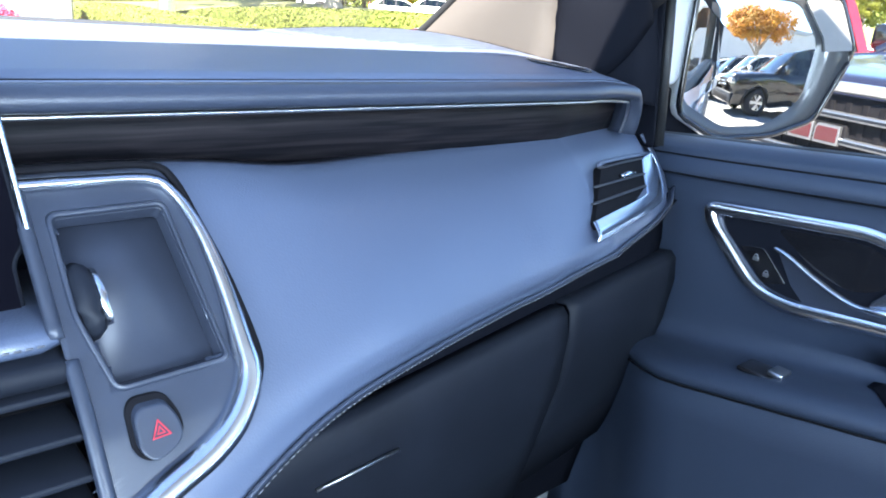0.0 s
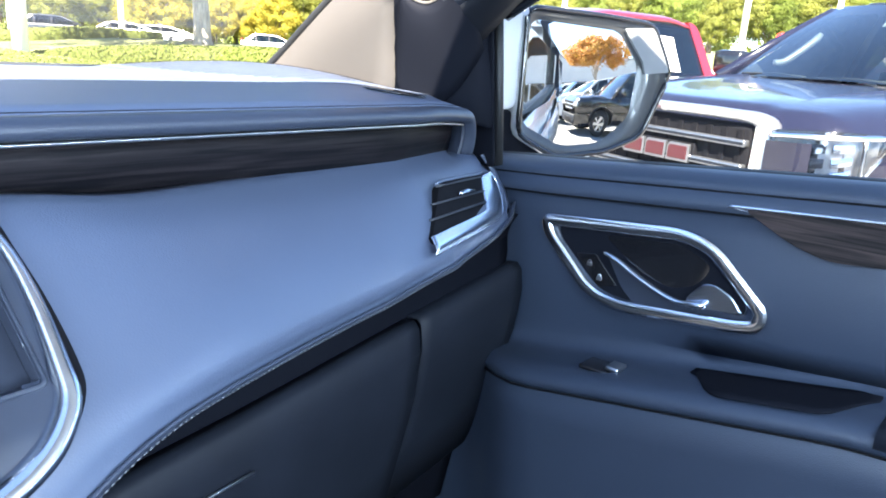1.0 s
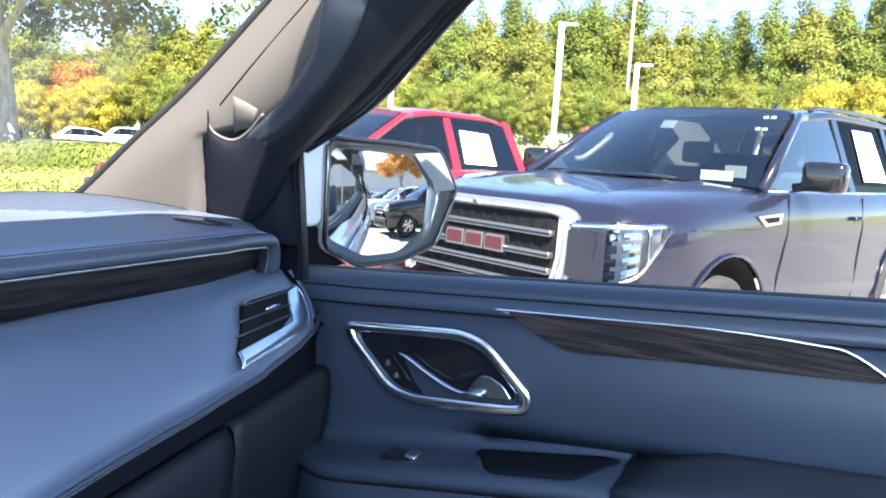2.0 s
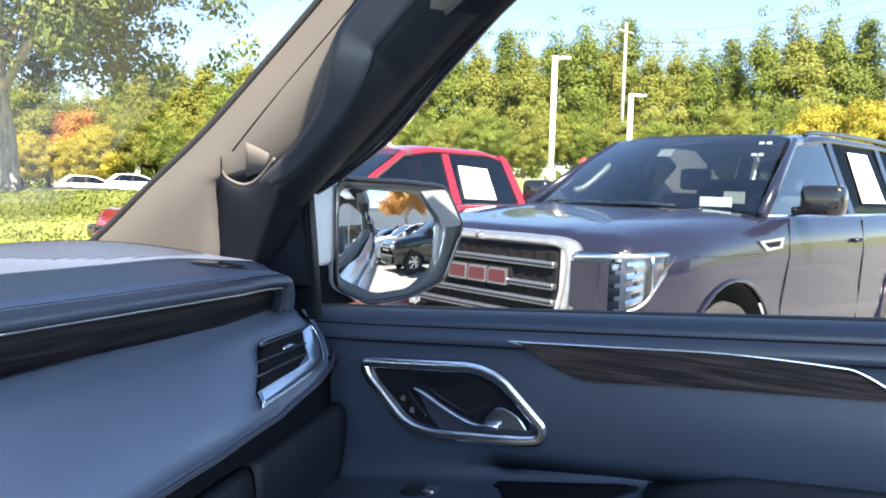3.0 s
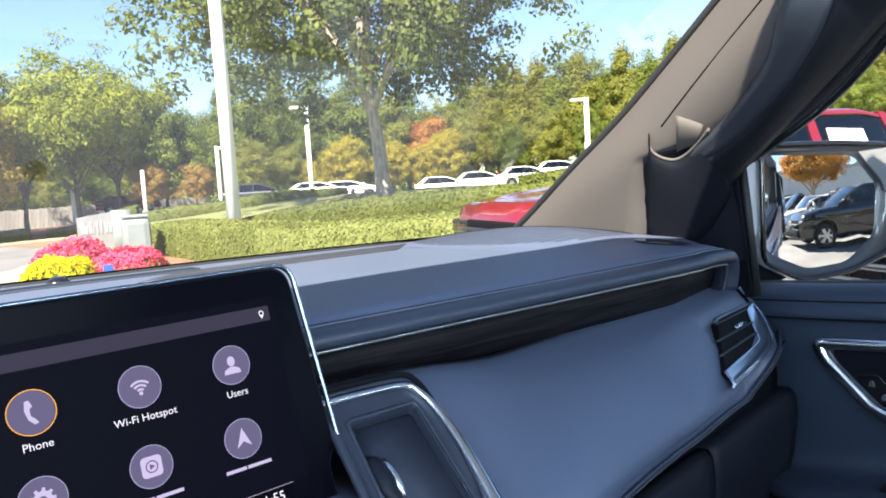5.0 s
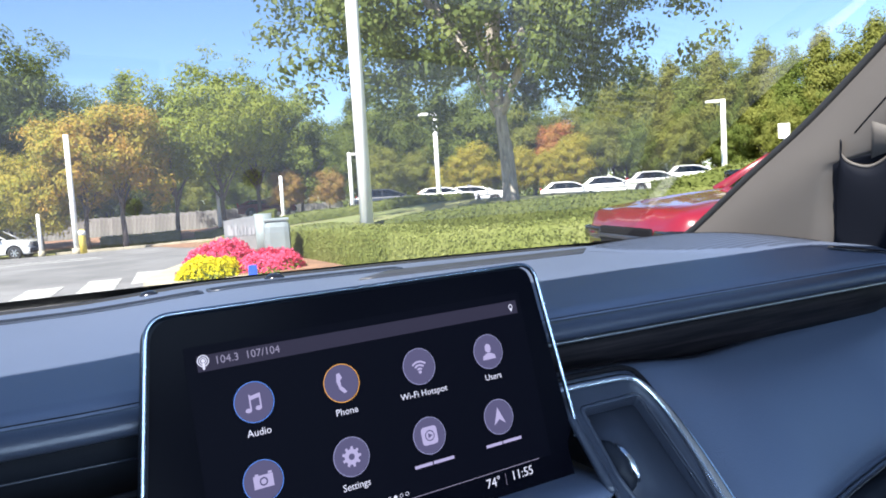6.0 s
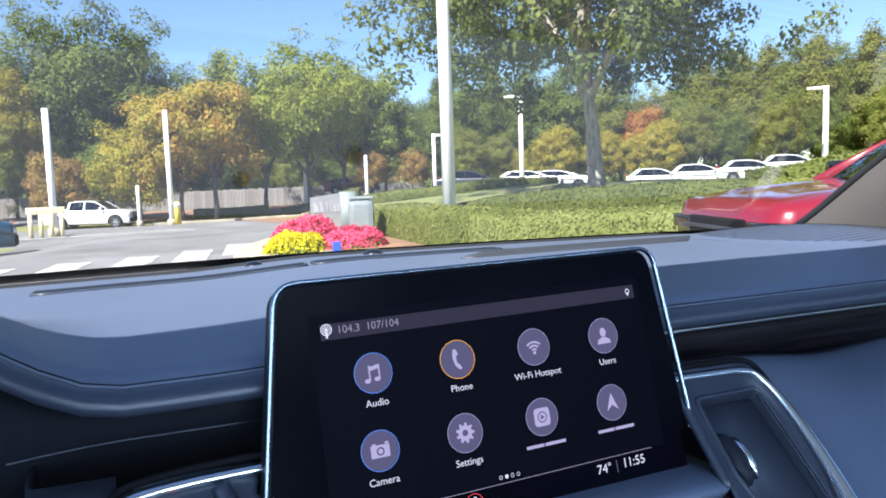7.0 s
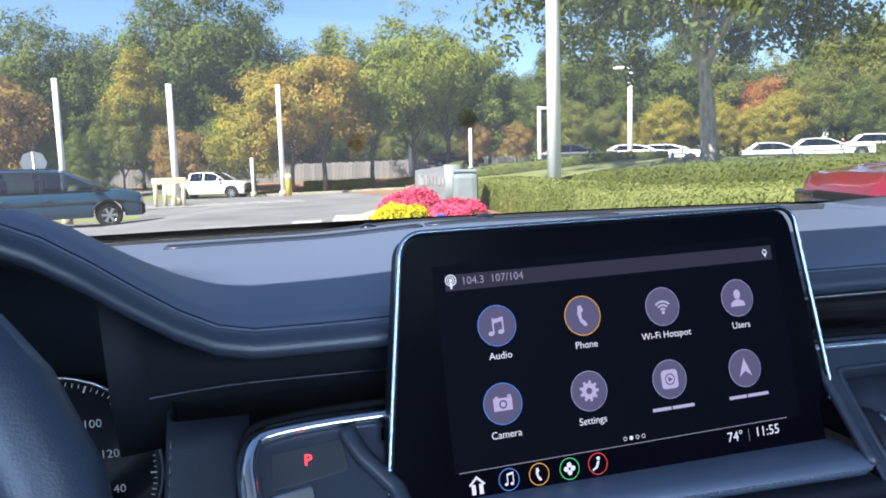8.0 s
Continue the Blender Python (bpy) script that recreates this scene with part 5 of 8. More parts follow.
for i in range(150):
    y = 0.60 - 0.0046 * i
    y2 = y - 0.003
    tube([(0.7945 - 1.045 * arm_in(y), y, arm_z(y) - 0.0172), (0.7945 - 1.045 * arm_in(y2), y2, arm_z(y2) - 0.0172)], 0.0005, 4, bm=bm)
part("stitching", bm, "thread", door)
# wood insert with chrome strip
wood = [(0.427, 1.2635), (0.32, 1.2705), (0.20, 1.2785), (0.105, 1.2785), (0.076, 1.2745), (0.040, 1.254), (0.126, 1.2475), (0.231, 1.2400), (0.345, 1.2295), (0.379, 1.239)]
part("wood_insert", prism(rounded([Vector((0.7985, y, z)) for y, z in wood], 0.012), (0.012, 0, 0)), "lit_wood", door, "dark wood inlay", bevel=0.0015, smooth=False)
part("chrome_strip", tube(curve([(0.7975, y, z + 0.001) for y, z in ((0.434, 1.2630), (0.427, 1.2636), (0.32, 1.2708), (0.20, 1.2790), (0.105, 1.2792), (0.076, 1.2755), (0.038, 1.2545))], 6), 0.0019, 8), "chrome", door, "thin bright strip")
part("strip_tip", prism([Vector((0.797, 0.441, 1.2628)), Vector((0.797, 0.423, 1.2660)), Vector((0.797, 0.419, 1.2610))], (0.006, 0, 0)), "chrome", door, smooth=False)
# inner handle
bez = [(0.638, 1.2125), (0.479, 1.2275), (0.446, 1.2195), (0.391, 1.1680), (0.393, 1.1530), (0.412, 1.1485), (0.538, 1.1345), (0.574, 1.1415), (0.631, 1.1960)]
cy, cz = 0.512, 1.183
dish = rounded([Vector((0.7985, cy + (y - cy) * 0.99, cz + (z - cz) * 0.98)) for y, z in bez], 0.016)
bm = grid([dish, [Vector((0.8005, cy + (p.y - cy) * 0.90, cz + (p.z - cz) * 0.88)) for p in dish]], closed_u=True)
handle = part("handle_bezel", bm, "door_vinyl", door, "recessed bezel round the release lever", solid=0.002)
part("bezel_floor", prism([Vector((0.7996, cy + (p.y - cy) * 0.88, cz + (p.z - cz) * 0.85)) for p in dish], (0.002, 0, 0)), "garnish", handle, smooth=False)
part("chrome_ring", tube(rounded([Vector((0.796, y, z)) for y, z in bez], 0.018, 6), 0.0072, 10, closed=True, up=(1, 0, 0), squash=(1.0, 0.4)), "chrome", handle, "satin chrome ring")
# flat black patch in place of the shaded hollow behind the lever
cup = rounded([Vector((0.7985, y, z)) for y, z in ((0.5654, 1.2092), (0.4780, 1.2162), (0.4435, 1.2012), (0.4566, 1.1782), (0.4845, 1.1682), (0.5198, 1.1782))], 0.012)
part("finger_cup", prism(cup, (0.002, 0, 0)), "gloss_black", handle, "flat dark patch for the hollow's shade behind the lever", smooth=False)
lev = curve([(0.795, 0.5598, 1.1907), (0.793, 0.5431, 1.1862), (0.792, 0.5151, 1.1732), (0.791, 0.4845, 1.1622), (0.790, 0.4640, 1.1602), (0.789, 0.4417, 1.1642)], 6)
part("release_lever", tube(lev, [0.003] + [0.0046] * (len(lev) - 8) + [0.005, 0.006, 0.007, 0.0075, 0.0075, 0.007, 0.005], 10, squash=(0.6, 1.0), up=(1, 0, 0)), "chrome", handle, "chrome release lever")
part("lever_paddle", prism(rounded([Vector((0.792, y, z)) for y, z in ((0.4640, 1.1662), (0.4491, 1.1842), (0.4380, 1.1862), (0.4194, 1.1782), (0.4063, 1.1617), (0.4640, 1.1562))], 0.006), (0.006, 0, 0)), "edge_chrome", handle, "chrome lever paddle", bevel=0.002, smooth=False)
part("lever_base", prism(rounded([Vector((0.7995, y, z)) for y, z in ((0.5616, 1.1922), (0.5198, 1.1722), (0.4826, 1.1572), (0.4063, 1.1612), (0.4045, 1.1552), (0.5198, 1.1397), (0.5384, 1.1562))], 0.004), (0.006, 0, 0)), "satin_plastic", handle, bevel=0.001, smooth=False)
sw = part("lock_switch", prism(rounded([Vector((0.799, y, z)) for y, z in ((0.5979, 1.1812), (0.5719, 1.1857), (0.5421, 1.1552), (0.5663, 1.1492))], 0.004), (0.006, 0, 0)), "gloss_black", handle, "black lock switch plate", bevel=0.001, smooth=False)
part("cover_plate", prism(rounded([Vector((0.800, y, z)) for y, z in ((0.607, 1.200), (0.5756, 1.2112), (0.5616, 1.1942), (0.6035, 1.1872))], 0.004), (0.008, 0, 0)), "grey_insert", handle, bevel=0.001, smooth=False)
for y, z in ((0.5779, 1.1727), (0.5644, 1.1592)):
    part("lock_mark", box(0.7978, 0.7992, y - 0.0030, y + 0.0030, z - 0.0022, z + 0.0018, bev=0.0004), "steel", sw)
    part("lock_shackle", tube([(0.7985, y + 0.0018 * math.cos(a), z + 0.0018 + 0.0026 * math.sin(a)) for a in [k * math.pi / 6 for k in range(7)]], 0.0005, 5), "steel", sw)
# armrest recess, window switch and a flat dark sheet for the pull pocket's shade
wsw = part("window_switch", box(0.747, 0.778, 0.503, 0.550, arm_z(0.524) - 0.002, arm_z(0.524) + 0.003, bev=0.002), "gloss_black", door, "window switch with silver toggle")
part("toggle", box(0.752, 0.774, 0.507, 0.522, arm_z(0.512) + 0.001, arm_z(0.512) + 0.006, bev=0.002), "steel", wsw)
rows = []
for i in range(19):
    y = 0.445 - 0.0092 * i
    front = 0.731 + 0.055 * sstep(0.06, 0.0, 0.445 - y) ** 2 + 0.060 * sstep(0.13, 0.17, 0.445 - y)
    rows.append([(front + (0.806 - front) * k / 5, y, arm_z(y) + 0.0022) for k in range(6)])
part("pull_pocket", grid(rows), "garnish", door, "flat dark sheet for the pull pocket's shade", solid=0.001)
rows = []
for i in range(22):
    y = 0.27 - 0.045 * i
    k = sstep(0.27, 0.17, y)
    rows.append([(0.812, y, arm_z(y) + 0.004 + 0.020 * k), (0.79, y, arm_z(y) + 0.002 + 0.021 * k), (0.765, y, arm_z(y) + 0.018 * k), (0.74, y, arm_z(y) + 0.012 * k), (0.724, y, arm_z(y) - 0.001 + 0.004 * k), (0.719, y, arm_z(y) - 0.012)])
part("armrest_pad", grid(rows), "armrest", door, "padded armrest", solid=0.004)
# mirror sail, window frame
part("sail_panel", prism(rounded([Vector((0.796, y, z)) for y, z in ((0.736, 1.440), (0.716, 1.258), (0.86, 1.262), (0.89, 1.33))], 0.010), (0.02, 0, 0)), "garnish", door, "black triangular mirror sail", smooth=False, bevel=0.003)
part("sail_edge", tube([(0.802, 0.714, 1.262), (0.802, 0.724, 1.37), (0.801, 0.731, 1.440)], 0.005, 8), "rubber", door)
edge = curve([(0.800, 0.735, 1.437), (0.795, 0.628, 1.502), (0.788, 0.535, 1.590), (0.775, 0.43, 1.675), (0.765, 0.27, 1.742), (0.76, -0.2, 1.775), (0.76, -0.9, 1.775)], 6)
for k, (dx, dy, r, mat) in enumerate(((0.0, 0.0, 0.009, "rubber"), (-0.010, 0.020, 0.007, "dark_plastic"), (-0.016, 0.036, 0.006, "rubber"), (0.012, -0.006, 0.009, "gloss_black"))):
    part("window_frame", tube([p + Vector((dx, dy, dy * 0.6)) for p in edge], r, 8), mat, door)
part("rear_frame", box(0.80, 0.86, -0.96, -0.88, 1.30, 1.79, bev=0.01), "rubber", door)
pane = part("window_pane", grid([[(0.858 - 0.07 * t * t, y, belt(y) + (1.79 - belt(y)) * t) for t in [k / 6 for k in range(7)]] for y in [0.70 - 0.08 * i for i in range(21)]]), "pane", door, "clear side window")
pane.visible_shadow = False
rest = box(0.83, 0.90, -2.3, -0.93, 0.5, 1.30)
box(0.83, 0.90, -2.3, -0.93, 1.72, 1.85, rest)
box(0.83, 0.90, -1.75, -1.63, 1.30, 1.72, rest)
tagged(part("rear_door_wall", rest, "door_vinyl", smooth=False), "dark rear door with open window band", "car door")

# ---- outside mirror ----
MT = Vector((0.879, -0.477, 0)).normalized()
MN = Vector((-0.477, -0.879, 0.045)).normalized()
mirror = thing("side_mirror", "white and black door mirror reflecting the dealership", "car mirror")


def mp(u, z, w=0.0):
    """A point of the mirror's face: u outwards along it, w towards the seats."""
    p = Vector((0.945, 0.767, 0)) + MT * u + MN * w
    return Vector((p.x, p.y + 0.0375 * (z - 1.36), z))


gl = [(-0.013, 1.436), (0.124, 1.429), (0.161, 1.388), (0.152, 1.312), (0.105, 1.276), (0.043, 1.271), (-0.019, 1.300)]
rim_pts = rounded([Vector((u, z, 0)) for u, z in gl], 0.012, 8)
rows = []
for k in range(1, 17):
    row = []
    for p in rim_pts:
        du, dz = (p.x - 0.07) * k / 16, (p.y - 1.355) * k / 16
        row.append(mp(0.07 + du, 1.355 + dz, 0.0045 - (du * du + dz * dz) / (2 * 1.3)))
    rows.append(row)
bm = grid(rows, closed_u=True)
bm.verts.ensure_lookup_table()
bm.faces.new([bm.verts[i] for i in range(len(rim_pts))])
part("mirror_glass", bm, "mirror", mirror, "convex silvered mirror glass")
fr = [(-0.020, 1.450), (0.100, 1.447), (0.178, 1.441), (0.213, 1.376), (0.172, 1.287), (0.112, 1.264), (0.033, 1.256), (-0.025, 1.286)]
outer = rounded([mp(u, z, 0.006) for u, z in fr], 0.013, 5)
inner = []
for i, p in enumerate(outer):
    inner.append(p)
gin = rounded([mp(u, z, 0.001) for u, z in gl], 0.014, 5)


def loop_at(loop, n):
    """n points spread evenly along a closed loop, from its first one."""
    d = [0.0]
    for a, b in zip(loop, loop[1:] + loop[:1]):
        d.append(d[-1] + (b - a).length)
    out, k = [], 0
    for i in range(n):
        s = d[-1] * i / n
        while d[k + 1] < s:
            k += 1
        out.append(loop[k].lerp(loop[(k + 1) % len(loop)], (s - d[k]) / max(d[k + 1] - d[k], 1e-9)))
    return out


A, B = loop_at(outer, 72), loop_at(gin, 72)
part("bezel", grid([A, [a.lerp(b, 0.5) + MN * -0.004 for a, b in zip(A, B)], B], closed_u=True), "bezel_grey", mirror, "glossy dark mirror bezel", solid=0.002)
part("bezel_edge", tube(A, 0.004, 8, closed=True), "gloss_black", mirror)
mid = sum(A, Vector()) / len(A)
shell = [A] + [[mid + (p - mid) * k + MN * -w for p in A] for k, w in ((1.02, 0.015), (1.0, 0.05), (0.88, 0.09), (0.6, 0.115), (0.2, 0.125))]
part("cap", grid(shell, closed_u=True), "white_paint", mirror, "white painted mirror cap", solid=0.002)
part("corner_insert", prism([mp(u, z, 0.009) for u, z in ((0.128, 1.433), (0.180, 1.437), (0.210, 1.378), (0.168, 1.374), (0.163, 1.390))], MN * -0.004), "grey_insert", mirror, "grey corner insert", smooth=False)
part("arm", prism(rounded([mp(u, z, -0.012) for u, z in ((-0.105, 1.322), (-0.03, 1.318), (0.035, 1.272), (0.03, 1.258), (-0.105, 1.235))], 0.012), MN * -0.05), "garnish", mirror, "black mirror arm", bevel=0.008, smooth=False)
part("inner_cap", prism(rounded([mp(u, z, -0.002) for u, z in ((-0.070, 1.434), (-0.050, 1.449), (-0.018, 1.454), (-0.022, 1.322), (-0.045, 1.314), (-0.068, 1.328))], 0.016), MN * -0.07), "white_paint", mirror, "white inner side of the cap", bevel=0.008, smooth=False)
# the car's own bonnet and flank outside
rows = []
for i in range(21):
    x = -0.95 + 0.095 * i
    e = 0.10 * sstep(0.8, 0.95, abs(x))
    rows.append([(x, 1.34, 1.20 - e), (x, 1.6, 1.20 - e), (x, 2.1, 1.17 - e), (x, 2.5, 1.08 - e), (x, 2.62, 0.9), (x, 2.64, 0.5)])
tagged(part("bonnet", grid(rows), "white_paint", solid=0.01), "white painted bonnet ahead of the windscreen", "bonnet")
tagged(part("car_flank", grid([[(0.915, y, z) for z in (0.35, 0.7, 1.0, 1.2)] for y in (1.3, 0.9, 0.4, -0.2, -0.9, -1.6, -2.4)]), "white_paint", solid=0.01), "white painted side of the car", "car side")
flank_glass = part("flank_window", grid([[(0.925, y, 1.215), (0.90, y, 1.45), (0.86, y, 1.70)] for y in (-1.0, -1.4, -1.75, -2.2)]), "gloss_black")
tagged(flank_glass, "dark tinted rear side window of the car", "car window")

# front seats out of view, added to shade the lower cabin
for x in (-0.42, 0.42):
    seat = thing("front_seat", "unseen dark leather front seat, added for shade", "car seat", "front seats", at=pose(x, -0.62, 0.52))
    part("cushion", box(-0.26, 0.26, -0.05, 0.50, 0.12, 0.34, bev=0.06), "door_vinyl", seat)
    part("backrest", box(-0.25, 0.25, -0.22, -0.04, 0.25, 0.92, bev=0.07), "door_vinyl", seat)
    part("headrest", box(-0.13, 0.13, -0.21, -0.10, 0.96, 1.12, bev=0.04), "door_vinyl", seat)
    part("seat_base", box(-0.22, 0.22, -0.05, 0.45, -0.02, 0.14, bev=0.02), "dark_plastic", seat)


# ==== outside ====
def land(x, y):
    """Height of the ground: a flat lot, a grassy rise ahead on the right, a bank far to the right, a drive that falls away ahead."""
    d = math.hypot(x, y)
    rise = (0.75 * sstep(4.6, 9.0, x) + 0.35 * sstep(9.0, 12.5, x)) * sstep(6.4, 9.2, y) * (1 - 0.9 * sstep(24, 44, d))
    far = 0.07 * min(max(x - 32, 0), 18) * sstep(27, 36, y) * (1 - sstep(50, 64, y)) - 0.75 * sstep(38.5, 42.5, y) * sstep(30, 35, x) * (1 - sstep(49, 52, y))
    down = (0.6 * sstep(56, 66, y) - 0.0400 * min(max(y - 22, 0), 34)) * (1 - sstep(0.17, 0.27, x / max(y, 1.0)))
    dip = -0.33 * sstep(-1.5, -4.5, x) * sstep(17, 23, y) * (1 - sstep(28, 33, y))
    return dip + down + far + rise + 2.0 * sstep(20, 44, x) * (1 - sstep(20, 40, y)) + 0.08 * sstep(34, 50, y) * (1 - sstep(6, 14, x))


def spread(a, b, n, power=2.2):
    out = []
    for i in range(n):
        t = 2 * i / (n - 1) - 1
        out.append((a + b) / 2 + (b - a) / 2 * math.copysign(abs(t) ** power, t))
    return out


gx = spread(-900, 900, 141)
rows = [[(x, y + 15, land(x, y + 15) - 0.03) for x in gx] for y in gx]
tagged(part("ground", grid(rows), "grass"), "mown grass and verges reaching the horizon", "ground", kind="structure")


def sheet(name, mat, x0, x1, y0, y1, lift, n=24):
    return part(name, grid([[(x0 + (x1 - x0) * i / n, y0 + (y1 - y0) * j / n, land(x0 + (x1 - x0) * i / n, y0 + (y1 - y0) * j / n) + lift) for i in range(n + 1)] for j in range(n + 1)]), mat)


tagged(sheet("parking_lot", "asphalt", -70, 5.0, -70, 14.0, 0.0, 4), "worn grey asphalt lot", "road", kind="structure")
tagged(sheet("drive", "asphalt", -66, 5.6, 14.0, 53.5, 0.0, 48), "worn grey asphalt drive falling away", "road", kind="structure")
tagged(sheet("parking_row", "asphalt", 5.0, 26, -70, 6.6, 0.0, 30), "asphalt parking row", "road", kind="structure")
tagged(sheet("upper_lot", "asphalt", 14, 60, 40, 52, 0.02, 30), "asphalt of the upper car park", "road", kind="structure")
tagged(sheet("mulch_bed", "mulch", -0.9, 15.0, 53.5, 66.5, 0.01, 24), "brown pine-straw bed along the fence", "planting bed", kind="structure")
tagged(sheet("mulch_bed", "mulch", 5.6, 11.5, 34.0, 53.5, 0.012, 24), "brown pine-straw bank beside the drive", "planting bed", kind="structure")
tagged(sheet("mulch_bed", "mulch", -28, -9.2, 53.5, 66.5, 0.01, 24), "brown pine-straw bed along the fence", "planting bed", kind="structure")
tagged(sheet("side_drive", "asphalt", -9.2, -0.9, 53.5, 64.0, 0.01, 16), "asphalt side drive", "road", kind="structure")
bar = box(-0.31, 0.31, -1.35, 1.35, 0.0, 0.006)
me_bar = part("crosswalk_bar", bar, "paint_line", smooth=False)
tagged(me_bar, "worn white crosswalk bar on asphalt", "road marking", "crosswalk bars", "structure")
me_bar.matrix_world = pose(-0.52, 15.2, 0.004, 0, 0, -8)
for x, y in ((-1.76, 14.8), (0.58, 15.8), (1.61, 16.9), (-3.0, 14.5), (-4.2, 14.3)):
    copy_thing(me_bar, pose(x, y, 0.004, 0, 0, -8))
for y, w in ((31.5, 0.22), (35.2, 0.22)):
    tagged(part("lane_line", box(-40, 1.5, y, y + w, land(0, y) + 0.004, land(0, y) + 0.012), "paint_line", smooth=False), "faded white lane line", "road marking", "lane lines", "structure")
# kerb and island
kerb = thing("kerb", "pale concrete kerb beside the drive", "kerb", kind="structure")
for i in range(34):
    x = -22 + 1.0 * i
    if -9.6 < x < -0.9:
        continue
    part("kerb_stone", box(x, x + 0.99, 53.3, 53.75, land(x, 53.5) - 0.05, land(x, 53.5) + 0.16, bev=0.02), "concrete", kerb, smooth=False)
island = [(1.15, 14.7), (1.75, 13.2), (3.6, 12.6), (5.0, 11.8), (5.3, 21.0), (4.3, 21.6), (2.2, 17.6)]
isl = thing("traffic_island", "concrete-edged planting island with mulch", "island", kind="structure")
ring_pts = rounded([Vector((x, y, 0)) for x, y in island], 0.6)
part("island_kerb", prism([p + Vector((0, 0, -0.02)) for p in ring_pts], (0, 0, 0.15)), "concrete", isl, smooth=False, bevel=0.02)
mc = sum(ring_pts, Vector()) / len(ring_pts)
part("island_mulch", prism([mc + (p - mc) * 0.78 + Vector((0.15, 0.1, 0.128)) for p in ring_pts], (0, 0, 0.03)), "mulch", isl, smooth=False)


# ---- leaves and trees ----
def leaf_mesh(name, centres, per, size, radius, mat, rng, facing=0.45, lean=None, three=False):
    """Many small three- or four-cornered leaves in clumps round the given centres, as one mesh."""
    n = len(centres) * per
    c = np.repeat(np.array(centres, float), per, axis=0)
    off_ = rng.normal(size=(n, 3))
    off_ /= np.linalg.norm(off_, axis=1, keepdims=True)
    off_ *= (rng.random((n, 1)) ** 0.5) * radius
    p = c + off_ * np.array((1, 1, 0.8))
    out = p - p.mean(axis=0)
    out /= np.linalg.norm(out, axis=1, keepdims=True) + 1e-6
    face = rng.normal(size=(n, 3)) * 0.34 + out * facing + off_ / radius * 1.1 + np.array((0, 0, 0.30))
    if lean is not None:
        face = rng.normal(size=(n, 3)) * 0.38 + np.repeat(np.array(lean, float), per, axis=0)
    face /= np.linalg.norm(face, axis=1, keepdims=True)
    a = np.cross(face, rng.normal(size=(n, 3)))
    a /= np.linalg.norm(a, axis=1, keepdims=True)
    b = np.cross(face, a)
    s = size * (0.6 + 0.8 * rng.random((n, 1)))
    a, b = a * s, b * s * 0.55
    corners = (p - a, p + b * 1.5, p + a) if three else (p - a, p + b, p + a, p - b)
    v = np.stack(corners, axis=1).reshape(-1, 3)
    f = np.arange(n * len(corners)).reshape(-1, len(corners))
    me = bpy.data.meshes.new(name)
    me.from_pydata(v.tolist(), [], f.tolist())
    me.materials.append(M[mat])
    return me


def crown_points(n, rx, rz, rng, holes=0.35, low=-0.6):
    """Clump centres over an uneven crown, denser towards its outside."""
    out = []
    k = rng.random(3) * 10
    while len(out) < n:
        d = rng.normal(size=3)
        d /= np.linalg.norm(d)
        if d[2] < low:
            continue
        bulge = 0.72 + 0.55 * noise.noise(Vector(d * 1.7 + k))
        r = (0.45 + 0.55 * rng.random() ** 0.6) * bulge * 1.25
        p = d * r * np.array((rx, rx, rz))
        if noise.noise(Vector(p * (1.9 / rx) + k)) > holes - 0.35 + 0.5:
            continue
        out.append(p)
    return out


def tree(name, label, seed, trunk, height, rx, rz, clumps, per, leaf, mat, clump_r, at, trunk_r=0.14, limbs=6, group="", low=-0.6, lean=0.0, holes=0.35, cone=0.0):
    rng = np.random.default_rng(seed)
    t = thing(name, label, "tree", group, at=at)
    bm = bmesh.new()
    cz = height - rz
    top = Vector((lean, 0, cz + rz * 0.3))
    spine = curve([(0, 0, -0.15), (lean * 0.15 + 0.03, 0.02, trunk * 0.5), (lean * 0.4, -0.03, trunk), (lean * 0.8, 0.1, cz), tuple(top)], 4)
    m = len(spine)
    tube(spine, [trunk_r * (1.25 if i == 0 else 1) * (1 - 0.75 * i / m) for i in range(m)], 9, bm=bm)
    for i in range(limbs):
        a = 2 * math.pi * (i + 0.3 * rng.random()) / limbs
        z0 = trunk * (0.85 + 0.5 * rng.random())
        reach = rx * (0.55 + 0.3 * rng.random())
        s = Vector((lean * 0.4 * z0 / trunk, 0, z0))
        e = Vector((lean * 0.6 + reach * math.cos(a), reach * math.sin(a), min(cz + rz * (0.1 + 0.5 * rng.random()), z0 + reach * 1.3)))
        q = s.lerp(e, 0.5) + Vector((0.1 * rng.normal(), 0.1 * rng.normal(), 0.25 * reach * 0.5))
        pts = curve([tuple(s), tuple(q), tuple(e)], 4)
        tube(pts, [trunk_r * 0.5 * (1 - 0.8 * k / len(pts)) for k in range(len(pts))], 6, bm=bm)
        for _ in range(2):
            w = q.lerp(e, rng.random())
            o = w + Vector((rng.normal(), rng.normal(), 0.5 * abs(rng.normal()))) * rx * 0.22
            tube([w, w.lerp(o, 0.5) + Vector((0, 0, 0.1)), o], [trunk_r * 0.18, trunk_r * 0.12, trunk_r * 0.05], 5, bm=bm)
    part("trunk", bm, "bark_dark" if group else "bark", t)
    cs = [Vector(p) + Vector((lean * 0.8, 0, cz)) for p in crown_points(clumps, rx, rz, rng, holes, low)]
    if cone:
        for c in cs:
            k = min(max((c.z - cz + rz) / (2 * rz), 0), 1)
            tier = 0.80 + 0.35 * abs(math.sin(k * 11.0 + seed))
            c.x, c.y = c.x * (1.25 - cone * k) * tier, c.y * (1.25 - cone * k) * tier
    cr = new("crown", leaf_mesh("crown", [tuple(c) for c in cs], per, leaf, clump_r, mat, rng, three=bool(group)))
    cr.parent = t
    return t


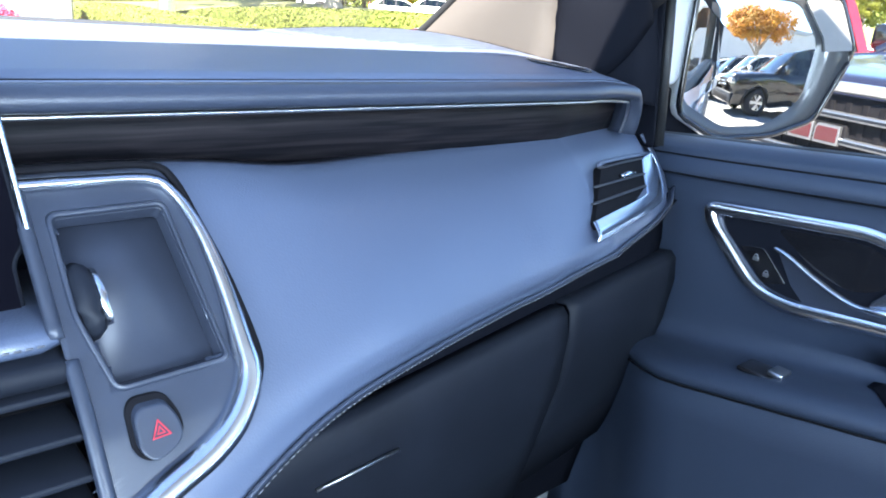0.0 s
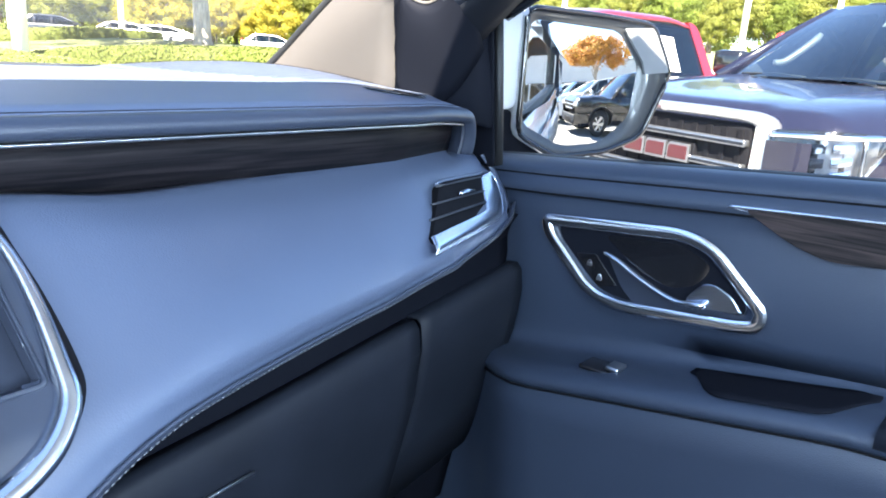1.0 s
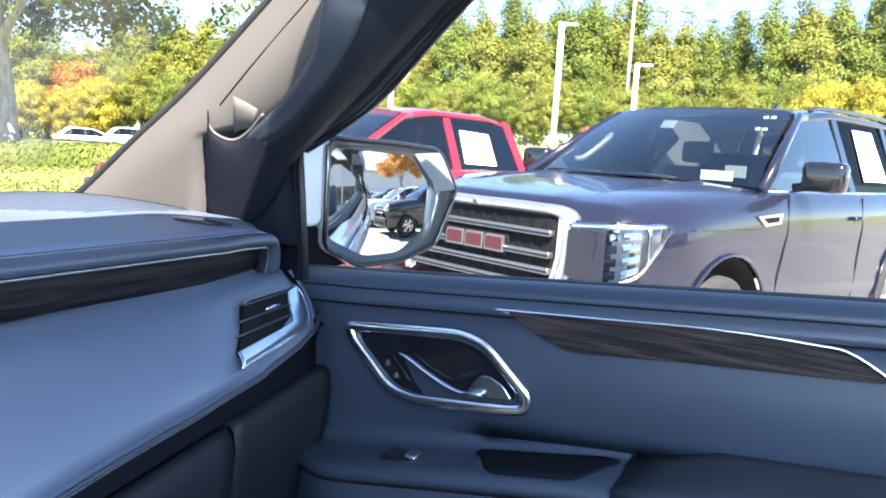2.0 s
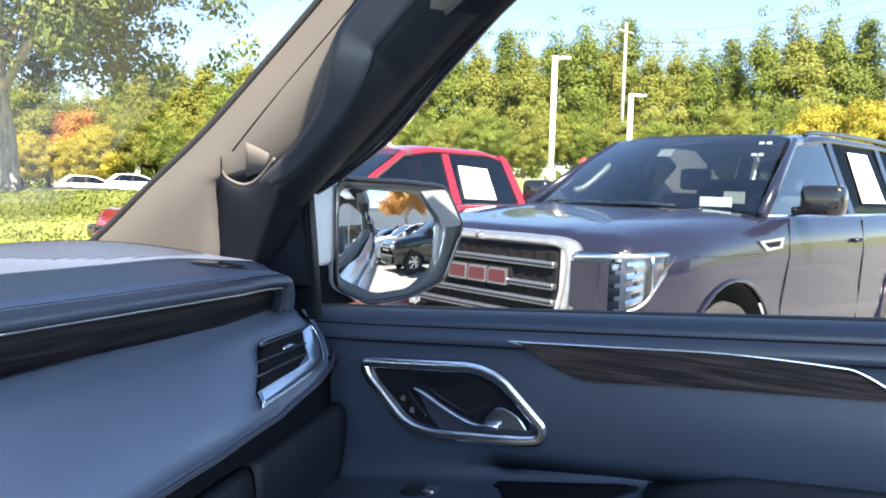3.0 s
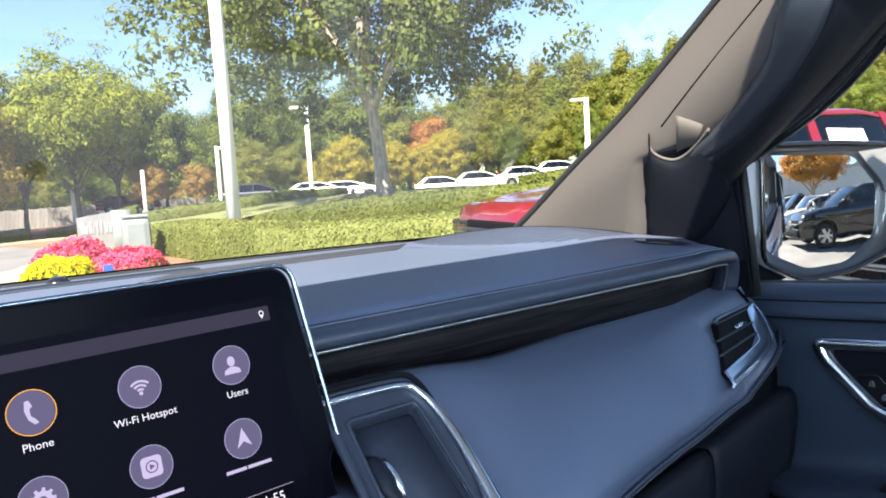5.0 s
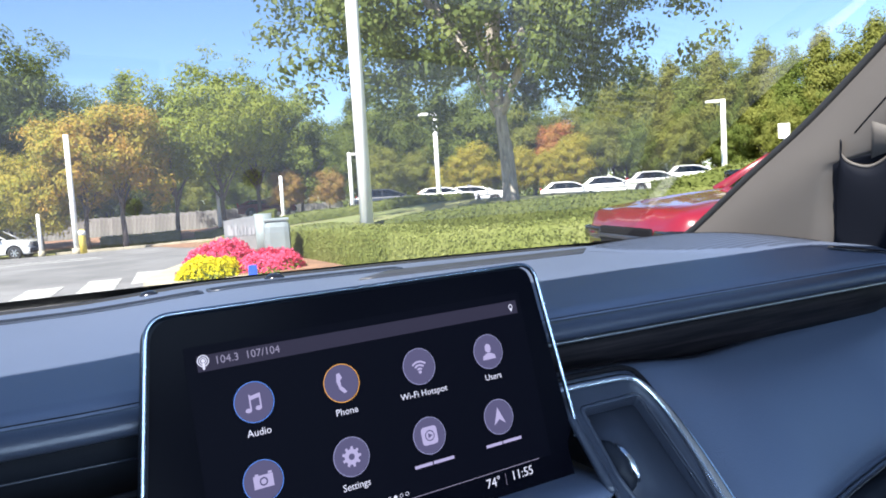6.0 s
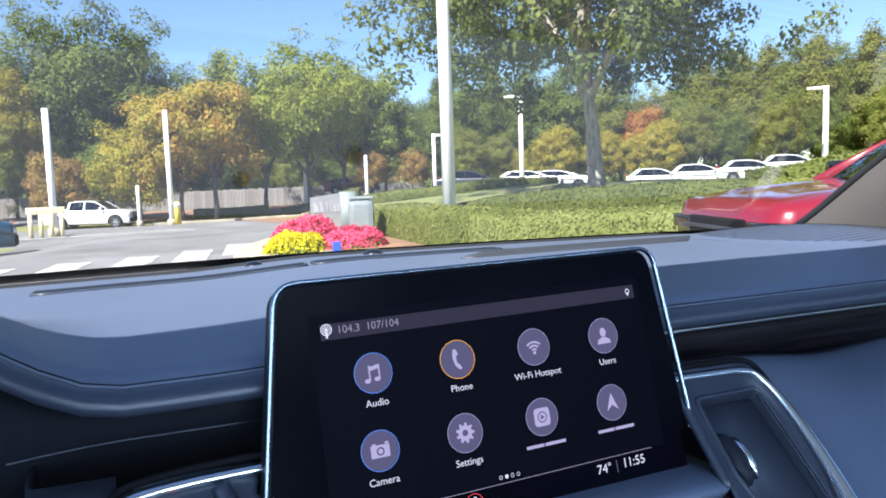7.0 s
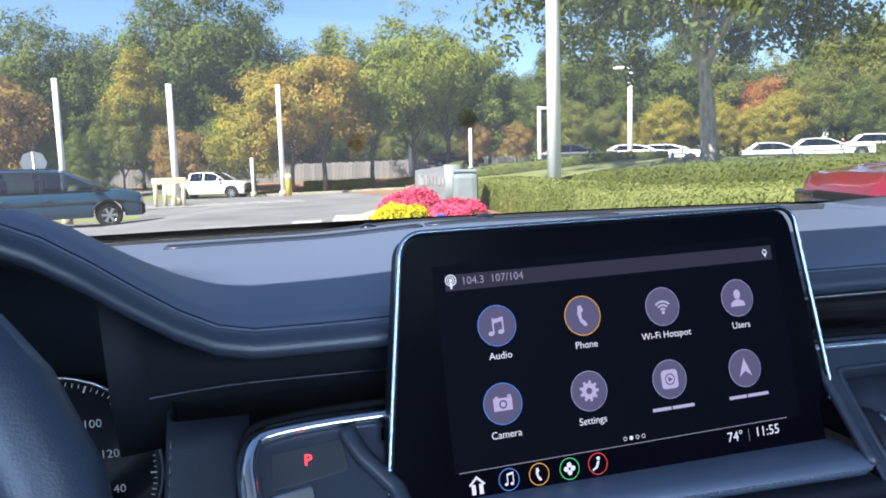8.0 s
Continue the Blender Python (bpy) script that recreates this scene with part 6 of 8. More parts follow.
def bearing(yaw, d):
    a = radians(yaw)
    return -0.1 + d * math.sin(a), 0.15 + d * math.cos(a)


# the large shade tree on the rise
tree("shade_tree", "large green shade tree on the grassy rise", 5, 2.6, 12.6, 6.2, 5.6, 820, 95, 0.084, "leaf_shade", 0.62, pose(11.9, 18.7, land(11.9, 18.7)), trunk_r=0.25, limbs=9, low=-0.9, lean=-0.6, holes=0.25)

# background trees: a few kinds, each copied along the tree line
KINDS = {}
for nm, label, mat, h, rx, rz, seed, low in (("green_tree", "broad green roadside tree in sun", "leaf_green", 10.0, 3.6, 4.2, 11, -0.9), ("dark_tree", "tall dark green broadleaf tree", "leaf_dark", 11.0, 3.8, 4.8, 12, -0.9),
                                             ("olive_tree", "olive-green tree turning in autumn", "leaf_olive", 10.0, 3.3, 4.3, 13, -0.9), ("gold_tree", "small tree with golden leaves", "leaf_gold", 8.0, 3.0, 3.5, 14, -0.9),
                                             ("rust_tree", "low tree with rust-red leaves", "leaf_rust", 7.0, 2.6, 3.0, 15, -0.9), ("orange_tree", "orange and yellow autumn tree", "leaf_orange", 7.0, 2.8, 3.0, 16, -0.9),
                                             ("pine_tree", "tall slim pine with a dense crown", "leaf_olive", 13.0, 2.3, 6.0, 17, -0.95), ("dark_pine", "tall dark green pine tree", "leaf_dark", 13.0, 2.2, 6.0, 18, -0.95),
                                             ("fir_tree", "tall bright green conifer tree", "leaf_green", 13.0, 2.4, 6.2, 19, -0.95), ("golden_maple", "golden-green roadside tree on a bare trunk", "leaf_turning", 8.0, 2.9, 2.9, 20, -0.8),
                                             ("green_maple", "green roadside tree on a bare trunk", "leaf_maple", 10.0, 3.5, 4.0, 21, -0.75), ("slim_tree", "tall slim yellow-green tree", "leaf_olive", 12.0, 2.0, 5.4, 22, -0.95),
                                             ("green_slim_tree", "tall slim green tree", "leaf_green", 12.0, 1.9, 5.3, 23, -0.95), ("gold_slim_tree", "slim tree with golden leaves", "leaf_gold", 12.0, 2.1, 4.2, 25, -0.9), ("red_tree", "small tree with red autumn leaves", "leaf_red", 7.0, 2.2, 2.8, 24, -0.9)):
    KINDS[nm] = tree(nm, label, seed, 2.3 if "maple" in nm else 1.6 if "pine" not in nm else 2.5, h, rx, rz, 240, 108, 0.112, mat, 0.80, pose(0, -300 - 20 * seed, 0), trunk_r=0.17, limbs=5, group="tree line", low=low, cone=0.95 if "pine" in nm or "fir" in nm else 0.7 if "slim" in nm else 0.0, holes=0.22)
rng = np.random.default_rng(3)
used = set()


def plant(kind, yaw, d, top):
    """A tree of a kind whose top shows at the given slope above the eye's level."""
    d = d * 1.28 if yaw < 15.5 else d + 9 if yaw < 52 and d < 66 else d
    x, y = bearing(yaw, d)
    z = land(x, y)
    h = {"green_tree": 10.0, "dark_tree": 11.0, "olive_tree": 10.0, "gold_tree": 8.0, "rust_tree": 7.0, "orange_tree": 7.0, "pine_tree": 13.0, "dark_pine": 13.0, "fir_tree": 13.0, "golden_maple": 8.0, "green_maple": 10.0, "slim_tree": 12.0, "green_slim_tree": 12.0, "gold_slim_tree": 12.0, "red_tree": 7.0}[kind]
    s = 0.97 * (1.44 + top * d - z) / h
    m = pose(x, y, z - 0.1, 0, 0, float(rng.random() * 360)) @ Matrix.Scale(s, 4)
    if kind not in used:
        used.add(kind)
        KINDS[kind].matrix_world = m
        return KINDS[kind]
    ob = KINDS[kind].copy()
    scene.collection.objects.link(ob)
    for c in KINDS[kind].children:
        cc = c.copy()
        scene.collection.objects.link(cc)
        cc.parent = ob
    ob.matrix_world = m
    return ob


for kind, yaw, d, top in (("rust_tree", -17.0, 48, 0.115), ("dark_tree", -16.5, 62, 0.170), ("dark_tree", -13.5, 60, 0.178), ("dark_tree", -10.8, 62, 0.165), ("fir_tree", -12.4, 46, 0.055), ("fir_tree", -10.9, 46.5, 0.050), ("gold_slim_tree", -8.2, 51, 0.152), ("fir_tree", -13.9, 47, 0.045),
                          ("dark_tree", -6.0, 56, 0.215), ("dark_tree", -3.0, 55, 0.230), ("dark_tree", -0.6, 58, 0.200), ("olive_tree", -9.5, 50, 0.080), ("rust_tree", -5.8, 46, 0.050), ("green_tree", -2.4, 47, 0.060), ("dark_tree", 3.5, 62, 0.150),
                          ("gold_tree", -0.6, 44, 0.088), ("golden_maple", 2.2, 43, 0.126), ("golden_maple", 4.6, 43, 0.138), ("dark_pine", 5.4, 58, 0.178), ("green_maple", 8.2, 46, 0.166), ("green_maple", 11.4, 46, 0.182), ("green_maple", 14.0, 47, 0.172), ("dark_tree", 9.8, 62, 0.150),
                          ("green_tree", 17.2, 52, 0.138), ("rust_tree", 16.2, 50, 0.047), ("dark_tree", 13.0, 62, 0.120), ("dark_tree", 19.6, 62, 0.105), ("dark_tree", 23.0, 60, 0.150), ("dark_pine", 21.4, 61, 0.140), ("dark_pine", 25.4, 62, 0.160), ("dark_tree", 27.8, 60, 0.155),
                          ("olive_tree", 23.6, 52, 0.068), ("olive_tree", 26.0, 54, 0.060), ("rust_tree", 19.2, 50, 0.045), ("gold_tree", 27.6, 54, 0.034), ("gold_tree", 30.2, 55, 0.066), ("dark_tree", 30.6, 60, 0.150), ("olive_tree", 33.2, 60, 0.120), ("gold_tree", 33.6, 56, 0.055), ("dark_tree", 35.0, 64, 0.125),
                          ("red_tree", 36.7, 59, 0.080), ("gold_tree", 37.7, 55, 0.067), ("dark_pine", 39.4, 62, 0.155), ("gold_tree", 35.4, 57, 0.050), ("slim_tree", 40.8, 60, 0.145), ("green_slim_tree", 42.2, 61, 0.152), ("slim_tree", 43.5, 60, 0.148), ("slim_tree", 45.0, 62, 0.158), ("green_slim_tree", 46.5, 60, 0.152),
                          ("slim_tree", 48.0, 60, 0.165), ("green_slim_tree", 49.6, 62, 0.150), ("slim_tree", 51.2, 60, 0.166), ("fir_tree", 53.0, 60, 0.160), ("slim_tree", 54.8, 60, 0.170), ("pine_tree", 56.4, 60, 0.165), ("slim_tree", 58.0, 60, 0.180),
                          ("olive_tree", 39.6, 57, 0.085), ("dark_tree", 42.6, 58, 0.080), ("olive_tree", 45.6, 57, 0.085), ("dark_tree", 48.8, 58, 0.085), ("olive_tree", 52.4, 57, 0.085), ("dark_tree", 55.6, 57, 0.090),
                          ("pine_tree", 59.5, 60, 0.19), ("pine_tree", 61.3, 62, 0.20), ("fir_tree", 63.2, 60, 0.205), ("pine_tree", 65.3, 60, 0.215), ("dark_pine", 67.3, 62, 0.22), ("pine_tree", 68.8, 58, 0.215),
                          ("fir_tree", 70.9, 60, 0.225), ("fir_tree", 72.9, 58, 0.235), ("pine_tree", 74.5, 60, 0.225), ("dark_pine", 76.1, 62, 0.235), ("pine_tree", 77.9, 58, 0.205), ("pine_tree", 79.7, 60, 0.205), ("fir_tree", 81.5, 60, 0.20), ("dark_pine", 83.3, 60, 0.205),
                          ("fir_tree", 85.5, 58, 0.225), ("pine_tree", 87.7, 58, 0.235), ("fir_tree", 89.7, 60, 0.23), ("dark_pine", 91.7, 60, 0.22), ("pine_tree", 94.1, 60, 0.22), ("fir_tree", 97.1, 60, 0.22), ("gold_tree", 89.1, 46, 0.115), ("gold_tree", 92.6, 46, 0.12), ("gold_tree", 96.1, 46, 0.12)):
    plant(kind, yaw, d, top)
for i in range(26):
    yaw = 57.2 + 1.65 * i + 0.6 * rng.random()
    plant(("olive_tree", "green_tree", "dark_tree", "olive_tree")[i % 4], yaw, 52 + 3 * rng.random(), 0.075 + 0.045 * rng.random())
for i in range(18):
    yaw = -17 + 4.2 * i
    plant(("dark_tree", "olive_tree", "green_tree")[i % 3], yaw, 70 + 4 * rng.random(), 0.095 + 0.03 * rng.random())
for i in range(9):
    plant(("dark_tree", "dark_tree", "olive_tree")[i % 3], 0.0 + 1.9 * i, 58.5, 0.040 + 0.02 * rng.random())
for i in range(15):
    plant(("dark_tree", "olive_tree")[i % 2], 21.0 + 2.3 * i, 62.0 + 2 * rng.random(), 0.045 + 0.015 * rng.random())

# the dense wood behind the tree line
rng_w = np.random.default_rng(31)
spots = []
for i in range(1500):
    a = radians(-22 + 122 * rng_w.random())
    d = 88 + 10 * rng_w.random()
    spots.append((d * math.sin(a), d * math.cos(a), -1.0 + 7.5 * rng_w.random() ** 1.3 * (0.75 + 0.5 * noise.noise(Vector((a * 14, 0, 0))))))
tagged(new("far_woods", leaf_mesh("far_woods", spots, 26, 0.42, 1.5, "leaf_dark", rng_w, three=True)), "dense dark green wood behind the tree line", "woods", kind="stuff")

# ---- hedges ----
def hedge(label, pts, width, height, seed, leaf=0.035, dens=520, mat="hedge_shade"):
    rng_ = np.random.default_rng(seed)
    t = thing("hedge", label, "hedge", "clipped hedges")
    path = curve([(x, y, 0) for x, y in pts], 6)
    rows_, leaves, ways = [], [], []
    for i, p in enumerate(path):
        a, b_ = path[max(i - 1, 0)], path[min(i + 1, len(path) - 1)]
        d = (b_ - a).normalized()
        n = Vector((d.y, -d.x, 0))
        z = land(p.x, p.y)
        sec = []
        for u, v in ((-1, 0), (-1.02, 0.45), (-1, 0.9), (-0.88, 1.0), (0, 1.01), (0.88, 1.0), (1, 0.9), (1.02, 0.45), (1, 0)):
            k = 1 + 0.05 * noise.noise(Vector((p.x * 1.1 + u, p.y * 1.1, v * 2)))
            sec.append(p + n * u * width / 2 * 0.94 * k + Vector((0, 0, z - 0.05 + v * height * 0.96 * k)))
        rows_.append(sec)
    bm = grid(rows_)
    for r in (rows_[0], rows_[-1]):
        bm.faces.new([bm.verts.new(q) for q in r])
    for i in range(len(rows_) - 1):
        for j in range(len(rows_[0]) - 1):
            q0, q1, q2, q3 = rows_[i][j], rows_[i][j + 1], rows_[i + 1][j + 1], rows_[i + 1][j]
            area = (q1 - q0).length * (q3 - q0).length
            way = (q1 - q0).cross(q3 - q0).normalized()
            if (way.z if abs(way.z) > 0.7 else way.dot(Vector((q0.x - path[i].x, q0.y - path[i].y, 0)))) < 0:
                way = -way
            for _ in range(int(area * dens) + 1):
                ways.append(tuple(way))
                u, v = rng_.random(2)
                leaves.append(tuple(q0.lerp(q1, u).lerp(q3.lerp(q2, u), v)))
    for r in (rows_[0], rows_[-1]):
        c = sum(r, Vector()) / len(r)
        for _ in range(int(width * height * dens)):
            ways.append((0, -0.7, 0.5))
            leaves.append(tuple(c.lerp(r[rng_.integers(len(r))].lerp(r[rng_.integers(len(r))], rng_.random()), rng_.random() ** 0.5)))
    part("hedge_core", bm, mat, t)
    lv = new("hedge_leaves", leaf_mesh("hedge_leaves", leaves, 1, leaf, 0.045, mat, rng_, lean=ways))
    lv.parent = t
    return t


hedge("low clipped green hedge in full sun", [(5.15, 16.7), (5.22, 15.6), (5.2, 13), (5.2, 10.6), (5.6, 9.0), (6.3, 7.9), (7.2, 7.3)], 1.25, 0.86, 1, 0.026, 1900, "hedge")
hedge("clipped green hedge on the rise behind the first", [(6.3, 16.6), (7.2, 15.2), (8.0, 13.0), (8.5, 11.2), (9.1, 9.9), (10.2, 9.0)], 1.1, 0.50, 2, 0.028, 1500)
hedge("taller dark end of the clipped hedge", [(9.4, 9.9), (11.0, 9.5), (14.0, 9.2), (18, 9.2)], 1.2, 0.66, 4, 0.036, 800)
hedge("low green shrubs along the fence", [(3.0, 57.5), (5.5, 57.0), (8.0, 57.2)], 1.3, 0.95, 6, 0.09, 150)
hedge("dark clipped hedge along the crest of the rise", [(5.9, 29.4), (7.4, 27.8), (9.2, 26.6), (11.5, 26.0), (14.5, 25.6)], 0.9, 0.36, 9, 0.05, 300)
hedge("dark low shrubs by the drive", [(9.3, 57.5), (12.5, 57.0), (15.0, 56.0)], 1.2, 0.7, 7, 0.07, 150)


def mound(name, label, x, y, rx, ry, h, mat, seed, n, leaf):
    rng_ = np.random.default_rng(seed)
    t = thing(name, label, "flowers", "flower bed", at=pose(x, y, 0.12, 0, 0, 20))
    pts = []
    for _ in range(n):
        a, r = 2 * math.pi * rng_.random(), rng_.random() ** 0.5
        u, v = r * math.cos(a) * rx, r * math.sin(a) * ry
        pts.append((u, v, h * (1 - r ** 6) * (0.75 + 0.35 * noise.noise(Vector((u * 2.2, v * 2.2, seed)))) * (0.55 + 0.5 * rng_.random())))
    stem = new("stems", leaf_mesh("stems", [(p[0], p[1], p[2] * 0.6) for p in pts[: n // 2]], 2, leaf, 0.06, "leaf_green", rng_))
    stem.parent = t
    bl = new("blossoms", leaf_mesh("blossoms", pts, 2, leaf * 0.9, 0.05, mat, rng_))
    bl.parent = t
    return t


mound("yellow_flowers", "mound of bright yellow bedding flowers", 2.33, 14.1, 0.62, 0.5, 0.46, "petal_yellow", 1, 1700, 0.04)
mound("pink_flowers", "long bed of deep pink bedding flowers", 2.85, 15.5, 0.85, 0.6, 0.66, "petal_pink", 2, 2000, 0.042)
mound("pink_flowers", "long bed of deep pink bedding flowers", 3.45, 14.2, 0.70, 0.65, 0.44, "petal_pink", 3, 2000, 0.042)
tagged(part("marker_stake", box(2.82, 2.97, 13.20, 13.24, 0.12, 0.34, bev=0.01), "blue_marker", smooth=False), "small blue marker among the flowers", "marker")
sign = thing("entrance_sign", "low grey metal entrance sign with letter bars", "sign", at=pose(4.02, 18.9, 0, 0, 0, -8))
part("sign_panel", prism([Vector((-0.40, -0.08, 0.25)), Vector((0.42, -0.08, 0.25)), Vector((0.42, -0.08, 1.10)), Vector((-0.40, -0.08, 1.00))], (0, 0.16, 0)), "sign_grey", sign, smooth=False)
part("end_column", tube([(0.55, 0, 0.0), (0.55, 0, 1.12)], 0.22, 20), "box_green", sign, "grey-green rounded column")
for k, w in enumerate((0.10, 0.07, 0.07, 0.03, 0.03, 0.03, 0.07, 0.07)):
    part("letter_bar", box(-0.33 + 0.085 * k, -0.33 + 0.085 * k + 0.85 * w, -0.095, -0.078, 0.62, 0.62 + (0.26 if k in (0, 2, 4, 5) else 0.18)), "ink", sign, smooth=False)
util = thing("utility_box", "grey-green utility cabinet beside the sign", "utility box", at=pose(4.06, 15.75, 0.1, 0, 0, -14))
part("cabinet", box(-0.27, 0.27, -0.25, 0.25, 0.0, 0.90, bev=0.12), "box_green", util, smooth=False)
part("cabinet_lid", box(-0.26, 0.26, -0.24, 0.24, 0.90, 0.96, bev=0.025), "box_green", util, smooth=False)


# ---- lamp posts, bollards, signs, fence ----
def lamp_post(x, y, top, r, head=True, turn=0.0, label="slim white lamp post with a flat head"):
    z = land(x, y)
    t = thing("lamp_post", label, "lamp post", "lamp posts", at=pose(x, y, z, 0, 0, turn))
    h = top - z
    part("pole", tube([(0, 0, -0.1), (0, 0, h * 0.5), (0, 0, h)], [r, r * 0.92, r * 0.85], 12), "lamp_post", t)
    part("base", tube([(0, 0, -0.1), (0, 0, 0.35)], r * 1.7, 14), "concrete", t)
    if head:
        part("arm", box(-0.05, 0.55, -0.05, 0.05, h - 0.12, h - 0.02, bev=0.01), "lamp_post", t, smooth=False)
        part("head", box(0.2, 0.85, -0.18, 0.18, h - 0.16, h - 0.04, bev=0.03), "lamp_post", t, smooth=False)
    return t


lamp_post(5.95, 15.35, 11.1, 0.150, False, label="thick white light pole behind the hedge")
for x, y, top, r, head, turn in ((-3.85, 34.9, 4.74, 0.15, False, 200), (1.17, 50.0, 6.07, 0.17, False, 0), (11.4, 58.8, 2.32, 0.15, False, 0), (13.0, 46.8, 2.92, 0.12, False, 0), (15.6, 41.3, 3.9, 0.12, True, 0), (18.0, 34.9, 5.44, 0.13, True, 180),
                                 (29.7, 26.5, 5.0, 0.14, True, 160), (39.9, 14.0, 8.75, 0.17, True, -70), (43.6, 10.6, 7.05, 0.16, True, -70), (40.3, 24.9, 7.6, 0.17, False, 0), (-6.4, 26.6, 4.15, 0.10, False, 0), (-0.75, 52.8, 1.5, 0.12, False, 0), (21.3, 19.2, 2.35, 0.035, False, 0)):
    lamp_post(x, y, top, r, head, turn)
for x, y, h in ((1.50, 49.6, 1.45), (-6.9, 30.0, 1.2)):
    bo = thing("bollard", "yellow-painted steel bollard by the drive", "bollard", "yellow bollards", at=pose(x, y, land(x, y)))
    part("post", tube([(0, 0, -0.05), (0, 0, h - 0.12), (0, 0, h - 0.04), (0, 0, h)], [0.19, 0.19, 0.16, 0.04], 12), "bollard", bo)
    part("cap_band", tube([(0, 0, h - 0.36), (0, 0, h - 0.10)], 0.20, 12), "lamp_post", bo)
# cream guard rail round the foot of the light pole
guard = thing("guard_rail", "cream-painted pipe guard round the light pole", "guard rail", at=pose(-4.0, 33.6, land(-4.0, 33.6), 0, 0, 8))
for k in range(4):
    part("post", tube([(-0.55 + 0.37 * k, 0, -0.1), (-0.55 + 0.37 * k, 0, 0.98)], 0.085, 10), "cream_paint", guard)
part("top_rail", box(-0.68, 0.70, -0.06, 0.06, 0.92, 1.20, bev=0.03), "cream_paint", guard)
st_sign = thing("road_sign", "round-backed road sign on a thin grey post", "road sign", at=pose(-6.75, 24.8, land(-6.75, 24.8), 0, 0, 14))
part("post", tube([(0, 0, 0), (0, 0, 2.30)], 0.03, 8), "steel", st_sign)
part("plate", tube([(0, -0.02, 1.95), (0, 0.0, 1.95)], 0.36, 8), "sign_grey", st_sign, smooth=False)
s2 = thing("road_sign", "small white square sign on a post beyond the hedge", "road sign", at=pose(24.5, 19.1, land(24.5, 19.1), 0, 0, -50))
part("post", tube([(0, 0, 0), (0, 0, 1.8)], 0.03, 8), "steel", s2)
part("plate", box(-0.2, 0.2, -0.02, 0.0, 1.55, 2.10, bev=0.005), "lamp_post", s2, smooth=False)
s3 = thing("road_sign", "red stop sign by the far road", "road sign", at=pose(41.2, 12.5, land(41.2, 12.5), 0, 0, -70))
part("post", tube([(0, 0, -0.1), (0, 0, 1.15)], 0.04, 8), "steel", s3)
part("plate", tube([(0, -0.03, 0.95), (0, 0.0, 0.95)], 0.27, 8), "red_sign", s3, smooth=False)

# power line before the far trees
pole_at = []
for yaw, d, top_s in ((75.95, 56, 0.215), (56.6, 66, 0.13), (93.0, 58, 0.24)):
    x, y = bearing(yaw, d)
    z = land(x, y)
    up = thing("utility_pole", "grey wooden utility pole with a crossarm", "utility pole", "utility poles", at=pose(x, y, z, 0, 0, -20))
    h = 1.42 + top_s * d - z
    part("pole", tube([(0, 0, -0.2), (0, 0, h)], [0.16, 0.11], 10), "fence_wood", up)
    part("crossarm", box(-0.9, 0.9, -0.06, 0.06, h - 0.7, h - 0.56, bev=0.01), "fence_wood", up, smooth=False)
    pole_at.append(Vector((x, y, z + h)))
lines = thing("power_lines", "thin dark power lines between the poles", "cable")
for a, b_ in ((pole_at[1], pole_at[0]), (pole_at[0], pole_at[2])):
    for dz in (-0.5, -1.4, -2.0):
        part("wire", tube([a.lerp(b_, k / 12) + Vector((0, 0, dz - 0.8 * math.sin(math.pi * k / 12))) for k in range(13)], 0.016, 5), "rubber", lines)

fence = thing("fence", "weathered grey wooden board fence behind the trees", "fence")
board = part("board", box(0, 0.29, 0, 0.03, 0, 1.80, bev=0.008), "fence_wood", fence, smooth=False)
for i in range(165):
    x = -25 + 0.30 * i
    o = board if i == 0 else board.copy()
    if i:
        scene.collection.objects.link(o)
    o.location = (x, 66.8 + 0.15 * math.sin(i * 0.08), -0.92 - 0.02 * ((i * 7) % 5) + 0.004 * max(x, 0))


# ---- vehicles ----
def wheel_mesh():
    prof = [(-0.10, 0.24), (-0.115, 0.30), (-0.115, 0.36), (-0.095, 0.395), (0.0, 0.405), (0.095, 0.395), (0.115, 0.36), (0.115, 0.30), (0.10, 0.24)]
    tyre = grid([[(x, r * math.cos(a), r * math.sin(a)) for x, r in prof] for a in [2 * math.pi * k / 32 for k in range(32)]], closed_v=True)
    rim = grid([[(x, r * math.cos(a), r * math.sin(a)) for x, r in ((0.085, 0.265), (0.10, 0.255), (0.085, 0.235), (-0.05, 0.225))] for a in [2 * math.pi * k / 32 for k in range(32)]], closed_v=True)
    for k in range(6):
        for da in (-0.11, 0.11):
            a = 2 * math.pi * k / 6 + da
            d, s = Vector((0, math.cos(a), math.sin(a))), Vector((0, -math.sin(a), math.cos(a))) * 0.022
            f = [Vector((0.085, 0, 0)) + d * 0.05 + s, Vector((0.085, 0, 0)) + d * 0.05 - s, Vector((0.092, 0, 0)) + d * 0.25 - s, Vector((0.092, 0, 0)) + d * 0.25 + s]
            prism(f, (-0.04, 0, 0), rim)
    tube([(0.05, 0, 0), (0.098, 0, 0)], 0.06, 12, bm=rim)
    dark = tube([(-0.05, 0, 0), (0.03, 0, 0)], 0.235, 24)
    out = []
    for nm, bm_ in (("tyre", tyre), ("rim", rim), ("brake_drum", dark)):
        me = bpy.data.meshes.new(nm)
        bmesh.ops.recalc_face_normals(bm_, faces=bm_.faces)
        bm_.to_mesh(me)
        bm_.free()
        if nm == "tyre":
            me.shade_smooth()
        me.materials.append(M[{"tyre": "tyre", "rim": "rim", "brake_drum": "gloss_black"}[nm]])
        out.append(me)
    return out


WHEEL_MESH = wheel_mesh()


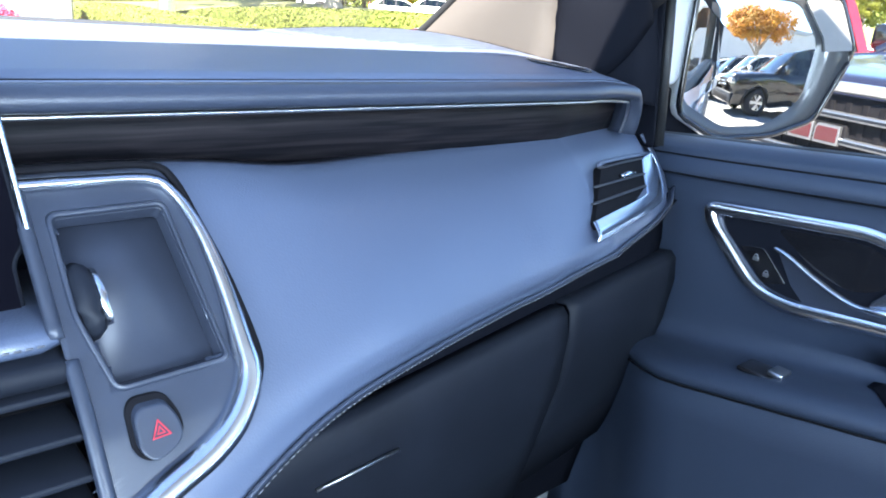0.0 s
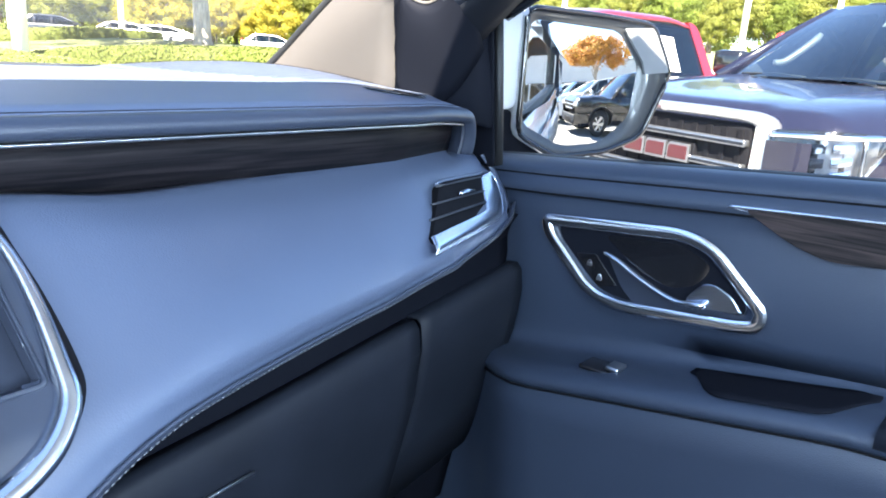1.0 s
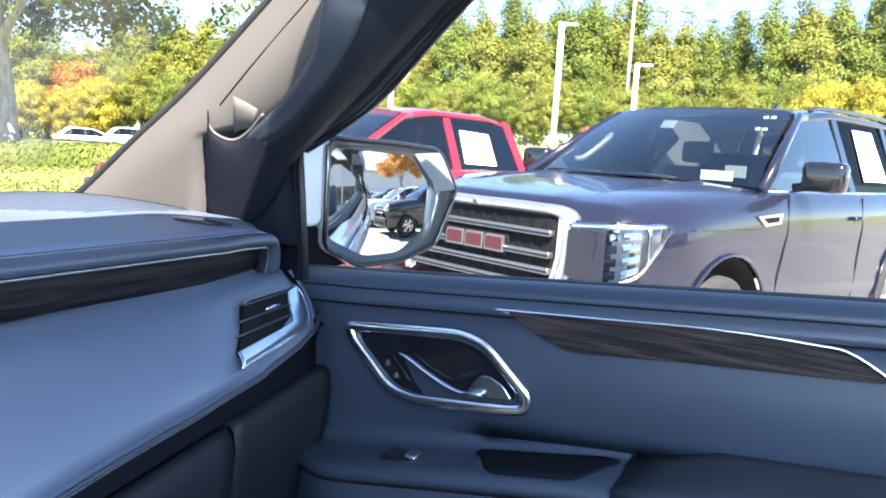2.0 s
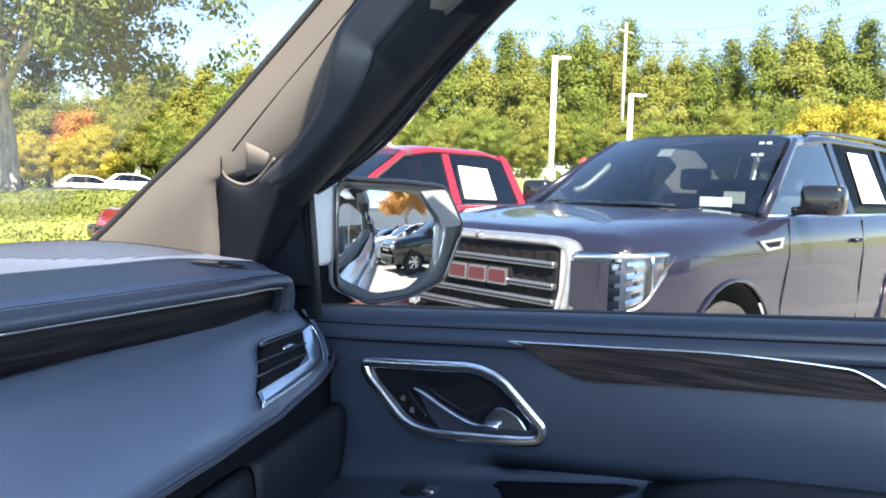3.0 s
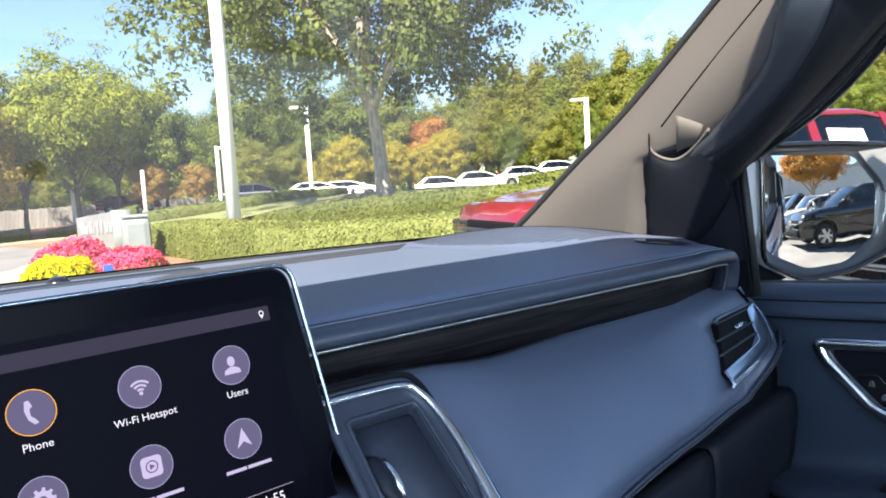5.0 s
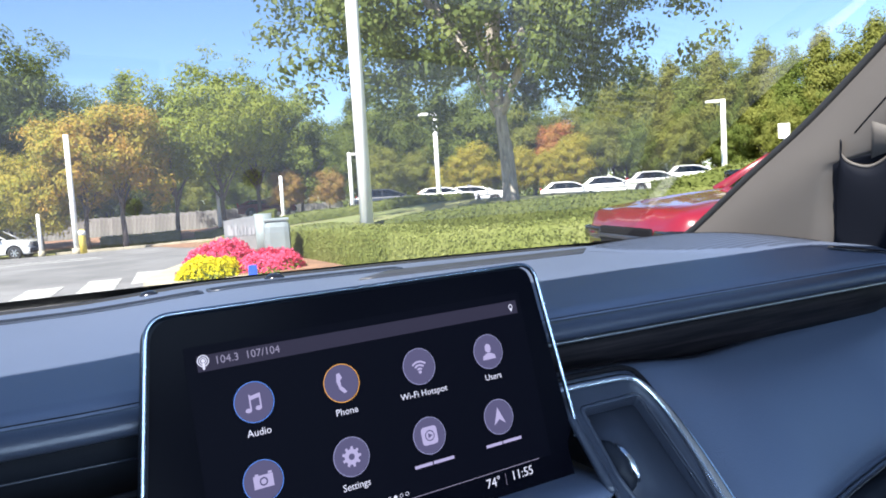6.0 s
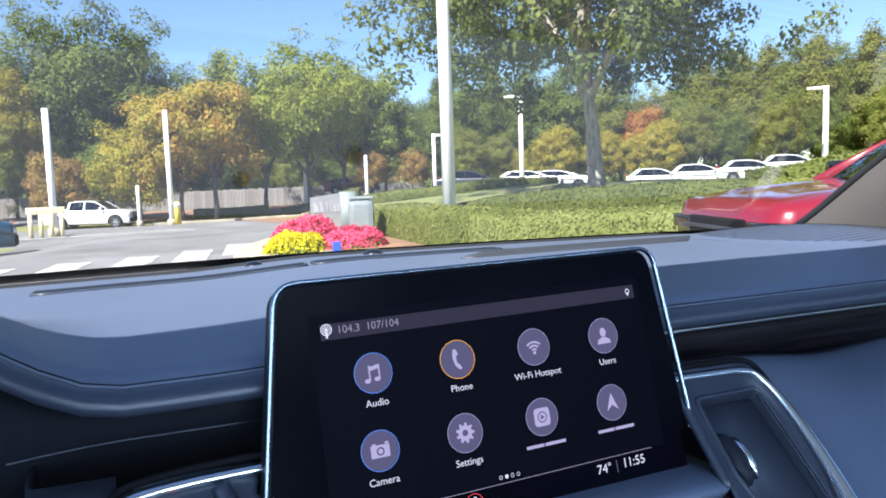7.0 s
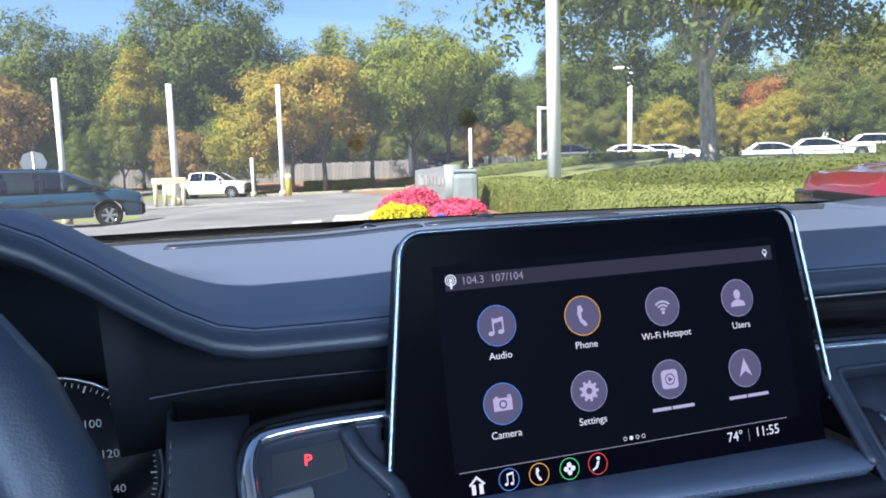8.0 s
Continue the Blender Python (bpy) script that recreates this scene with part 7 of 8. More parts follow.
def vehicle(name, label, at, paint, L=5.34, W=2.06, H=1.92, nose=1.14, cowl=1.27, belt_z=1.28, ws=(1.50, 2.38), roof_end=4.95, tail=5.25, hood_drop=0.0, wheels=(0.97, 4.04), wheel_r=0.405,
            glass="tint", front_glass=None, bed=None, splits=(3.02, 4.12), group="parked cars", fine=False, rails=True, tint_rear=None, arch=0.075, lamp_mat="rim"):
    t = thing(name, label, "car", group, at=at)
    hw = W / 2
    ys = [0.0, 0.03, 0.09, 0.18, 0.3, 0.45, 0.6] + [0.6 + (L - 0.9) * i / 34 for i in range(1, 35)] + [L - 0.2, L - 0.1, L - 0.03, L]
    ys = sorted(set(round(v, 3) for v in ys))

    def width(d):
        return hw * (0.80 + 0.13 * sstep(0, 0.10, d) + 0.07 * sstep(0.1, 0.6, d)) * (1 - 0.05 * sstep(L - 0.35, L, d))

    def top(d):
        if d < ws[0]:
            return nose - 0.10 * (1 - sstep(0, 0.10, d)) + (cowl - nose) * (d / ws[0]) ** 0.75 + 0.015 * math.sin(math.pi * d / ws[0])
        if bed and d > bed:
            return belt_z + 0.04
        return belt_z - 0.015 * sstep(L - 0.3, L, d)

    rows = []
    for d in ys:
        w, z = width(d), top(d)
        if d <= ws[0]:
            half = [(0, z + 0.02), (0.30, z + 0.022), (0.50, z + 0.02), (0.56, z + 0.028 * sstep(0, 0.5, d)), (0.80, z + 0.012), (0.92, z - 0.02), (0.975, z - 0.07)]
        else:
            floor_z = 0.75 if not (bed and d > bed) else 0.80
            half = [(0, floor_z), (0.5, floor_z), (0.80, floor_z), (0.86, floor_z + 0.02), (0.885, z - 0.01), (0.925, z), (0.972, z - 0.035)]
        half += [(0.992, z - 0.16), (1.0, z - 0.26), (0.996, z - 0.36), (0.992, 0.78), (0.996, 0.68), (0.998, 0.58), (0.99, 0.48), (0.975, 0.40), (0.93, 0.32)]
        right = [(u * w, -d, v) for u, v in half]
        rows.append([(-x, y, z_) for x, y, z_ in right[::-1]] + right[1:])
    bm = grid(rows)
    bm.verts.ensure_lookup_table()
    nc = len(rows[0])
    bm.faces.new([bm.verts[j] for j in range(nc)])
    bm.faces.new([bm.verts[len(bm.verts) - nc + j] for j in range(nc)])
    # wheel arches
    R = wheel_r + arch
    for wy in wheels:
        c = Vector((0, -wy, wheel_r - 0.005))
        kill = [f for f in bm.faces if len(f.verts) == 4 and abs(f.calc_center_median().x) > 0.72 * hw and math.hypot(f.calc_center_median().y - c.y, f.calc_center_median().z - c.z) < R]
        edge_v = {v for f in kill for v in f.verts}
        bmesh.ops.delete(bm, geom=kill, context="FACES_ONLY")
        for v in edge_v:
            if v.is_valid and v.link_faces and abs(v.co.x) > 0.72 * hw:
                dv = Vector((v.co.y - c.y, v.co.z - c.z))
                if dv.length > 0.01 and v.co.z > 0.30:
                    dv = dv.normalized() * R
                    v.co.y, v.co.z = c.y + dv.x, max(c.z + dv.y, 0.30)
    loose = [v for v in bm.verts if not v.link_faces]
    bmesh.ops.delete(bm, geom=loose, context="VERTS")
    part("body", bm, paint, t, solid=0.0)
    for wy in wheels:
        for sx in (1, -1):
            arch = [(sx * (hw * 1.0 + 0.004), -wy + R * math.cos(a), wheel_r + R * math.sin(a)) for a in [math.pi * (k / 14) for k in range(15)]]
            part("arch_lip", tube(arch, 0.012 if fine else 0.022, 6), paint if fine else "rubber", t)
            part("arch_liner", grid([[(sx * x, -wy + (R - 0.01) * math.cos(a), wheel_r + (R - 0.01) * math.sin(a)) for x in (hw - 0.02, hw - 0.35)] for a in [-0.15 + (math.pi + 0.3) * (k / 14) for k in range(15)]]), "rubber", t)
            wh = new("wheel")
            wh.parent = t
            wh.matrix_basis = pose(sx * (hw - 0.13), -wy, wheel_r, 0, 0, 0 if sx > 0 else 180) @ Matrix.Scale(wheel_r / 0.405, 4)
            for me in WHEEL_MESH:
                o = new(me.name, me)
                o.parent = wh
    # greenhouse
    wb, wt = hw * 0.915, hw * 0.70
    zt = H - 0.07
    end_roof = roof_end
    n = 20
    rows = []
    for i in range(n + 1):
        d = ws[1] + (end_roof - ws[1]) * i / n
        z = H - 0.05 * (1 - sstep(0, 0.3, i / n)) - 0.05 * sstep(0.75, 1.0, i / n) - 0.02
        half = [(0, z + 0.02), (0.5, z + 0.012), (0.85, z - 0.005), (0.97, z - 0.035), (1.0, z - 0.07), (0.93, z - 0.075), (0.5, z - 0.05), (0, z - 0.04)]
        right = [(u * wt * 1.03, -d, v) for u, v in half]
        rows.append(right + [(-x, y, z_) for x, y, z_ in right[-2:0:-1]])
    bm = grid(rows, closed_u=True)
    for r in (rows[0], rows[-1]):
        bm.faces.new([bm.verts.new(p) for p in r])
    part("roof", bm, paint, t)

    def side(d, v, sx, lift=0.0):
        """A point of the car's side window plane, v from the belt to the roof."""
        return Vector((sx * (wb + (wt - wb) * v + lift), -d, belt_z - 0.01 + (zt - belt_z + 0.01) * v))

    rear_d = (bed - 0.05) if bed else tail - 0.12
    for sx in (1, -1):
        part("front_pillar", tube([side(ws[0] - 0.04, 0, sx), side((ws[0] + ws[1]) / 2, 0.50, sx, 0.010), side(ws[1] - 0.03, 0.90, sx), side(ws[1] + 0.10, 0.92, sx)], [0.05, 0.042, 0.038, 0.030], 8, squash=(0.7, 1)), paint, t)
        corner = [side(end_roof - 0.10, 1, sx), side(end_roof - 0.05, 1, sx), side(end_roof + 0.01, 0.95, sx), side(end_roof + 0.05, 0.85, sx), side(rear_d, 0, sx), side(rear_d - 0.15, 0, sx)] if bed else [side(end_roof - 0.32, 1, sx), side(end_roof, 1, sx), side(rear_d, 0, sx), side(rear_d - 0.30, 0, sx)]
        part("rear_pillar", prism(corner, Vector((-sx * 0.05, 0, 0))), paint, t, smooth=False)
        for d in splits:
            part("door_pillar", prism([side(d - 0.05, 1, sx, 0.002), side(d + 0.05, 1, sx, 0.002), side(d + 0.06, 0, sx, 0.002), side(d - 0.06, 0, sx, 0.002)], Vector((-sx * 0.04, 0, 0))), "gloss_black" if not bed else paint, t, smooth=False)
        stops = [None] + list(splits) + [end_roof - 0.3]
        for k in range(len(splits) + 1):
            a0 = (ws[0] + 0.10) if k == 0 else stops[k] + 0.05
            a1 = (ws[1] + 0.06) if k == 0 else stops[k] + 0.05
            b_ = stops[k + 1] - 0.05 if k < len(splits) else None
            b0, b1 = (b_, b_) if b_ else (rear_d - 0.14, end_roof - 0.08) if bed else (rear_d - 0.32, end_roof - 0.34)
            gm = (front_glass or glass) if k == 0 and fine else (tint_rear or glass)
            pn = part("side_window", grid([[side(a0, 0, sx, -0.012), side(b0, 0, sx, -0.012)], [side((a0 + a1) / 2, 0.5, sx, -0.006), side((b0 + b1) / 2, 0.5, sx, -0.006)], [side(a1, 0.97, sx, -0.012), side(b1, 0.97, sx, -0.012)]]), gm, t, "dark tinted side glass")
        part("belt_strip", tube([side(ws[0], 0, sx, 0.012), side(3.0, 0, sx, 0.014), side(rear_d, 0, sx, 0.012)], 0.012, 6), "chrome" if fine else "gloss_black", t)
        # outside mirror, door grips, seams
        mz = belt_z + 0.10
        mr = part("wing_mirror", box(-0.13, 0.13, -0.07, 0.07, -0.095, 0.095, bev=0.045), "gloss_black" if paint != "white_paint" else paint, t)
        mr.location = (sx * (hw + 0.13), -(ws[0] + 0.34), mz)
        part("mirror_stalk", tube([(sx * (hw - 0.05), -(ws[0] + 0.32), belt_z + 0.02), (sx * (hw + 0.10), -(ws[0] + 0.33), mz - 0.05)], 0.03, 8), "gloss_black", t)
        for d in [splits[0]] + ([splits[1]] if len(splits) > 1 else []):
            part("door_grip", tube([(sx * (hw + 0.012), -(d - 0.22), belt_z - 0.19), (sx * (hw + 0.035), -(d - 0.14), belt_z - 0.185), (sx * (hw + 0.012), -(d - 0.04), belt_z - 0.19)], 0.017, 6), paint, t)
            part("door_gap", tube([(sx * (hw * 0.975 + 0.002), -(d + 0.02), belt_z - 0.04), (sx * (hw + 0.001), -(d + 0.02), belt_z - 0.26), (sx * (hw * 0.994 + 0.002), -(d + 0.0), 0.72), (sx * (hw * 0.99 + 0.002), -(d - 0.05), 0.46)], 0.004, 4), "groove", t)
        part("door_gap", tube([(sx * (hw * 0.975 + 0.002), -(ws[0] + 0.22), belt_z - 0.03), (sx * (hw + 0.001), -(ws[0] + 0.20), belt_z - 0.26), (sx * (hw * 0.994 + 0.002), -(ws[0] + 0.12), 0.72), (sx * (hw * 0.99 + 0.002), -(ws[0] + 0.10), 0.46)], 0.004, 4), "groove", t)
        if rails:
            rl = [(sx * wt * 0.95, -(ws[1] + 0.30), H - 0.055), (sx * wt * 0.95, -(ws[1] + 0.60), H - 0.018), (sx * wt * 0.95, -(roof_end - 0.5), H - 0.005), (sx * wt * 0.93, -(roof_end - 0.15), H - 0.06)]
            part("roof_rail", tube(curve(rl, 4), 0.017, 6), "gloss_black", t)
    rows = []
    for i in range(9):
        v = i / 8
        d0 = ws[0] + (ws[1] - ws[0]) * v
        z = cowl + 0.01 + (H - 0.085 - cowl) * v + 0.02 * math.sin(math.pi * v)
        rows.append([((wb * 0.94 + (wt * 0.96 - wb * 0.94) * v) * u, -(d0 - 0.10 * (1 - u * u)), z + 0.02 * (1 - u * u) * (1 - v)) for u in [-1 + 0.2 * k for k in range(11)]])
    part("windscreen", grid(rows), front_glass or glass, t, "raked windscreen")
    part("rear_window", grid([[(u * wb * 0.9, -rear_d, belt_z + 0.03) for u in (-1, 0, 1)], [(u * wt * 0.9, -(end_roof - 0.02), zt - 0.03) for u in (-1, 0, 1)]]), tint_rear or glass, t)
    # cabin seen through the glass
    part("fascia", box(-wb * 0.93, wb * 0.93, -(ws[0] + 0.62), -(ws[0] + 0.02), 0.8, cowl - 0.04, bev=0.05), "cabin_grey", t)
    for sx in (1, -1):
        st_ = part("seat", box(sx * 0.40 - 0.25, sx * 0.40 + 0.25, -(ws[1] + 0.75), -(ws[1] + 0.55), 0.75, 1.42, bev=0.06), "cabin_grey", t)
        part("headrest", box(sx * 0.40 - 0.13, sx * 0.40 + 0.13, -(ws[1] + 0.78), -(ws[1] + 0.66), 1.45, 1.64, bev=0.04), "cabin_grey", st_)
    part("rear_seat", box(-0.65, 0.65, -(min(rear_d, 4.0) - 0.2), -(min(rear_d, 4.0) - 0.4), 0.75, 1.56 if fine else 1.45, bev=0.05), "cabin_grey", t)
    if fine:
        part("headliner", box(-wt * 0.93, wt * 0.93, -(end_roof - 0.1), -(ws[1] + 0.08), zt - 0.035, zt - 0.02), "dark_plastic", t, smooth=False)
    if not bed:
        part("cargo_floor", box(-wb * 0.85, wb * 0.85, -(tail - 0.25), -(ws[0] + 0.3), 0.70, 0.74), "dark_plastic", t, smooth=False)
    else:
        part("cab_back", box(-wb * 0.9, wb * 0.9, -bed, -(bed - 0.05), 0.75, belt_z + 0.03), paint, t, smooth=False)
        part("tailgate", box(-hw * 0.86, hw * 0.86, -L + 0.0, -L + 0.07, 0.6, belt_z + 0.03, bev=0.015), paint, t)
    # front: bumper, grille, lamps; rear lamps
    part("bumper", box(-hw * 0.86, hw * 0.86, -0.28, 0.045, 0.36, 0.66, bev=0.05), paint if fine or lamp_mat != "rim" else "dark_plastic", t)
    part("lower_intake", box(-hw * 0.60, hw * 0.60, -0.1, 0.052, 0.40, 0.54, bev=0.015), "groove", t)
    for sx in (1, -1):
        part("tail_lamp", box(sx * hw * 0.86 - 0.09, sx * hw * 0.86 + 0.09, -L - 0.012, -L + (0.12 if L > 5 else 0.03), 0.85, 1.25, bev=0.012), "red_lens", t)
        if not fine:
            part("headlamp", box(sx * hw * 0.70 - 0.20, sx * hw * 0.70 + 0.20, -0.22, 0.012, nose - 0.24, nose - 0.11, bev=0.03), lamp_mat, t, "headlamp")
    if not fine:
        part("grille", box(-hw * 0.50, hw * 0.50, -0.12, 0.022, nose - 0.40, nose - 0.10, bev=0.03), "groove", t, "dark grille")
        for k in range(2):
            part("grille_bar", box(-hw * 0.49, hw * 0.49, -0.1, 0.034, nose - 0.33 + 0.12 * k, nose - 0.295 + 0.12 * k, bev=0.008), "chrome" if paint in ("white_paint", "black_paint") else "satin_plastic", t)
    return t


def at_car(x, y, heading, z=0.0):
    return pose(x, y, z, 0, 0, -heading)


# the dark slate SUV parked alongside, nose towards the drive
suv = vehicle("parked_suv", "dark slate metallic SUV with chrome grille in the next bay", at_car(3.922, 1.855, -70.2, 0.022), "blue_paint", nose=1.155, cowl=1.30, belt_z=1.30, H=1.93, front_glass="clear_tint", tint_rear="privacy", fine=True, arch=0.125)
part("grille_recess", box(-0.56, 0.56, -0.10, 0.028, 0.70, 1.115, bev=0.03), "groove", suv, "black grille mesh")
for k in range(11):
    part("grille_rib", box(-0.51 + 0.093 * k, -0.48 + 0.093 * k, 0.02, 0.036, 0.72, 1.09, bev=0.003), "groove", suv, smooth=False)
for z in (0.74, 0.825, 0.91, 1.025):
    part("grille_bar", box(-0.545, 0.545, -0.02, 0.062, z - 0.017, z + 0.017, bev=0.009), "bar_silver", suv, "satin silver grille bar")
    # dark strip laid on each bar in place of its shade
    part("bar_shade", box(-0.54, 0.54, -0.02, 0.065, z - 0.007, z + 0.006, bev=0.003), "dark_plastic", suv, smooth=False)
for sx in (1, -1):
    sur = [(-sx * 0.03, 0.03, 1.150), (sx * 0.40, 0.025, 1.152), (sx * 0.575, -0.005, 1.135), (sx * 0.625, -0.02, 1.06), (sx * 0.615, -0.005, 0.85), (sx * 0.57, 0.01, 0.68)]
    path = curve(sur, 5)
    part("grille_surround", tube(path, [0.034] * 6 + [0.034 + 0.026 * sstep(6, 14, i) for i in range(6, len(path))], 10, squash=(0.8, 1.0), up=(0, 1, 0)), "rim", suv, "broad satin silver grille surround")
    part("grille_end_plate", prism(rounded([Vector((sx * 0.565, 0.030, 1.125)), Vector((sx * 0.660, 0.012, 1.105)), Vector((sx * 0.645, 0.020, 0.86)), Vector((sx * 0.585, 0.035, 0.66)), Vector((sx * 0.515, 0.042, 0.70)), Vector((sx * 0.568, 0.040, 0.90))], 0.02), (0, -0.05, 0)), "chrome", suv, "broad chrome grille end plate", smooth=False, bevel=0.008)
    # headlamp: dark bowl, lens, light pipes
    plan = curve([(0.655, 0.020, 0), (0.80, 0.018, 0), (0.895, -0.030, 0), (0.965, -0.115, 0), (0.990, -0.20, 0), (1.006, -0.31, 0)], 4)
    tops = curve([(0, 0, 1.105), (0, 0, 1.118), (0, 0, 1.124), (0, 0, 1.126), (0, 0, 1.122), (0, 0, 1.112)], 4)
    lows = curve([(0, 0, 0.83), (0, 0, 0.80), (0, 0, 0.805), (0, 0, 0.85), (0, 0, 0.95), (0, 0, 1.075)], 4)
    norm = []
    for k in range(len(plan)):
        d = plan[min(k + 1, len(plan) - 1)] - plan[max(k - 1, 0)]
        norm.append(Vector((-d.y, d.x, 0)).normalized())

    def on_lamp(k, v, w):
        p = plan[k] + norm[k] * w
        return Vector((sx * p.x, p.y, lows[k].z + (tops[k].z - lows[k].z) * v))

    count = len(plan)
    lamp = part("headlamp", grid([[on_lamp(k, v, -0.012) for k in range(count)] for v in (0, 0.25, 0.5, 0.75, 1.0)]), "gloss_black", suv, "clear stacked-LED headlamp")
    part("reflector", grid([[on_lamp(k, v, -0.006) for k in range(7, count - 2)] for v in (0.04, 0.35, 0.65, 0.94)]), "rim", lamp, "silver reflector bowl")
    part("lens", grid([[on_lamp(k, v, 0.030 * math.sin(math.pi * min(max(v, 0.05), 0.95)) ** 0.4) for k in range(count)] for v in (0, 0.08, 0.25, 0.5, 0.75, 0.92, 1.0)]), "lens", lamp)
    for row_ in range(4):
        va = 0.10 + 0.20 * row_
        part("light_cell", grid([[on_lamp(k, va + dv, w) for k in (9, 10, 11, 12)] for dv, w in ((0, -0.01), (0.01, 0.012), (0.07, 0.014), (0.13, 0.010), (0.14, -0.01))]), "chrome", lamp, "bright projector cell", smooth=False)
        part("light_cell", grid([[on_lamp(k, va + dv, w) for k in (5, 6, 7, 8)] for dv, w in ((0, -0.01), (0.01, 0.006), (0.07, 0.008), (0.13, 0.004), (0.14, -0.01))]), "satin_plastic", lamp, smooth=False)
    part("light_pipe", tube([on_lamp(k, 0.93, 0.014) for k in range(0, count - 2)], 0.014, 8), "chrome", lamp)
    part("light_pipe", tube([on_lamp(14, v, 0.014) for v in (0.93, 0.7, 0.45, 0.2, 0.05)], 0.013, 8), "chrome", lamp)
    part("light_pipe", tube([on_lamp(k, 0.04, 0.010) for k in range(4, 19)], 0.010, 8), "chrome", lamp)
    part("painted_fillet", grid([[on_lamp(k, v, 0.036) for k in range(0, 7)] for v in (0.0, 0.08, 0.4, 0.7, 0.84)]), "blue_paint", lamp, "body-coloured fillet beside the grille")
    part("lamp_rim", tube([on_lamp(k, 1.0, 0.004) for k in range(count)] + [on_lamp(k, 0.0, 0.004) for k in range(count - 1, -1, -1)], 0.006, 6, closed=True), "gloss_black", lamp)
    # black line drawn for the shadow along the fender crease
    part("body_crease", tube(curve([(sx * 1.012, -0.52, 1.085), (sx * 1.030, -0.90, 1.072), (sx * 1.034, -1.36, 1.070)], 5), 0.006, 6), "gloss_black", suv)
    # fender vent
    vent_pts = ((1.25, 1.150), (1.60, 1.166), (1.58, 1.098), (1.36, 1.085))
    fv = part("fender_vent", prism([Vector((sx * 1.034, -d, z)) for d, z in vent_pts], (-sx * 0.01, 0, 0)), "chrome", suv, "chrome fender vent", smooth=False)
    part("vent_dark", prism([Vector((sx * 1.037, -(1.45 + (d - 1.45) * 0.62), 1.125 + (z - 1.125) * 0.45)) for d, z in vent_pts], (-sx * 0.005, 0, 0)), "groove", fv, smooth=False)
    # hood crease
    part("hood_crease", tube(curve([(sx * 0.50, -0.12, 1.178), (sx * 0.56, -0.6, 1.262), (sx * 0.60, -1.35, 1.322)], 5), 0.012, 6), "blue_paint", suv)
    part("hood_gap", tube(curve([(sx * 0.60, -0.045, 1.128), (sx * 0.85, -0.20, 1.150), (sx * 0.925, -0.5, 1.185), (sx * 0.925, -1.0, 1.245), (sx * 0.90, -1.48, 1.285)], 5), 0.004, 5), "groove", suv)
# three plain red blocks edged in chrome where the badge sits
for k in range(3):
    part("badge_block", prism([Vector((-0.232 + 0.157 * k + dx, 0.072, z)) for dx, z in ((0, 0.885), (0.146, 0.885), (0.146, 0.955), (0.132, 0.978), (0, 0.978))], (0, -0.02, 0)), "bar_silver", suv, bevel=0.004, smooth=False)
    part("badge_face", prism([Vector((-0.220 + 0.157 * k + dx, 0.077, z)) for dx, z in ((0, 0.898), (0.122, 0.898), (0.122, 0.950), (0.112, 0.966), (0, 0.966))], (0, -0.01, 0)), "red_emblem", suv, bevel=0.003, smooth=False)
part("badge_plate", box(-0.25, 0.25, 0.0, 0.056, 0.875, 0.985, bev=0.01), "groove", suv)
part("inside_grip", tube(curve([(0.80, -1.86, 1.42), (0.76, -1.94, 1.44), (0.70, -2.12, 1.58), (0.70, -2.20, 1.64)], 4), [0.022, 0.026] + [0.026] * 9 + [0.022, 0.020], 8), "sign_grey", suv, "pale grab handle inside")
for x0, x1 in ((-0.35, 0.25), (0.25, 0.75)):
    part("wiper", tube([(x0, -1.46, 1.335), ((x0 + x1) / 2, -1.50, 1.345), (x1, -1.47, 1.330)], 0.009, 5), "rubber", suv)
part("antenna_fin", prism([Vector((-0.017, -3.42, 1.92)), Vector((-0.017, -3.70, 1.92)), Vector((-0.017, -3.715, 2.015)), Vector((-0.017, -3.68, 2.02)), Vector((-0.017, -3.60, 1.965))], (0.034, 0, 0)), "gloss_black", suv, smooth=False, bevel=0.008)
part("window_sheet", box(-0.62, -0.40, -1.72, -1.70, 1.335, 1.40), "paper", suv, "white paper on the fascia", smooth=False)
part("window_sheet", box(-0.68, -0.54, -1.78, -1.76, 1.36, 1.44), "sign_grey", suv, smooth=False)
part("window_sticker", prism([Vector((0.10, -2.14, 1.70)), Vector((0.22, -2.14, 1.70)), Vector((0.22, -2.20, 1.76)), Vector((0.10, -2.20, 1.76))], (0, -0.001, 0)), "sign_grey", suv, smooth=False)
for k, (dx, dz) in enumerate(((0, 0), (0.05, 0.0), (0.0, 0.09), (0.055, 0.09))):
    part("toll_tag", box(-0.60 + dx, -0.565 + dx, -2.20 - dz * 1.4, -2.19 - dz * 1.4, 1.70 + dz, 1.72 + dz), "paper", suv, smooth=False)
sheet_pts = [(-1, 3.32, 0.16), (-1, 3.86, 0.16), (-1, 3.80, 0.86), (-1, 3.36, 0.86)]
part("window_sheet", prism([Vector((-(0.942 + (0.721 - 0.942) * v) - 0.004, -d, 1.29 + 0.57 * v)) for _, d, v in sheet_pts], (-0.002, 0, 0)), "paper", suv, "white price sheet on the rear window", smooth=False)

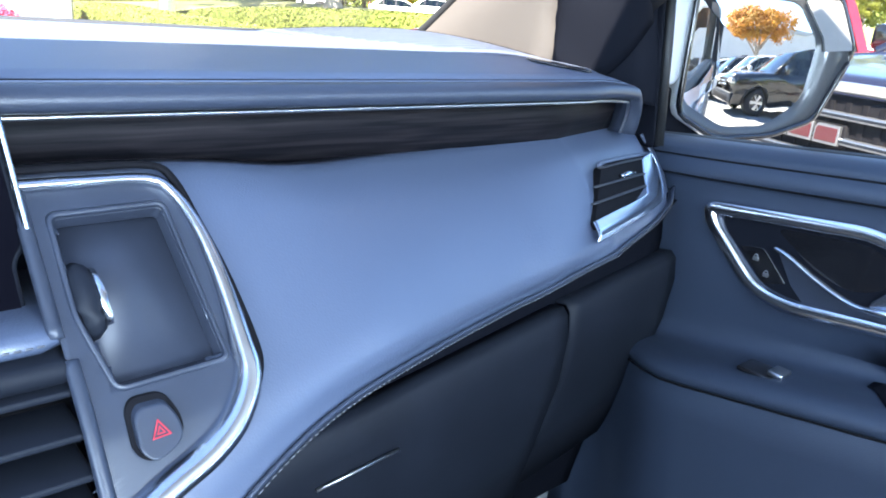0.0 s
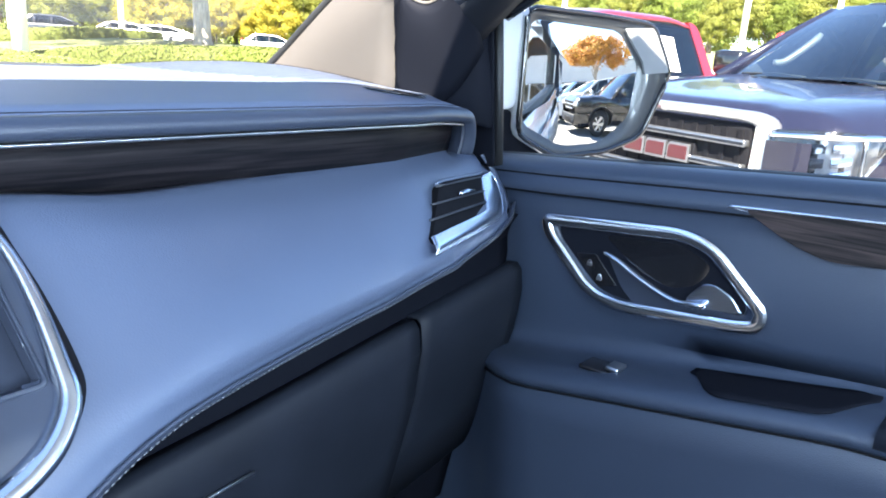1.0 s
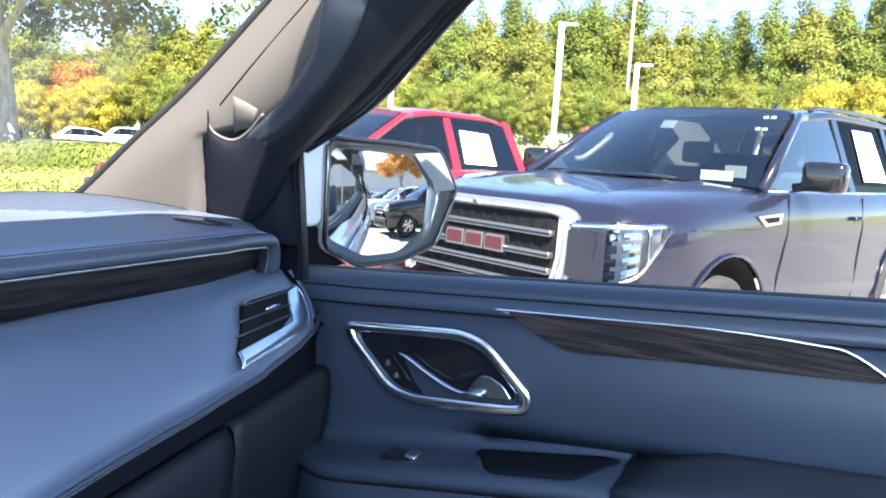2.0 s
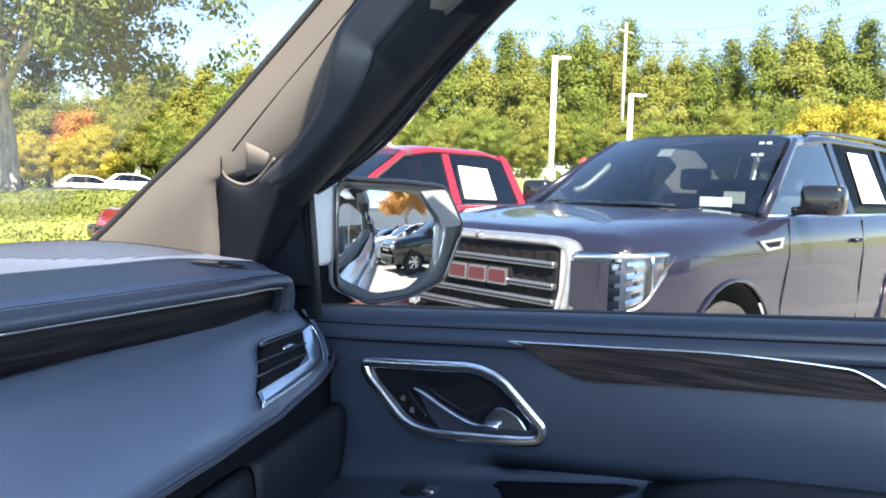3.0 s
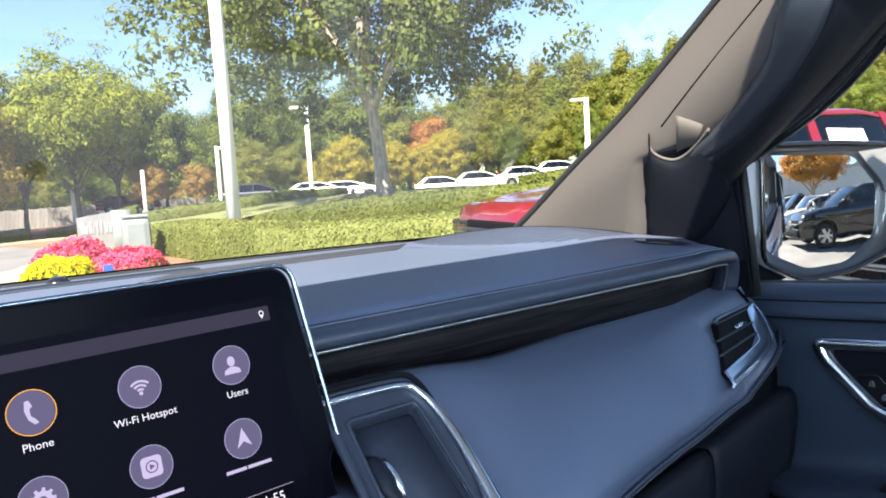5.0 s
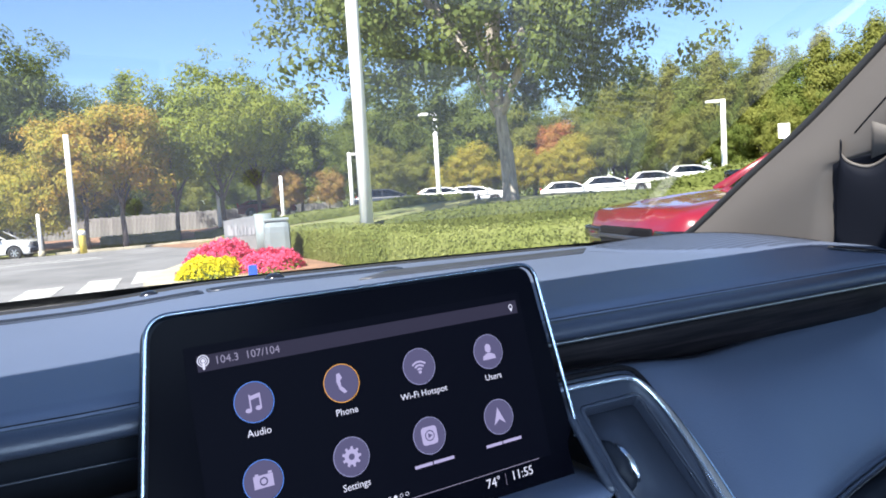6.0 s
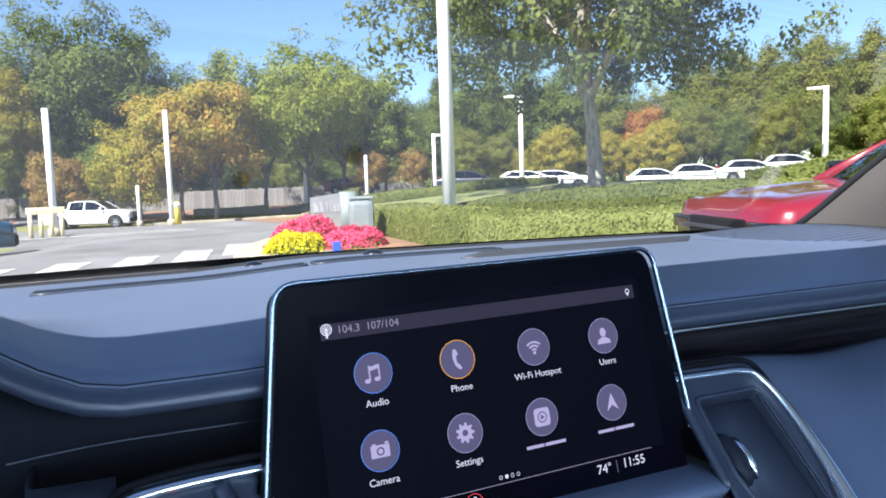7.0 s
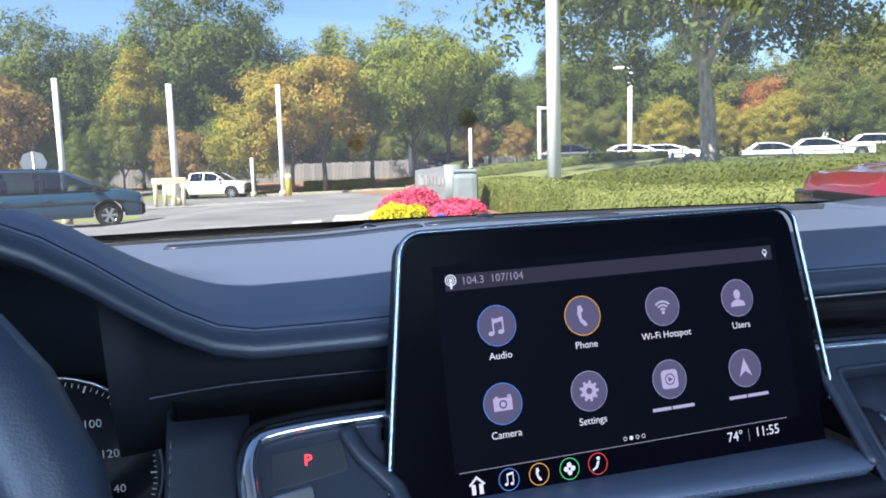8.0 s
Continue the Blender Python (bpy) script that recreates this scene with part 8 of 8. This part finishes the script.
# the red pickup beyond it
truck = vehicle("red_pickup", "bright red crew-cab pickup parked beyond the SUV", at_car(4.36, 5.32, -73.8, -0.03), "red_paint", L=5.9, H=1.91, nose=1.14, cowl=1.29, belt_z=1.29, ws=(1.52, 2.45), roof_end=4.07, tail=4.30, bed=4.30, splits=(3.05,), wheels=(0.95, 4.65), front_glass="clear_tint", rails=False, lamp_mat="gloss_black")
for sx in (1, -1):
    part("side_marker", box(sx * 0.955 - 0.035, sx * 0.955 + 0.035, -0.16, -0.07, 0.92, 1.01, bev=0.012), "amber", truck, "amber corner marker")
part("window_sheet", prism([Vector((-(0.94 + (0.721 - 0.94) * v) - 0.010, -d, 1.28 + 0.56 * v)) for d, v in ((3.18, 0.12), (3.70, 0.10), (3.67, 0.70), (3.20, 0.74))], (-0.002, 0, 0)), "paper", truck, "white price sheet on the rear window", smooth=False)
for k in range(3):
    part("print_bar", prism([Vector((-(0.94 + (0.721 - 0.94) * v) - 0.014, -d, 1.28 + 0.56 * v)) for d, v in ((3.28, 0.55 - 0.12 * k), (3.50, 0.55 - 0.12 * k), (3.50, 0.60 - 0.12 * k), (3.28, 0.60 - 0.12 * k))], (-0.001, 0, 0)), "ink", truck, smooth=False)
part("driving_wheel", tube([(0.40 + 0.17 * math.cos(a), -2.25 - 0.05 * math.sin(a), 1.36 + 0.16 * math.sin(a)) for a in [2 * math.pi * k / 24 for k in range(24)]], 0.02, 8, closed=True), "rim", truck)

CAR = dict(L=4.8, W=1.92, H=1.66, nose=0.95, cowl=1.07, belt_z=1.10, ws=(1.15, 2.2), roof_end=3.95, tail=4.70, wheels=(0.9, 3.8), wheel_r=0.36, splits=(2.75, 3.7))
for name, label, yaw, d, heading, paint, over in (
        ("white_suv", "white SUV in the upper car park", 39.9, 60, 128, "white_paint", {}), ("white_suv", "white SUV in the upper car park", 42.8, 61, 128, "white_paint", {}), ("white_suv", "white SUV in the upper car park", 46.2, 61, 128, "white_paint", {}),
        ("white_suv", "white SUV in the upper car park", 48.7, 63, 128, "white_paint", {}), ("white_car", "white car beyond the hedge", 30.6, 56, 128, "white_paint", {"H": 1.52, "L": 4.4}), ("white_car", "white car beyond the hedge", 32.8, 57, 128, "white_paint", {"H": 1.52, "L": 4.4}),
        ("dark_suv", "dark blue SUV beyond the light pole", 26.2, 54, 118, "dark_paint", {}), ("red_car", "small red car near the fence", 16.6, 66, 100, "red_paint", {"H": 1.45})):
    x, y = bearing(yaw, d)
    vehicle(name, label, at_car(x, y, heading, land(x, y)), paint, **{**CAR, **over}, rails=False)
for label, yaw, d, paint in (("red sedan parked further along", 69.9, 19.0, "red_paint"), ("white car parked further along", 69.3, 16.6, "white_paint"), ("dark car parked further along", 72.1, 23.0, "dark_paint"), ("red car parked further along", 74.3, 18.0, "red_paint")):
    x, y = bearing(yaw, d)
    vehicle("parked_car", label, at_car(x, y, -74, land(x, y)), paint, **{**CAR, "H": 1.62}, rails=False)
vehicle("white_pickup", "white crew-cab pickup waiting across the drive", at_car(-1.0, 54.0, 112, land(-3.5, 55.0)), "white_paint", L=5.8, W=2.0, H=1.86, nose=1.12, cowl=1.22, belt_z=1.24, ws=(1.45, 2.3), roof_end=4.0, tail=4.2, bed=4.2, splits=(3.0,), wheels=(0.95, 4.6), wheel_r=0.41, rails=False)
vehicle("teal_minivan", "dark teal minivan on the drive", at_car(-3.82, 24.73, 78, land(-6.2, 24.7)), "teal_paint", L=5.15, W=2.0, H=1.77, nose=0.95, cowl=1.12, belt_z=1.06, ws=(0.95, 2.1), roof_end=4.85, tail=5.05, wheels=(0.95, 4.05), wheel_r=0.37, splits=(2.65, 3.75))

# ---- behind the car, seen in the door mirror ----
vehicle("black_pickup", "black crew-cab pickup in the row behind", at_car(1.15, -9.4, -74), "black_paint", L=5.9, H=1.95, ws=(1.5, 2.4), roof_end=4.0, tail=4.2, bed=4.2, splits=(3.0,), wheels=(0.95, 4.6), rails=False)
vehicle("white_pickup", "white pickup in the row behind", at_car(0.16, -12.9, -74), "white_paint", L=5.8, H=1.92, ws=(1.5, 2.4), roof_end=4.0, tail=4.2, bed=4.2, splits=(3.0,), wheels=(0.95, 4.6), rails=False)
vehicle("black_suv", "dark SUV in the row behind", at_car(-0.84, -16.3, -74), "dark_paint")
vehicle("white_suv", "white SUV in the row behind", at_car(-1.83, -19.8, -74), "white_paint")
shop = thing("showroom", "pale grey dealership building with dark window band", "building", at=pose(0, -45, 0))
part("wall", box(-40, 26, -12, 0, 0, 6.0), "wall_white", shop, smooth=False)
part("roof_band", box(-40.2, 26.2, -12.2, 0.2, 6.0, 6.5, bev=0.05), "sign_grey", shop, smooth=False)
for k in range(21):
    w = part("window", box(-38 + 2.9 * k, -35.4 + 2.9 * k, 0.0, 0.06, 0.5, 2.6), "gloss_black", shop, "dark glazed showroom window", smooth=False)
    part("window_frame", box(-38.06 + 2.9 * k, -37.98 + 2.9 * k, 0.02, 0.1, 0.45, 2.65), "rim", w, smooth=False)
tree("orange_maple", "orange-leaved tree before the showroom", 41, 2.3, 7.0, 2.9, 2.3, 330, 75, 0.085, "leaf_orange", 0.55, pose(4.0, -27, 0), trunk_r=0.15, limbs=7, low=-0.5)
